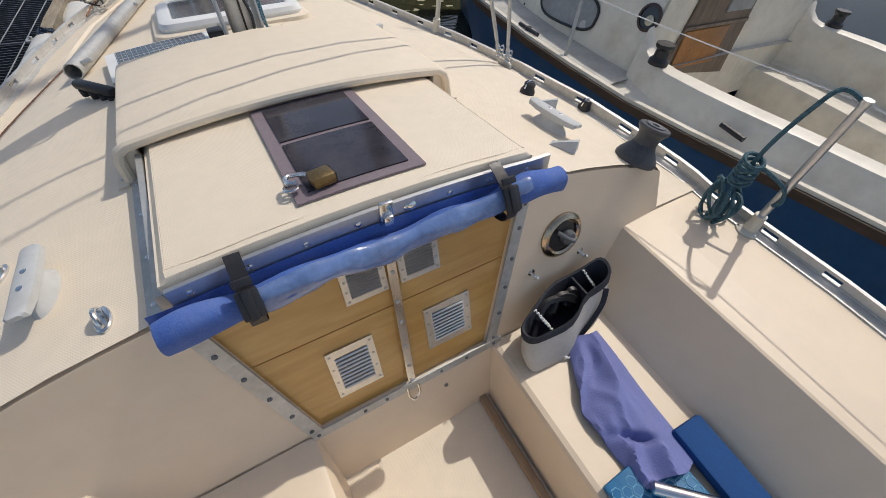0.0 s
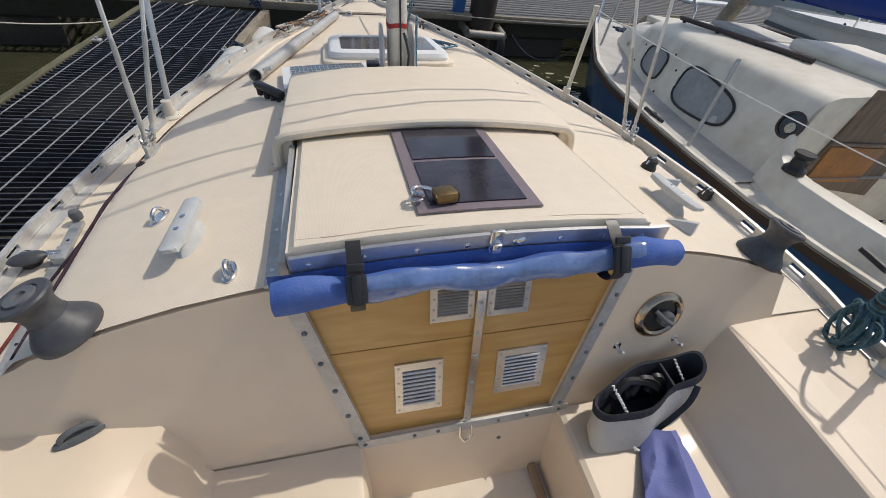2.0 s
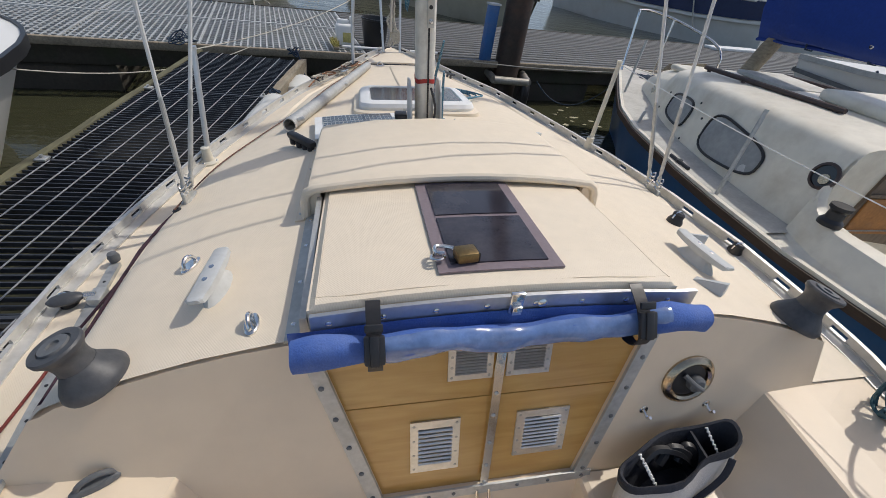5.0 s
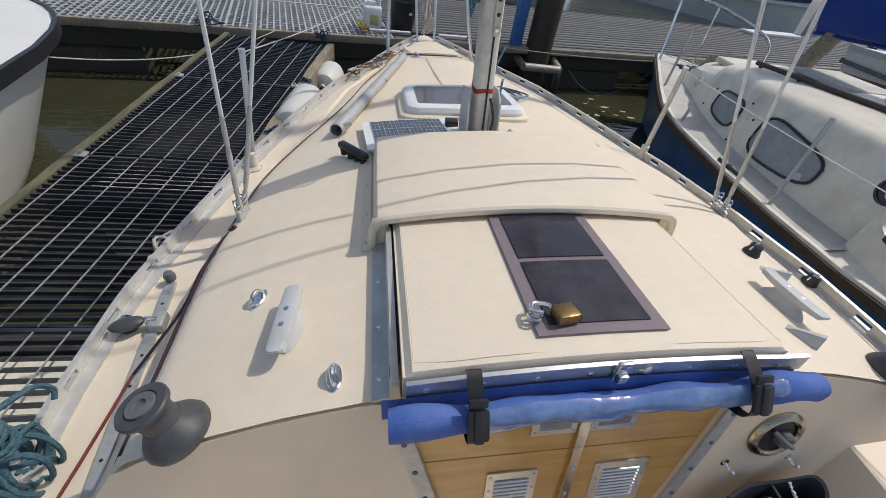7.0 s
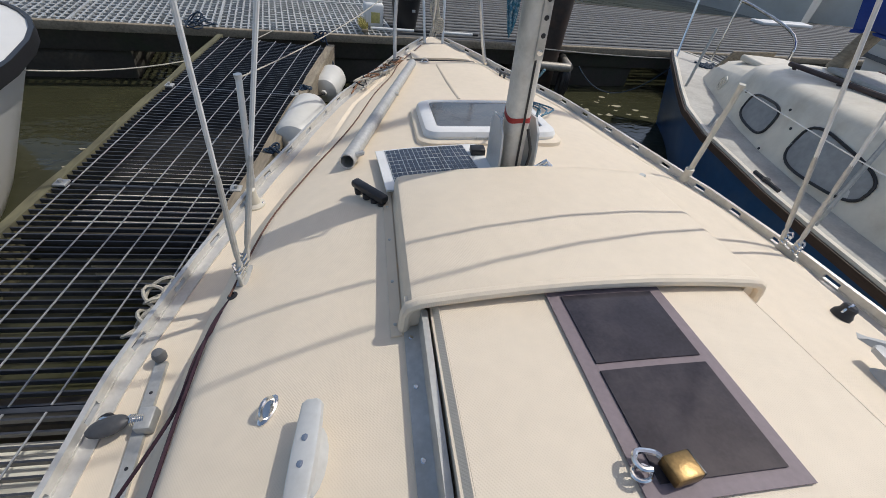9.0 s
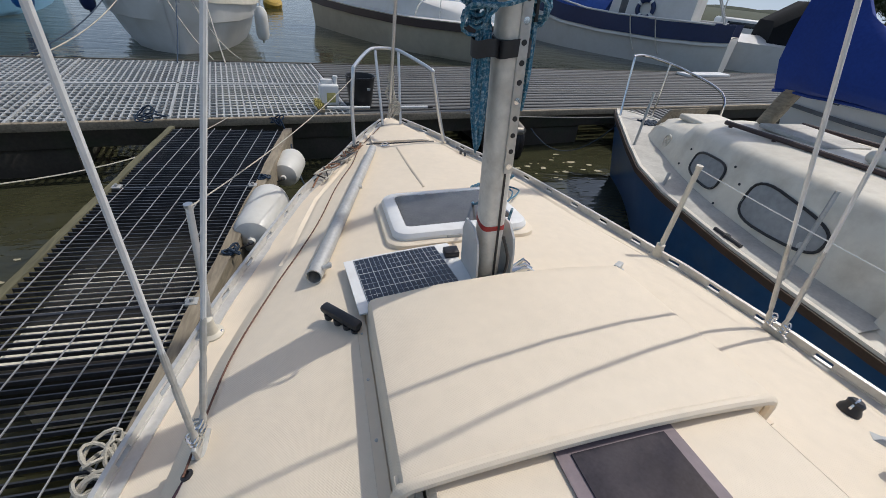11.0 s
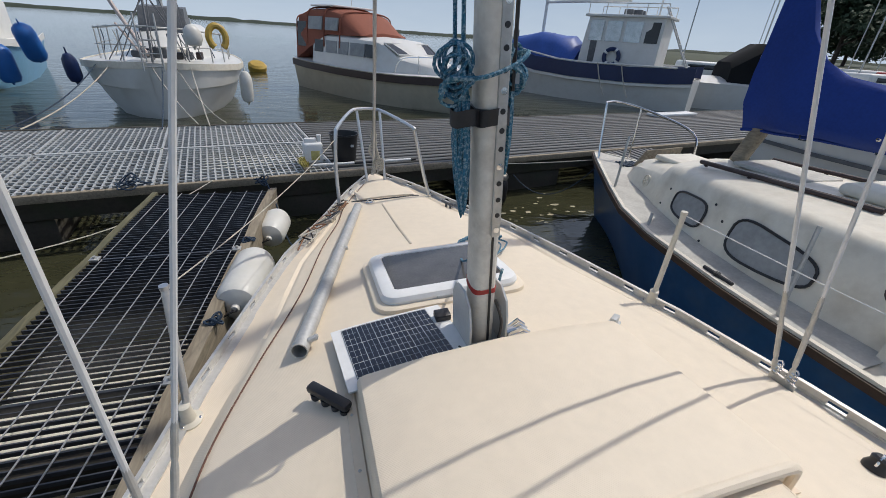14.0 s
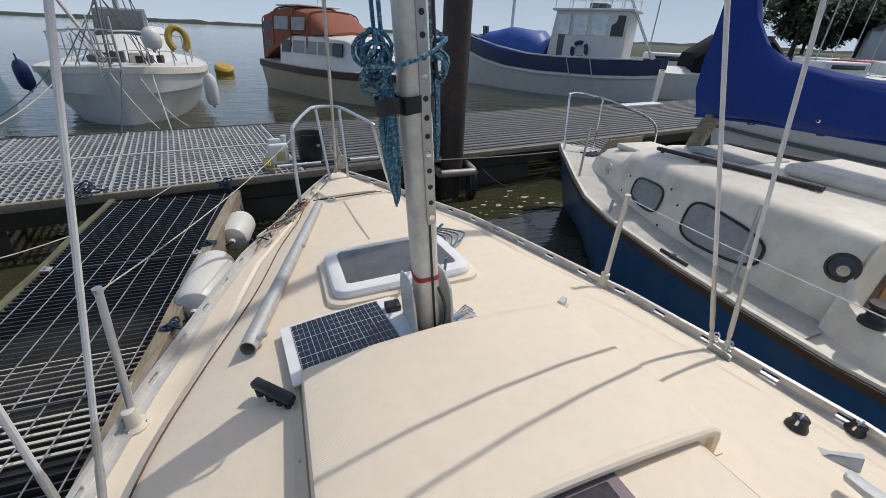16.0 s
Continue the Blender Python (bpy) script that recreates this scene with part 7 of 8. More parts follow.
box(bm, (0.02, 2.2, 1.21), (0.42, 0.5, 0.03), 0.01, pose(0, 0, 0))
part("roof_panel", bm, GREYDECK, nb)
bm = BM()
box(bm, (0.0, 2.98, 1.06), (0.42, 0.40, 0.05), 0.02, seg=3)
part("fore_hatch", bm, OLDGEL, nb, "white fore hatch")
# aft bulkhead of the cabin with a worn door
bm = BM()
ring = nb_ring(0.94, 0.86, 1.20, 0.45)
loft(bm, [ring, [(x, y + 0.03, z) for x, y, z in ring]])
part("cabin_bulkhead", bm, OLDGEL, nb)
bm = BM()
loft(bm, [[(-0.58, 0.925, 0.74), (0.06, 0.925, 0.66), (0.02, 0.925, 1.26), (-0.50, 0.925, 1.26)], [(-0.58, 0.94, 0.74), (0.06, 0.94, 0.66), (0.02, 0.94, 1.26), (-0.50, 0.94, 1.26)]])
nbdoor = part("door", bm, DOORWOOD, nb, "worn brown wooden companionway doors", smooth=False)
PEELED = mat("peeling_orange_varnish", (0.36, 0.16, 0.045), 0.6, vary=0.25, scale=9, fine=60, bump=0.2, dirt=(0.2, 0.16, 0.12), dirt_amt=0.95, dirt_scale=4)
bm = BM()
box(bm, (-0.33, 0.92, 0.865), (0.40, 0.012, 0.21), 0.004)
part("panel", bm, PEELED, nbdoor, "peeling orange varnished panel")
bm = BM()
box(bm, (-0.26, 0.918, 0.985), (0.58, 0.012, 0.02), 0.003)
part("rail", bm, DOORWOOD, nbdoor, "weathered grey door rail")
bm = BM()
box(bm, (-0.12, 0.92, 1.12), (0.24, 0.012, 0.15), 0.004)
part("glazed_panel", bm, MILKY, nbdoor)
# cockpit well: seats, sole, coamings
bm = BM()
for sg in (-1, 1):
    rows = []
    for y, zc in ((-1.9, 0.85), (-1.2, 0.87), (-0.5, 0.88), (0.0, 0.89), (0.3, 0.895), (0.5, 0.90), (0.7, 0.90), (0.82, 0.905), (0.88, 0.925), (0.92, 0.965), (0.94, 1.02)):
        w = float(np.interp(y, [s[0] for s in NS], [s[1] for s in NS]))
        g = 0.12 * max(0.0, (y - 0.55) / 0.39) ** 1.6
        pr = [(w - 0.02, 0.752), (w - 0.06 - g, 0.758), (w - 0.078 - g, 0.772), (w - 0.108 - g, zc - 0.03), (w - 0.12 - g, zc - 0.006), (w - 0.14 - g, zc), (w - 0.215 - g * 0.5, zc), (w - 0.235 - g * 0.5, zc - 0.008), (w - 0.25 - g * 0.5, zc - 0.04), (w - 0.28 - g * 0.4, 0.64), (w - 0.31 - g * 0.4, 0.615), (w - 0.55, 0.61), (w - 0.57, 0.58), (w - 0.58, 0.3)]
        rows.append([(sg * x, y, z) for x, z in pr])
    loft(bm, rows, closed=False)
part("cockpit_side", bm, OLDGEL, nb, "stained cream cockpit seats and coaming")
bm = BM()
box(bm, (0, -0.5, 0.3), (1.2, 2.9, 0.04))
part("cockpit_sole", bm, OLDGEL, nb)
bm = BM()
box(bm, (0, -1.96, 0.55), (1.2, 0.1, 0.5), 0.02)
part("transom", bm, OLDGEL, nb)
def nb_winch(x, y, z):
    bm = BM()
    lathe(bm, [(0.05, 0), (0.05, 0.02), (0.036, 0.035), (0.034, 0.07), (0.046, 0.085), (0.046, 0.1), (0.0, 0.102)], 20, Matrix.Translation((x, y, z)))
    part("winch", bm, BLACK, nb, "black sheet winch")
nb_winch(-0.89, 0.78, 0.902)
nb_winch(0.89, 0.78, 0.902)
bm = BM()
tube(bm, [(-0.98, 0.30, 0.84), (-0.985, 0.18, 0.83)], 0.014, 8)
part("jam_cleat", bm, BLACK, nb)
bm = BM()
tube(bm, [(-1.02, 1.75, 0.79), (-1.03, 1.55, 0.79)], 0.012, 8)
tube(bm, [(-1.02, 1.66, 0.77), (-1.02, 1.66, 0.80)], 0.02, 8)
part("deck_cleat", bm, BLACK, nb, "black deck cleat")
# stanchions, wires and pulpit of the neighbour
for y, top in ((1.28, 0.48), (3.15, 0.48), (2.35, 0.1)):
    w = float(np.interp(y, [s[0] for s in NS], [s[1] for s in NS]))
    bm = BM()
    tube(bm, [(-w + 0.05, y, 0.76), (-w + 0.11, y + 0.05, 0.76 + top)], 0.011, 8)
    part("stanchion", bm, ALU_DULL, nb)
bm = BM()
tube(bm, curve_pts([(-0.16, 4.0, 0.8), (-0.13, 4.08, 1.1), (-0.12, 4.12, 1.36), (-0.08, 4.16, 1.39), (0.1, 4.16, 1.39), (0.3, 3.85, 1.33), (0.40, 3.4, 1.22), (0.42, 3.32, 1.0), (0.42, 3.3, 0.82)], 5), 0.012, 8)
tube(bm, [(0.22, 3.98, 1.36), (0.2, 3.95, 0.8)], 0.010, 8)
part("pulpit", bm, STEEL, nb, "steel tube pulpit")
bm = BM()
loft(bm, [[(0.0, 3.62, 0.84), (0.40, 3.5, 0.86), (0.42, 3.48, 1.06), (0.10, 3.6, 1.0)], [(0.0, 3.64, 0.84), (0.40, 3.52, 0.86), (0.42, 3.5, 1.06), (0.10, 3.62, 1.0)]])
part("anchor_plate", bm, GREYWOOD, nb, "weathered plough anchor plate")
bm = BM()
r = random.Random(21)
for k in range(8):
    tube(bm, curve_pts([(r.uniform(-0.1, 0.15), 3.75 + r.uniform(-0.1, 0.1), 0.825) for _ in range(5)], 4), 0.008, 5)
part("deck_line", bm, DARKROPE, nb, "tangled green and black line")
bm = BM()
tube(bm, [(0.05, 2.60, 1.17), (0.10, 2.52, 1.5)], 0.06, 12)
part("mast_foot", bm, GREYWOOD, nb, "weathered mast foot")
# navy sail cover wrapped round mast and boom
bm = BM()
COV = [(2.66, 1.42, 2.6), (2.60, 1.43, 2.55), (2.50, 1.44, 2.35), (2.40, 1.44, 2.1), (2.28, 1.45, 1.95), (2.1, 1.46, 1.86), (1.8, 1.47, 1.80), (1.4, 1.48, 1.76), (0.6, 1.48, 1.70), (-0.6, 1.48, 1.64)]
rows = []
for y, z0, z1 in COV:
    h = z1 - z0
    wd = 0.10 + 0.02 * math.sin(y * 9)
    ring = []
    for k in range(18):
        a = 2 * math.pi * k / 18
        ring.append((0.05 + wd * math.cos(a) * (1.0 - 0.35 * math.sin(a)) + 0.01 * math.sin(5 * a + y * 11), y + 0.012 * math.sin(4 * a), (z0 + z1) / 2 + h / 2 * math.sin(a) + 0.012 * math.sin(7 * a + y * 6)))
    rows.append(ring)
loft(bm, rows)
cover = thing("sail_cover", "navy blue canvas sail cover laced round mast and boom", "sail cover", pose(NBX, 0, 0))
part("canvas", bm, NAVY, cover)
bm = BM()
tube(bm, [(0.05 - 0.012 * math.sin(y * 5), y, z0 - 0.006) for y, z0, z1 in COV], 0.012, 6)
part("hem", bm, NAVY, cover, "doubled canvas hem")
for y in (2.2, 1.75, 1.3, 0.85, 0.4):
    z0 = float(np.interp(y, [c[0] for c in reversed(COV)], [c[1] for c in reversed(COV)]))
    bm = BM()
    tube(bm, [(0.0, y, z0 + 0.05), (0.03, y + 0.01, z0 - 0.02), (0.08, y, z0 - 0.025), (0.12, y, z0 + 0.05)], 0.006, 5)
    part("lacing", bm, DARKROPE, cover, "dark lacing cord")
    bm = BM()
    lathe(bm, [(0.014, 0.0), (0.014, 0.003), (0.006, 0.004), (0.005, 0.0)], 12, Matrix.Translation((-0.035, y, z0 + 0.07)) @ Matrix.Rotation(radians(-100), 4, "Y"))
    part("eyelet", bm, STEEL, cover)
bm = BM()
tube(bm, [(0.06, 2.56, 2.3), (0.05, 2.52, 7.5)], 0.05, 12)
solo("neighbour_mast", bm, MASTM, "weathered mast rising from the navy cover", "mast", pose(NBX, 0, 0))

# white yacht beyond it
wy2 = thing("white_yacht", "white yacht with a dark stripe on the next berth", "sailing yacht", pose(7.1, 0.61, 0, 0, 0, 30))
WS = fine([(-3.0, 0.75, 1.16), (-1.5, 1.0, 1.18), (0.0, 1.12, 1.22), (1.5, 1.08, 1.24), (2.6, 0.9, 1.22), (3.5, 0.5, 1.17), (4.2, 0.03, 1.15)], 4)
bm = BM()
hull(bm, WS, 0.1, 0.06)
part("hull", bm, WHITE_GEL, wy2, "white hull with faint grey stains")
bm = BM()
sheer_band(bm, [(y, w * 0.985, 1.0 + 0.02 * max(0, y)) for y, w, z in WS], -0.11, -0.065, 0.012)
part("stripe", bm, GREY_PL, wy2, "dark grey stripe")
bm = BM()
sheer_band(bm, WS, -0.035, 0.02, 0.012)
part("toe_rail", bm, ALU_DULL, wy2)
bm = BM()
deck_sheet(bm, WS)
part("deck", bm, WHITE_GEL, wy2)
bm = BM()
rows = []
for y, w, zt in ((-1.6, 0.72, 1.52), (0.2, 0.70, 1.52), (1.4, 0.58, 1.46), (2.1, 0.42, 1.36), (2.4, 0.3, 1.26)):
    rows.append([(-w, y, 1.2), (-w + 0.05, y, zt - 0.06), (-w + 0.13, y, zt), (0, y, zt + 0.04), (w - 0.13, y, zt), (w - 0.05, y, zt - 0.06), (w, y, 1.2)])
loft(bm, rows)
part("cabin", bm, WHITE_GEL, wy2)
for y in (3.3, 2.0, 0.6):
    w = float(np.interp(y, [q[0] for q in WS], [q[1] for q in WS]))
    for sg in (-1, 1):
        bm = BM()
        tube(bm, [(sg * (w - 0.06), y, 1.18), (sg * (w - 0.06), y, 1.72)], 0.011, 6)
        part("stanchion", bm, STEEL, wy2)
for sg in (-1, 1):
    bm = BM()
    tube(bm, [(sg * (w - 0.06), y, 1.7) for y, w, z in WS if -1.0 < y < 3.6], 0.004, 5)
    part("guard_wire", bm, WIRE, wy2)
bm = BM()
tube(bm, sag((-0.42, 3.4, 1.2), (-0.95, 2.35, 0.5), 0.1), 0.012, 6)
part("hanging_line", bm, DARKROPE, wy2, "dark blue line over the side")
# second finger pontoon between them
f2 = thing("second_finger_pontoon", "ribbed grey finger pontoon between two yachts", "pontoon", pose(4.0, 0, 0), kind="structure")
for k in range(9):
    bm = BM()
    x = -0.42 + 0.105 * k
    pr = [(-0.040, -0.03), (-0.036, -0.002), (-0.03, 0.003), (0.024, 0.003), (0.032, -0.004), (0.036, -0.03)]
    loft(bm, [[(x + a, yy, PZ - 0.01 + b) for a, b in pr] for yy in (-1.5, 2.0, 5.25)])
    part("decking_rib", bm, PLANKS, f2, smooth=False)
bm = BM()
box(bm, (0, 1.9, PZ - 0.18), (0.9, 6.6, 0.22), 0.01)
part("beam", bm, BEAM, f2)

# boat beyond the finger pontoon, only its white bow shows
lb = thing("white_dinghy_cruiser", "white boat with black rubbing strip beyond the finger", "motor boat", pose(-3.12, 0, 0))
LS = fine([(-2.5, 0.7, 0.85), (-0.5, 0.85, 0.85), (1.2, 0.88, 0.85), (1.9, 0.865, 0.86), (2.3, 0.82, 0.865), (2.6, 0.745, 0.87), (2.8, 0.665, 0.875), (2.96, 0.57, 0.88), (3.08, 0.465, 0.882), (3.17, 0.355, 0.885), (3.23, 0.24, 0.887), (3.265, 0.12, 0.889), (3.28, 0.02, 0.89)], 2)
bm = BM()
hull(bm, LS, 0.1, 0.15)
part("hull", bm, WHITE_GEL, lb)
bm = BM()
sheer_band(bm, LS, -0.05, 0.025, 0.03)
part("rubbing_strip", bm, BLACK, lb)
bm = BM()
deck_sheet(bm, LS, 0.05, -0.01)
part("deck", bm, WHITE_GEL, lb)
bm = BM()
tube(bm, curve_pts([(0.55, 0.5, 0.93), (0.55, 1.6, 0.935), (0.42, 2.4, 0.95), (0.2, 2.75, 0.955)], 5), 0.012, 8)
part("deck_moulding", bm, LIGHTGREY, lb)

# white twin-chined yacht lying bow-on behind the walkway
fb1 = thing("white_bow_on_yacht", "weathered white yacht moored bow-on with cluttered rails", "sailing yacht", pose(-3.15, 9.75, 0, 0, 0, 188))
A1 = fine([(-7.0, 0.95, 1.0), (-5.5, 1.4, 0.98), (-4.0, 1.55, 0.98), (-2.5, 1.55, 1.0), (-1.5, 1.42, 1.03), (-0.8, 1.18, 1.07), (-0.3, 0.75, 1.1), (0.0, 0.12, 1.13)], 3)
bm = BM()
rows = []
for y, w, z in A1:
    k = max(0, (y + 3) / 3)
    f = [(w, z, 0), (w * 0.985, z - 0.12, 0), (w * (0.96 - 0.06 * k), 0.66, 0.03), (w * (0.93 - 0.08 * k), 0.64, 0.04), (w * (0.86 - 0.14 * k), 0.3, 0.1), (w * (0.78 - 0.16 * k), 0.08, 0.14), (0.02, -0.3, 0.2)]
    rows.append([(-a, y - d * k, b) for a, b, d in f] + [(a, y - d * k, b) for a, b, d in reversed(f)])
loft(bm, rows)
part("hull", bm, WHITE_GEL, fb1, "white chined hull with waterline stains")
bm = BM()
sheer_band(bm, A1, -0.10, 0.02, 0.03)
part("rubbing_band", bm, OLDGEL, fb1)
bm = BM()
deck_sheet(bm, A1, 0.06)
part("deck", bm, WHITE_GEL, fb1)
bm = BM()
rows = []
for y, w, zt in ((-6.0, 0.85, 1.75), (-4.2, 0.9, 1.72), (-2.6, 0.72, 1.55), (-1.9, 0.55, 1.3), (-1.6, 0.45, 1.12)):
    rows.append([(-w, y, 1.0), (-w + 0.08, y, zt - 0.1), (-w + 0.2, y, zt), (0, y, zt + 0.06), (w - 0.2, y, zt), (w - 0.08, y, zt - 0.1), (w, y, 1.0)])
loft(bm, rows)
part("cabin", bm, WHITE_GEL, fb1)
for sg in (-1, 1):
    bm = BM()
    tube(bm, curve_pts([(sg * 0.08, -0.1, 1.72), (sg * 0.45, -0.5, 1.72), (sg * 0.95, -1.2, 1.66), (sg * 1.2, -2.2, 1.62), (sg * 1.3, -4.5, 1.6)], 5), 0.016, 6)
    part("rail", bm, ALU_DULL, fb1)
    bm = BM()
    tube(bm, curve_pts([(sg * 0.08, -0.1, 1.40), (sg * 0.45, -0.5, 1.40), (sg * 0.98, -1.2, 1.36), (sg * 1.24, -2.2, 1.32), (sg * 1.34, -4.5, 1.3)], 5), 0.010, 6)
    part("rail", bm, ALU_DULL, fb1)
    for y, x in ((-0.15, 0.12), (-0.6, 0.55), (-1.2, 0.95), (-1.9, 1.17), (-2.8, 1.27), (-3.8, 1.3)):
        bm = BM()
        tube(bm, [(sg * x, y, 1.05), (sg * x * 0.985, y, 1.66)], 0.014, 6)
        part("stanchion", bm, ALU_DULL, fb1)
for x in (-0.16, 0.16):
    bm = BM()
    tube(bm, [(x, 0.12, 1.0), (x, 0.0, 1.95)], 0.016, 6)
    part("ladder_side", bm, ALU_DULL, fb1)
for k in range(4):
    bm = BM()
    tube(bm, [(-0.16, 0.11 - 0.028 * k, 1.08 + 0.22 * k), (0.16, 0.11 - 0.028 * k, 1.08 + 0.22 * k)], 0.012, 6)
    part("ladder_rung", bm, ALU_DULL, fb1)
bm = BM()
r = random.Random(31)
for k in range(9):
    tube(bm, [(r.uniform(-0.8, 0.8), -0.5 + r.uniform(-0.4, 0.3), 1.15), (r.uniform(-0.5, 0.5), -1.5, 2.3 + r.uniform(0, 1.6))], 0.010, 5)
part("rigging_wire", bm, GREY_PL, fb1, "dark rigging wires and stays")
bm = BM()
tube(bm, [(0.05, -3.6, 1.6), (0.05, -3.7, 9.0)], 0.06, 10)
part("mast", bm, ALU_DULL, fb1)
bm = BM()
box(bm, (-0.1, -0.35, 1.3), (0.22, 0.2, 0.2), 0.03)
box(bm, (0.25, -0.6, 1.25), (0.3, 0.2, 0.12), 0.03)
part("windlass", bm, GREY_PL, fb1)
for k, (x0, z0, x1, y1) in enumerate(((-0.55, 1.08, -0.9, 1.55), (-0.1, 1.12, -0.35, 1.6), (0.1, 1.12, -0.75, 1.35), (0.75, 1.08, 1.1, 1.45), (1.0, 1.06, 1.25, 1.4), (-0.3, 1.1, -1.1, 1.3))):
    bm = BM()
    tube(bm, sag((x0, -0.15 - abs(x0) * 0.5, z0), (x1, y1 + 1.75, PZ + 0.02), 0.05 + 0.02 * k), 0.009, 6)
    part("bow_line", bm, (ROPE, DARKROPE, ROPE)[k % 3], fb1, "slack mooring line to the walkway")
bm = BM()
tube(bm, [(0.1, -0.25, 1.25), (0.7, -1.1, 2.3), (1.0, -1.6, 3.0)], 0.035, 8)
tube(bm, [(0.16, -0.3, 1.2), (0.6, -0.95, 1.75)], 0.02, 6)
part("lowered_spar", bm, mat("pinkish_white_spar", (0.5, 0.42, 0.38), 0.5, vary=0.1, bump=0.05), fb1, "pinkish white spar leaning over the bow")
r = random.Random(77)
for k in range(9):
    bm = BM()
    x = -0.95 + 0.24 * k
    y = -0.5 - 1.1 * abs(x)
    tube(bm, curve_pts([(x, y, 1.62), (x + r.uniform(-0.05, 0.05), y - 0.03, 1.4), (x + r.uniform(-0.1, 0.1), y - 0.06, 1.16)], 4), 0.009, 5)
    part("hanging_rope", bm, (DARKROPE, ROPE, DARKROPE)[k % 3], fb1)
for k in range(7):
    bm = BM()
    x, y, z = r.uniform(-0.7, 0.7), -0.75 - r.uniform(0, 0.9), 1.16
    box(bm, (x, y, z + 0.06), (r.uniform(0.1, 0.24), r.uniform(0.1, 0.22), r.uniform(0.08, 0.2)), 0.02, pose(0, 0, 0, 0, 0, r.uniform(-10, 10)))
    part("deck_gear", bm, (GREY_PL, BLACK, OLDGEL, BROWNBAND)[k % 4], fb1, "gear stowed on the foredeck")
bm = BM()
rows = [[(-0.5, y, z0), (-0.46, y, z1), (0.46, y, z1), (0.5, y, z0)] for y, z0, z1 in ((-4.0, 1.7, 2.15), (-3.0, 1.65, 2.1), (-2.75, 1.55, 1.72))]
loft(bm, rows)
part("spray_hood", bm, GREY_PL, fb1, "dark folded spray hood")
bm = BM()
tube(bm, [(0.02, -0.05, 1.1), (0.05, -3.6, 8.8)], 0.022, 6)
part("forestay", bm, GREY_PL, fb1)
def hang_fender(x, y, z, L, rad, material, label, tilt=0.0):
    bm = BM()
    lathe(bm, [(0.01, L / 2 + 0.12), (0.015, L / 2 + 0.02), (rad * 0.5, L / 2), (rad * 0.9, L / 2 - 0.08), (rad, L / 2 - 0.18), (rad, -L / 2 + 0.12), (rad * 0.8, -L / 2 + 0.03), (0.03, -L / 2), (0.02, -L / 2 - 0.05)], 18)
    solo("hanging_fender", bm, material, label, "fender", pose(x, y, z, tilt, 0, 0), group="fenders on far boats")
hang_fender(-1.72, 10.55, 0.66, 0.62, 0.13, FEND, "cream fender hanging from a rail")
hang_fender(-2.45, 9.9, 1.62, 0.36, 0.16, FEND, "round grey-white fender on the pulpit")
hang_fender(-4.62, 10.2, 0.95, 0.5, 0.12, NAVYPAINT, "navy fender on the port bow", 10)
ring = thing("horseshoe_lifebuoy", "yellow horseshoe lifebuoy tied on a rail", "lifebuoy", pose(-2.05, 10.0, 1.62, 80, 0, 20))
bm = BM()
tube(bm, [(0.15 * math.cos(a), 0.2 * math.sin(a), 0) for a in [radians(-60 + 300 * i / 18) for i in range(19)]], 0.06, 10)
part("ring", bm, YELLOW, ring)
bm = BM()
lathe(bm, [(0.03, 0.0), (0.3, 0.02), (0.36, 0.14), (0.36, 0.32), (0.28, 0.4), (0.03, 0.42)], 20)
solo("mooring_buoy", bm, YELLOW, "dirty yellow mooring buoy afloat", "buoy", pose(-2.35, 20.5, 0.05, 20, 8, 0))

# motor cruiser with a rust canopy
mc = thing("motor_cruiser", "cream motor cruiser with rust-coloured canvas canopy", "motor boat", pose(3.8, 10.35, 0, 0, 0, 210.5))
C1 = fine([(-7.2, 1.1, 0.98), (-6.2, 1.2, 0.94), (-4.5, 1.28, 0.92), (-3.0, 1.22, 0.92), (-2.0, 1.05, 0.94), (-1.0, 0.7, 0.98), (-0.4, 0.36, 1.0), (0.0, 0.04, 1.02)], 3)
bm = BM()
hull(bm, C1, 0.1, 0.12)
part("hull", bm, CREAMHULL, mc)
bm = BM()
sheer_band(bm, C1, -0.2, -0.02, 0.02)
part("band", bm, BROWNBAND, mc, "dark brown sheer band")
bm = BM()
deck_sheet(bm, C1, 0.05)
part("deck", bm, WHITE_GEL, mc)
bm = BM()
rows = []
for y, w, zt in ((-6.1, 1.05, 1.72), (-4.6, 1.06, 1.74), (-3.2, 1.0, 1.70), (-3.0, 0.98, 1.66), (-2.35, 0.85, 1.32), (-1.3, 0.55, 1.18), (-0.8, 0.4, 1.05)):
    rows.append([(-w, y, 0.94), (-w + 0.1, y, zt - 0.05), (-w + 0.2, y, zt), (0, y, zt + 0.06), (w - 0.2, y, zt), (w - 0.1, y, zt - 0.05), (w, y, 0.94)])
loft(bm, rows)
part("cabin", bm, WHITE_GEL, mc)
for sg in (-1, 1):
    for y0, y1 in ((-6.0, -5.55), (-5.4, -4.85), (-4.78, -4.3), (-4.2, -3.55), (-3.5, -3.15)):
        bm = BM()
        w = 1.03
        loft(bm, [[(sg * (w - 0.038), y0, 1.25), (sg * (w - 0.038), y1, 1.25), (sg * (w - 0.082), y1, 1.58), (sg * (w - 0.082), y0, 1.58)], [(sg * (w + 0.0), y0, 1.25), (sg * (w + 0.0), y1, 1.25), (sg * (w - 0.045), y1, 1.58), (sg * (w - 0.045), y0, 1.58)]])
        part("side_window", bm, DARKGLASS if y0 < -5.5 or y0 > -3.6 else MILKY, mc, "curtained side window" if -5.5 < y0 < -3.6 else "")
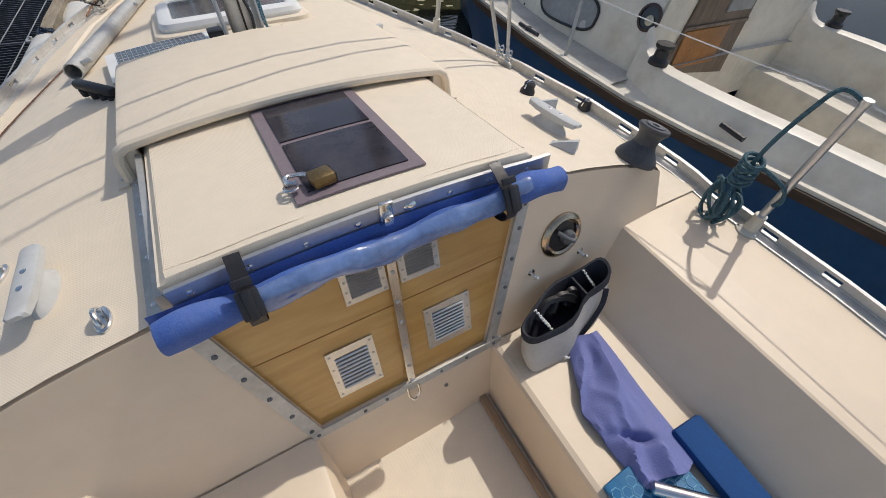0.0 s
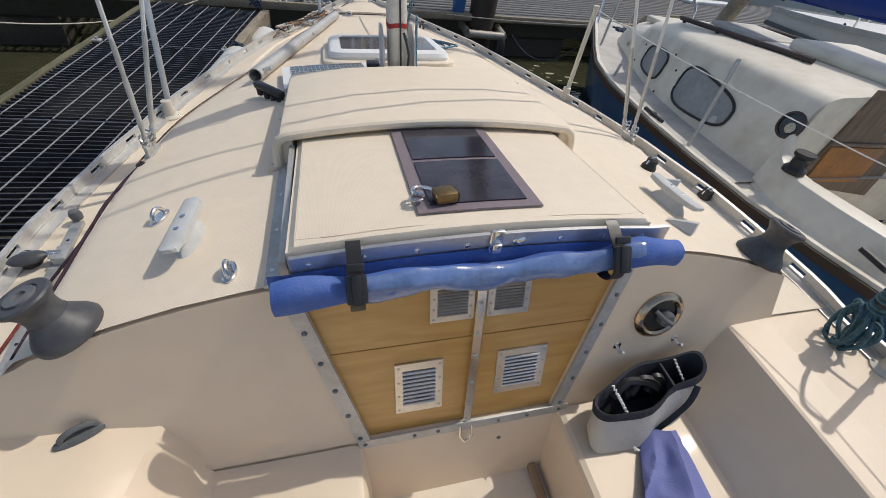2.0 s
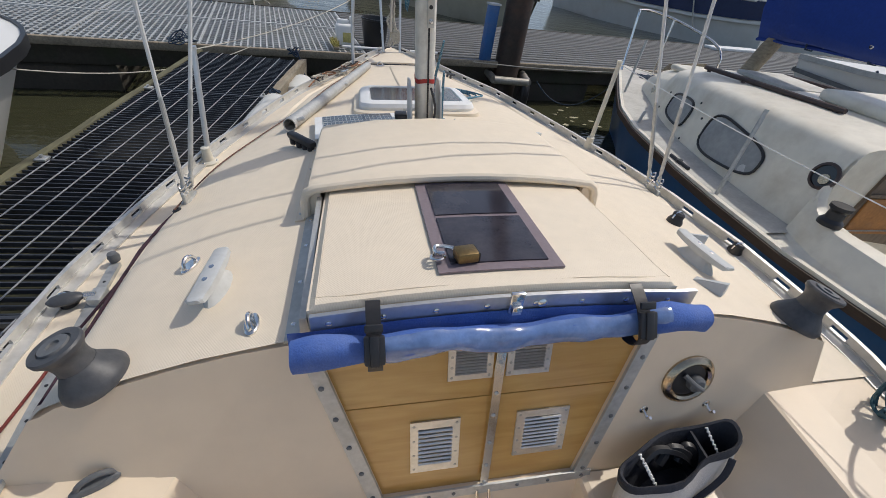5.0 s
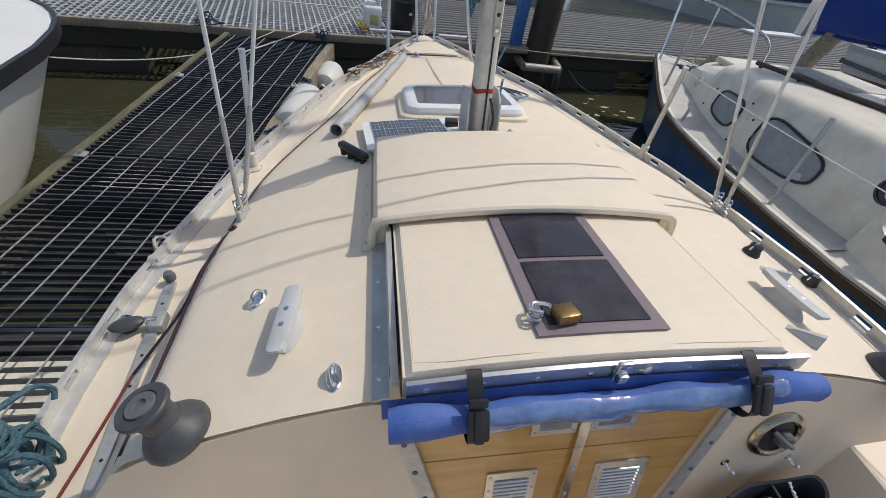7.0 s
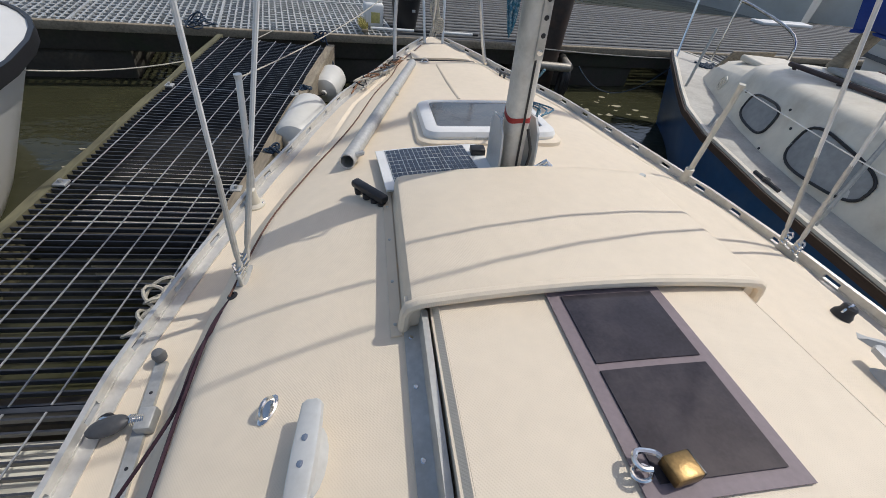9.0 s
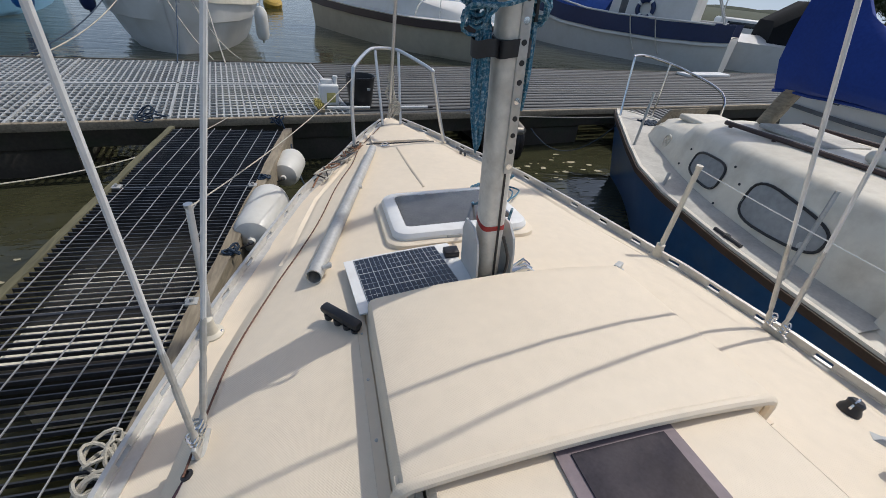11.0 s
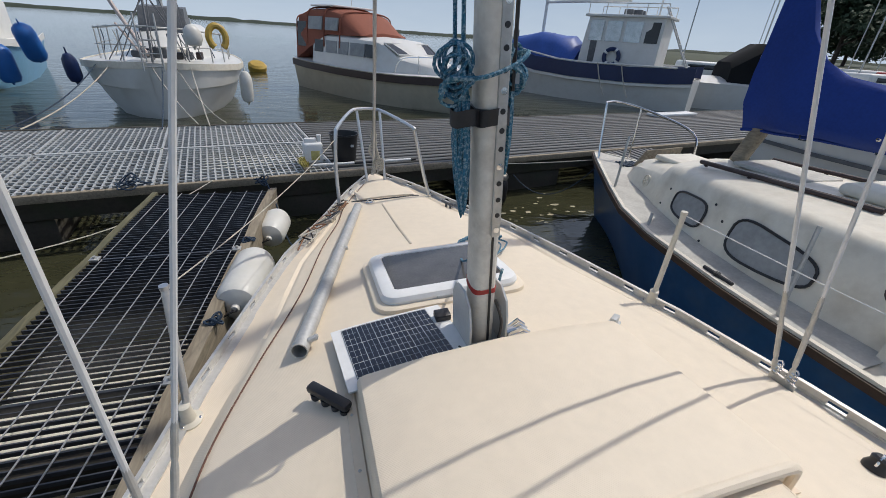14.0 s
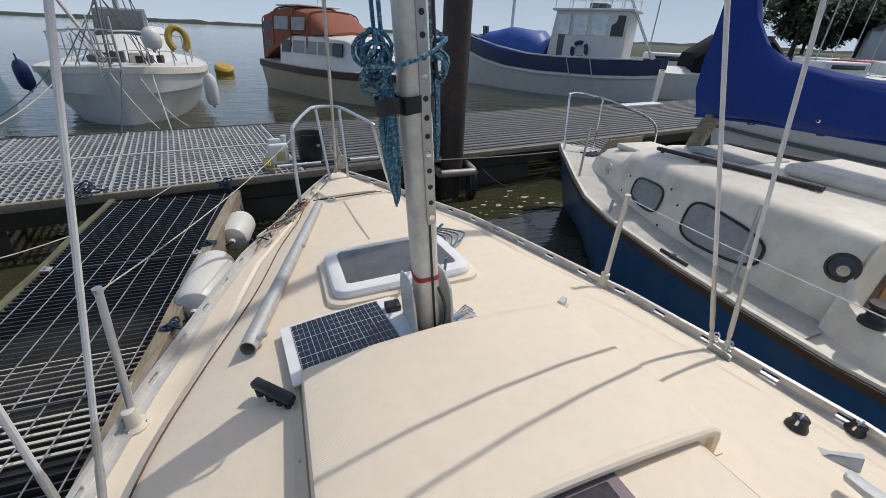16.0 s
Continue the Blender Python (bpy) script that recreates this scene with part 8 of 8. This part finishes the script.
for x0, x1 in ((-0.82, -0.06), (0.06, 0.82)):
    bm = BM()
    loft(bm, [[(x0, -2.92, 1.615 + 0.02), (x1, -2.92, 1.635), (x1 * 0.92, -2.42, 1.385), (x0 * 0.92, -2.42, 1.385)], [(x0, -2.94, 1.60), (x1, -2.94, 1.60), (x1 * 0.92, -2.44, 1.36), (x0 * 0.92, -2.44, 1.36)]])
    wsp = part("windscreen", bm, DARKGLASS, mc, smooth=False)
    bm = BM()
    tube(bm, [(x0, -2.92, 1.638), (x1, -2.92, 1.638), (x1 * 0.92, -2.42, 1.388), (x0 * 0.92, -2.42, 1.388)], 0.022, 6, closed=True)
    part("windscreen_frame", bm, WHITE_GEL, wsp)
bm = BM()
rows = []
for y, w, z0, zt in ((-7.1, 1.0, 0.98, 1.95), (-7.0, 1.02, 1.0, 2.25), (-6.4, 1.0, 1.3, 2.42), (-5.4, 0.95, 1.74, 2.42), (-4.7, 0.92, 1.74, 2.32), (-3.9, 0.88, 1.76, 1.82)):
    rows.append([(-w, y, z0), (-w * 0.97, y, (z0 + zt) / 2), (-w * 0.86, y, zt - 0.06), (-w * 0.6, y, zt), (0, y, zt + 0.04), (w * 0.6, y, zt), (w * 0.86, y, zt - 0.06), (w * 0.97, y, (z0 + zt) / 2), (w, y, z0)])
loft(bm, rows)
part("canopy", bm, RUST, mc, "rust-brown canvas canopy")
for sg in (-1, 1):
    for y0, y1, za, zb in ((-6.95, -6.5, 1.35, 2.05), (-6.3, -5.6, 1.85, 2.2), (-5.4, -4.8, 1.85, 2.18)):
        bm = BM()
        loft(bm, [[(sg * (1.0 + d), y0, za), (sg * (0.985 + d), y1, za), (sg * (0.93 + d), y1, zb), (sg * (0.95 + d), y0, zb)] for d in (-0.02, 0.015)])
        part("canopy_window", bm, DARKGLASS if y0 < -6.4 else MILKY, mc, "clear vinyl panel in the canopy", smooth=False)
for y in (-7.0, -6.4, -5.5, -4.7):
    bm = BM()
    h = float(np.interp(y, [-7.0, -6.4, -5.4, -4.7], [2.25, 2.42, 2.42, 2.32]))
    tube(bm, curve_pts([(-1.0, y, 1.4), (-0.97, y, 1.9), (-0.84, y, h - 0.04), (0, y, h + 0.05), (0.84, y, h - 0.04), (0.97, y, 1.9), (1.0, y, 1.4)], 4), 0.022, 6)
    part("canopy_hoop", bm, RUST, mc, "seam over a canopy hoop")
bm = BM()
box(bm, (0, -5.9, 2.50), (1.5, 1.2, 0.05), 0.02)
tube(bm, [(0, -5.4, 2.5), (0, -5.4, 3.4)], 0.012, 6)
part("canopy_top", bm, WHITE_GEL, mc)
for sg in (-1, 1):
    bm = BM()
    tube(bm, curve_pts([(sg * 0.05, -0.1, 1.45), (sg * 0.5, -0.8, 1.42), (sg * 0.95, -2.0, 1.34), (sg * 1.0, -2.3, 0.98)], 5), 0.014, 6)
    for y, x in ((-0.3, 0.2), (-1.0, 0.6), (-1.6, 0.82)):
        tube(bm, [(sg * x, y, 0.98), (sg * x, y, 1.42)], 0.012, 6)
    part("bow_rail", bm, STEEL, mc)

# blue and white fishing boat with a wheelhouse
fb = thing("fishing_boat", "blue and white wooden fishing boat with wheelhouse", "fishing boat", pose(9.75, 15.1, 0, 0, 0, 37))
F1 = fine([(-3.9, 0.9, 1.12), (-3.2, 1.15, 1.06), (-2.0, 1.3, 1.0), (0.0, 1.35, 1.0), (1.5, 1.2, 1.08), (2.6, 0.9, 1.26), (3.5, 0.45, 1.48), (4.1, 0.04, 1.68)], 3)
bm = BM()
hull(bm, F1, 0.1, 0.2)
part("hull", bm, WHITE_GEL, fb)
bm = BM()
sheer_band(bm, F1, -0.1, 0.38, 0.03)
part("bulwark", bm, NAVYPAINT, fb, "navy blue bulwark")
bm = BM()
sheer_band(bm, F1, -0.2, -0.12, 0.05)
part("rubbing_strake", bm, WHITE_GEL, fb)
bm = BM()
deck_sheet(bm, F1, 0.04)
part("deck", bm, GREYDECK, fb)
bm = BM()
rows = [[(-0.78, -2.6, 1.0), (0.78, -2.6, 1.0), (0.74, 0.1, 1.0), (-0.74, 0.1, 1.0)], [(-0.76, -2.6, 2.85), (0.76, -2.6, 2.85), (0.70, -0.1, 2.85), (-0.70, -0.1, 2.85)]]
loft(bm, rows)
part("wheelhouse", bm, WHITE_GEL, fb, smooth=False)
bm = BM()
box(bm, (0, -1.35, 2.88), (1.66, 2.75, 0.08), 0.02)
part("wheelhouse_roof", bm, WHITE_GEL, fb)
for sg in (-1, 1):
    for y0, y1 in ((-2.5, -2.08), (-1.95, -1.4), (-1.28, -0.78), (-0.66, -0.2)):
        bm = BM()
        loft(bm, [[(sg * 0.72, y0, 2.1), (sg * 0.71, y1, 2.1), (sg * 0.69, y1, 2.72), (sg * 0.71, y0, 2.72)], [(sg * 0.785, y0, 2.1), (sg * 0.77, y1, 2.1), (sg * 0.745, y1, 2.72), (sg * 0.77, y0, 2.72)]])
        part("wheelhouse_window", bm, DARKGLASS if y0 < -2 else MILKY, fb)
for x0, x1 in ((-0.55, -0.2), (-0.15, 0.15), (0.2, 0.55)):
    bm = BM()
    loft(bm, [[(x0, -0.05, 2.1), (x1, -0.05, 2.1), (x1, -0.12, 2.72), (x0, -0.12, 2.72)], [(x0, 0.0, 2.1), (x1, 0.0, 2.1), (x1, -0.07, 2.72), (x0, -0.07, 2.72)]])
    part("wheelhouse_window", bm, MILKY, fb)
bm = BM()
rows = []
for y, w, h in ((0.1, 1.1, 1.8), (0.5, 1.08, 2.15), (0.9, 1.04, 2.18), (1.3, 0.98, 2.28), (1.8, 0.88, 2.3), (2.4, 0.72, 2.12), (2.9, 0.55, 2.05), (3.3, 0.35, 1.9)):
    rows.append([(-w, y, 1.3), (-w * 0.85, y, h - 0.35 + 0.05 * math.sin(y * 9)), (-w * 0.55, y, h - 0.08), (-w * 0.2, y, h - 0.05 * math.sin(y * 7)), (0, y, h + 0.06 * math.sin(y * 3)), (w * 0.35, y, h - 0.04), (w * 0.7, y, h - 0.15), (w, y, 1.3)])
loft(bm, rows, closed=False)
part("tarpaulin", bm, BLUETARP, fb, "blue tarpaulin over the hold")
bm = BM()
tube(bm, [(0, 1.9, 1.2), (0, 1.9, 3.5)], 0.06, 8)
tube(bm, [(0, 1.9, 3.3), (0, -1.2, 3.4)], 0.05, 8)
part("derrick", bm, WHITE_PL, fb)
for sx in (-0.16, 0.16):
    bm = BM()
    tube(bm, [(sx - 0.2, -3.6, 1.3), (sx - 0.2, -2.45, 3.2)], 0.025, 6)
    part("ladder_side", bm, ALU_DULL, fb)
for k in range(8):
    bm = BM()
    t = 0.08 + 0.12 * k
    tube(bm, [(-0.36, -3.6 + 1.15 * t, 1.3 + 1.9 * t), (-0.04, -3.6 + 1.15 * t, 1.3 + 1.9 * t)], 0.018, 6)
    part("ladder_rung", bm, ALU_DULL, fb)
bm = BM()
for k in range(5):
    box(bm, (-0.4 + 0.2 * k, -1.3 - 0.25 * (k % 2), 3.0), (0.16, 0.3, 0.2), 0.03)
part("roof_clutter", bm, GREY_PL, fb, "nets and boxes stowed on the roof")
bm = BM()
tube(bm, [(0.0, -2.2, 2.7), (0, -2.2, 5.5)], 0.03, 8)
part("mast", bm, WHITE_PL, fb)
FOIL = mat("crinkled_foil_window", (0.5, 0.54, 0.55), 0.25, 0.5, vary=0.35, scale=6, fine=30, bump=0.9, bscale=9)
for ob in [o for o in fb.children if o.name.startswith("wheelhouse_window") and o.data.materials[0] == MILKY]:
    ob.data.materials[0] = FOIL
for sg in (-1, 1):
    bm = BM()
    tube(bm, curve_pts([(sg * 0.76, -2.6, 3.25), (sg * 0.76, -1.3, 3.25), (sg * 0.76, -0.05, 3.25)], 3), 0.02, 6)
    for y in (-2.6, -1.95, -1.3, -0.65, -0.05):
        tube(bm, [(sg * 0.76, y, 2.9), (sg * 0.76, y, 3.25)], 0.016, 6)
    part("roof_rail", bm, WHITE_PL, fb, "white tubular rail on the wheelhouse roof")
    bm = BM()
    tube(bm, [(sg * 1.32, -3.4, 1.46), (sg * 1.36, -0.5, 1.4), (sg * 1.36, 0.6, 1.44), (sg * 1.1, 1.9, 1.62), (sg * 0.6, 3.2, 1.86), (0, 4.12, 2.08)], 0.03, 6)
    part("capping_rail", bm, WHITE_GEL, fb, "white capping on the bulwark")
    for y, w in ((-0.9, 1.37), (-1.7, 1.36)):
        bm = BM()
        tube(bm, sag((sg * w, y, 1.42), (sg * (w + 0.3), y - 0.5, 0.45), 0.1), 0.018, 6)
        part("side_line", bm, ROPE, fb)
bm = BM()
box(bm, (-0.72, -0.4, 1.75), (0.06, 0.25, 0.9), 0.03)
part("net_bundle", bm, GREY_PL, fb, "dark net hanging on the wheelhouse")
bm = BM()
for k in range(4):
    tube(bm, [(-0.2 + 0.13 * k, 3.0, 1.7), (-0.2 + 0.13 * k, 3.05, 2.3)], 0.03, 6)
part("bow_posts", bm, BLACK, fb)
lr = thing("lifebuoy", "navy and white ring lifebuoy on the wheelhouse side", "lifebuoy", pose(9.75, 15.1, 0, 0, 0, 37) @ pose(-0.82, -1.15, 1.62, 0, 90, 0))
bm = BM()
tube(bm, [(0.25 * math.cos(a), 0.25 * math.sin(a), 0) for a in [2 * math.pi * i / 24 for i in range(24)]], 0.07, 10, closed=True)
part("ring", bm, NAVYPAINT, lr)
for k in range(4):
    bm = BM()
    a0 = k * math.pi / 2 + 0.6
    tube(bm, [(0.25 * math.cos(a0 + d), 0.25 * math.sin(a0 + d), 0) for d in (-0.15, 0, 0.15)], 0.074, 10)
    part("band", bm, WHITE_PL, lr)
# black boarding plank on the walkway
bm = BM()
box(bm, (0, 0, 0), (1.5, 0.28, 0.05), 0.01)
solo("boarding_plank", bm, WHITE_PL, "white gangplank lying on the walkway", "plank", pose(7.6, 8.15, PZ + 0.03, 0, 0, 12))
# boats with canopy and others further right
cb = thing("canopy_cruiser", "white cruiser with a black canvas cockpit tent", "motor boat", pose(14.4, 13.2, 0, 0, 0, 60))
K1 = fine([(-3.0, 1.0, 1.0), (-1.0, 1.15, 0.98), (1.0, 1.05, 1.0), (2.3, 0.6, 1.05), (3.0, 0.05, 1.1)], 3)
bm = BM()
hull(bm, K1, 0.1, 0.15)
part("hull", bm, WHITE_GEL, cb)
bm = BM()
rows = []
for y, w, zt in ((-2.9, 0.95, 1.9), (-2.4, 0.98, 2.35), (-0.9, 0.98, 2.35), (0.0, 0.9, 1.7)):
    rows.append([(-w, y, 1.0), (-w * 0.95, y, zt - 0.2), (-w * 0.7, y, zt), (w * 0.7, y, zt), (w * 0.95, y, zt - 0.2), (w, y, 1.0)])
loft(bm, rows)
part("tent", bm, mat("black_canvas", (0.012, 0.013, 0.014), 0.95, vary=0.3, scale=2, fine=30, bump=0.3, bscale=8, spec=0.2), cb, "black canvas tent")
for y0, y1 in ((-2.2, -1.5), (-1.35, -0.75)):
    for sg in (-1, 1):
        bm = BM()
        box(bm, (sg * 0.965, (y0 + y1) / 2, 1.75), (0.05, y1 - y0, 0.5), 0.01)
        part("tent_window", bm, MILKY, cb)
bm = BM()
deck_sheet(bm, K1, 0.2)
part("deck", bm, WHITE_GEL, cb)
# small craft crowding the far right bank
def small_craft(x, y, turn, L, col, cab):
    t = thing("far_boat", "small moored boat among others by the bank", "boat", pose(x, y, 0, 0, 0, turn), group="far moored boats")
    S = fine([(-L / 2, L * 0.14, 0.8), (0, L * 0.17, 0.78), (L * 0.3, L * 0.12, 0.84), (L / 2, 0.03, 0.95)], 3)
    bm = BM()
    hull(bm, S, 0.1, 0.15)
    part("hull", bm, col, t)
    bm = BM()
    deck_sheet(bm, S, 0.1)
    part("deck", bm, WHITE_GEL, t)
    bm = BM()
    box(bm, (0, -L * 0.08, 1.15), (L * 0.22, L * 0.4, 0.8), 0.12, seg=3)
    part("cabin", bm, cab, t)
    for sg in (-1, 1):
        bm = BM()
        box(bm, (sg * L * 0.108, -L * 0.08, 1.3), (0.03, L * 0.3, 0.22), 0.01)
        part("window", bm, DARKGLASS, t)
    bm = BM()
    tube(bm, [(0, L * 0.1, 0.9), (0, L * 0.1, 0.9 + L * 1.1)], 0.035, 6)
    part("mast", bm, ALU_DULL, t)
REDP = mat("faded_red_paint", (0.35, 0.04, 0.03), 0.5, vary=0.15, bump=0.03)
for x, y, tn, L, col, cab in ((20, 14.5, 100, 6, WHITE_GEL, WHITE_GEL), (26, 15, 80, 7, REDP, WHITE_GEL), (24, 19, 95, 7, WHITE_GEL, REDP), (30, 22, 70, 8, WHITE_GEL, BLUETARP), (33, 15, 85, 7, NAVYPAINT, WHITE_GEL), (19, 19, 60, 6, WHITE_GEL, WHITE_GEL), (40, 24, 90, 8, WHITE_GEL, WHITE_GEL), (38, 30, 60, 8, WHITE_GEL, REDP), (37, 19.5, 100, 9, REDP, REDP), (41, 20, 75, 8, NAVYPAINT, WHITE_GEL), (47, 26, 90, 9, WHITE_GEL, BROWNBAND), (36, 17, 110, 7, WHITE_GEL, WHITE_GEL)):
    small_craft(x, y, tn, L, col, cab)
# pale blue boat at the left edge with hanging fenders
bb = thing("pale_blue_boat", "pale blue wooden boat with white deck", "motor boat", pose(-8.5, 14.0, 0, 0, 0, 195.5))
D1 = fine([(-5, 1.1, 1.05), (-2, 1.35, 1.02), (0, 1.3, 1.05), (1.4, 0.9, 1.15), (2.3, 0.4, 1.28), (2.7, 0.04, 1.36)], 3)
bm = BM()
hull(bm, D1, 0.1, 0.15)
part("hull", bm, LIGHTBLUE, bb)
bm = BM()
sheer_band(bm, D1, -0.04, 0.12, 0.03)
part("gunwale", bm, WHITE_GEL, bb)
bm = BM()
deck_sheet(bm, D1, 0.1)
part("deck", bm, WHITE_GEL, bb)
bm = BM()
box(bm, (0, -1.6, 1.55), (1.6, 2.6, 1.0), 0.1, seg=3)
part("cabin", bm, WHITE_GEL, bb)
for x, y, z, tl, lab in ((-6.02, 12.8, 1.2, 24, "dark blue fender swinging from the pale blue boat"), (-6.62, 12.8, 0.74, 8, "long blue fender on the pale blue boat")):
    hang_fender(x - 0.3, y, z, 0.8, 0.2, FENDBLUE, lab, tl)

# ---- trees and a shed on the bank to starboard ----
LEAF = mat("dark_foliage", (0.05, 0.078, 0.036), 0.7, vary=0.45, scale=1.2, fine=9, bump=0.0)
BARK = mat("bark", (0.08, 0.06, 0.045), 0.9, vary=0.3, scale=3, fine=20, bump=0.4, bscale=10)
def tree(x, y, h, rad, seed):
    r = random.Random(seed)
    t = thing("tree", "broad dark-leaved tree on the river bank", "tree", pose(x, y, 1.0), group="trees on the bank")
    bm = BM()
    tube(bm, [(0, 0, -1), (0.1, 0, h * 0.2), (0.0, 0.2, h * 0.5), (0.3, 0.1, h * 0.8)], 0.35, 8, 0.08)
    for k in range(7):
        a = r.uniform(0, 6.28)
        z0 = h * r.uniform(0.25, 0.55)
        tube(bm, [(0, 0, z0), (rad * 0.4 * math.cos(a), rad * 0.4 * math.sin(a), z0 + h * 0.12), (rad * 0.75 * math.cos(a), rad * 0.75 * math.sin(a), z0 + h * 0.28)], 0.14, 6, 0.03)
    part("trunk", bm, BARK, t)
    verts, faces = [], []
    clumps = [(r.gauss(0, rad * 0.42), r.gauss(0, rad * 0.42), h * (0.62 + 0.2 * r.gauss(0, 0.7)), rad * r.uniform(0.18, 0.36)) for _ in range(60)]
    for cx, cy, cz, cr in clumps:
        for _ in range(230):
            d = Vector((r.gauss(0, 1), r.gauss(0, 1), r.gauss(0, 0.8)))
            d = d.normalized() * cr * r.uniform(0.55, 1.08)
            c = Vector((cx, cy, cz)) + d
            u = Vector((r.gauss(0, 1), r.gauss(0, 1), r.gauss(0, 1))).normalized()
            w = u.orthogonal().normalized()
            s = rad * r.uniform(0.035, 0.07)
            i = len(verts)
            verts += [c - u * s, c + w * s * 0.6, c + u * s, c - w * s * 0.6]
            faces.append((i, i + 1, i + 2, i + 3))
    me = bpy.data.meshes.new("crown")
    me.from_pydata(verts, [], faces)
    me.materials.append(LEAF)
    ob = new("crown", me)
    ob.parent = t
tree(64, 41, 11, 5.6, 1)
tree(72, 38, 8, 4.5, 3)
tree(84, 52, 7, 5, 5)
BANK = mat("grassy_bank", (0.05, 0.06, 0.03), 0.9, vary=0.35, scale=0.3, fine=3, bump=0.2)
bm = BM()
rows = []
for i in range(25):
    u = i / 24
    x = 30 + 90 * u
    y = 60 - 45 * u + 3 * math.sin(u * 9)
    rows.append([(x - 8, y - 10, -0.3), (x - 4, y - 6, 0.9 + 0.3 * math.sin(u * 23)), (x, y, 1.3), (x + 25, y + 25, 1.6), (x + 90, y + 90, 1.8)])
loft(bm, rows, closed=False)
solo("river_bank", bm, BANK, "low grassy river bank to starboard", "bank", kind="structure")
shed = thing("boat_shed", "grey-roofed boat shed on the bank", "shed", pose(66, 31, 1.2, 0, 0, 30))
bm = BM()
box(bm, (0, 0, 1.6), (9, 6, 3.2), 0.02)
part("wall", bm, LIGHTGREY, shed)
bm = BM()
loft(bm, [[(-4.8, -3.3, 3.1), (-4.8, 0, 5.0), (-4.8, 3.3, 3.1)], [(4.8, -3.3, 3.1), (4.8, 0, 5.0), (4.8, 3.3, 3.1)]])
part("roof", bm, GREY_PL, shed)
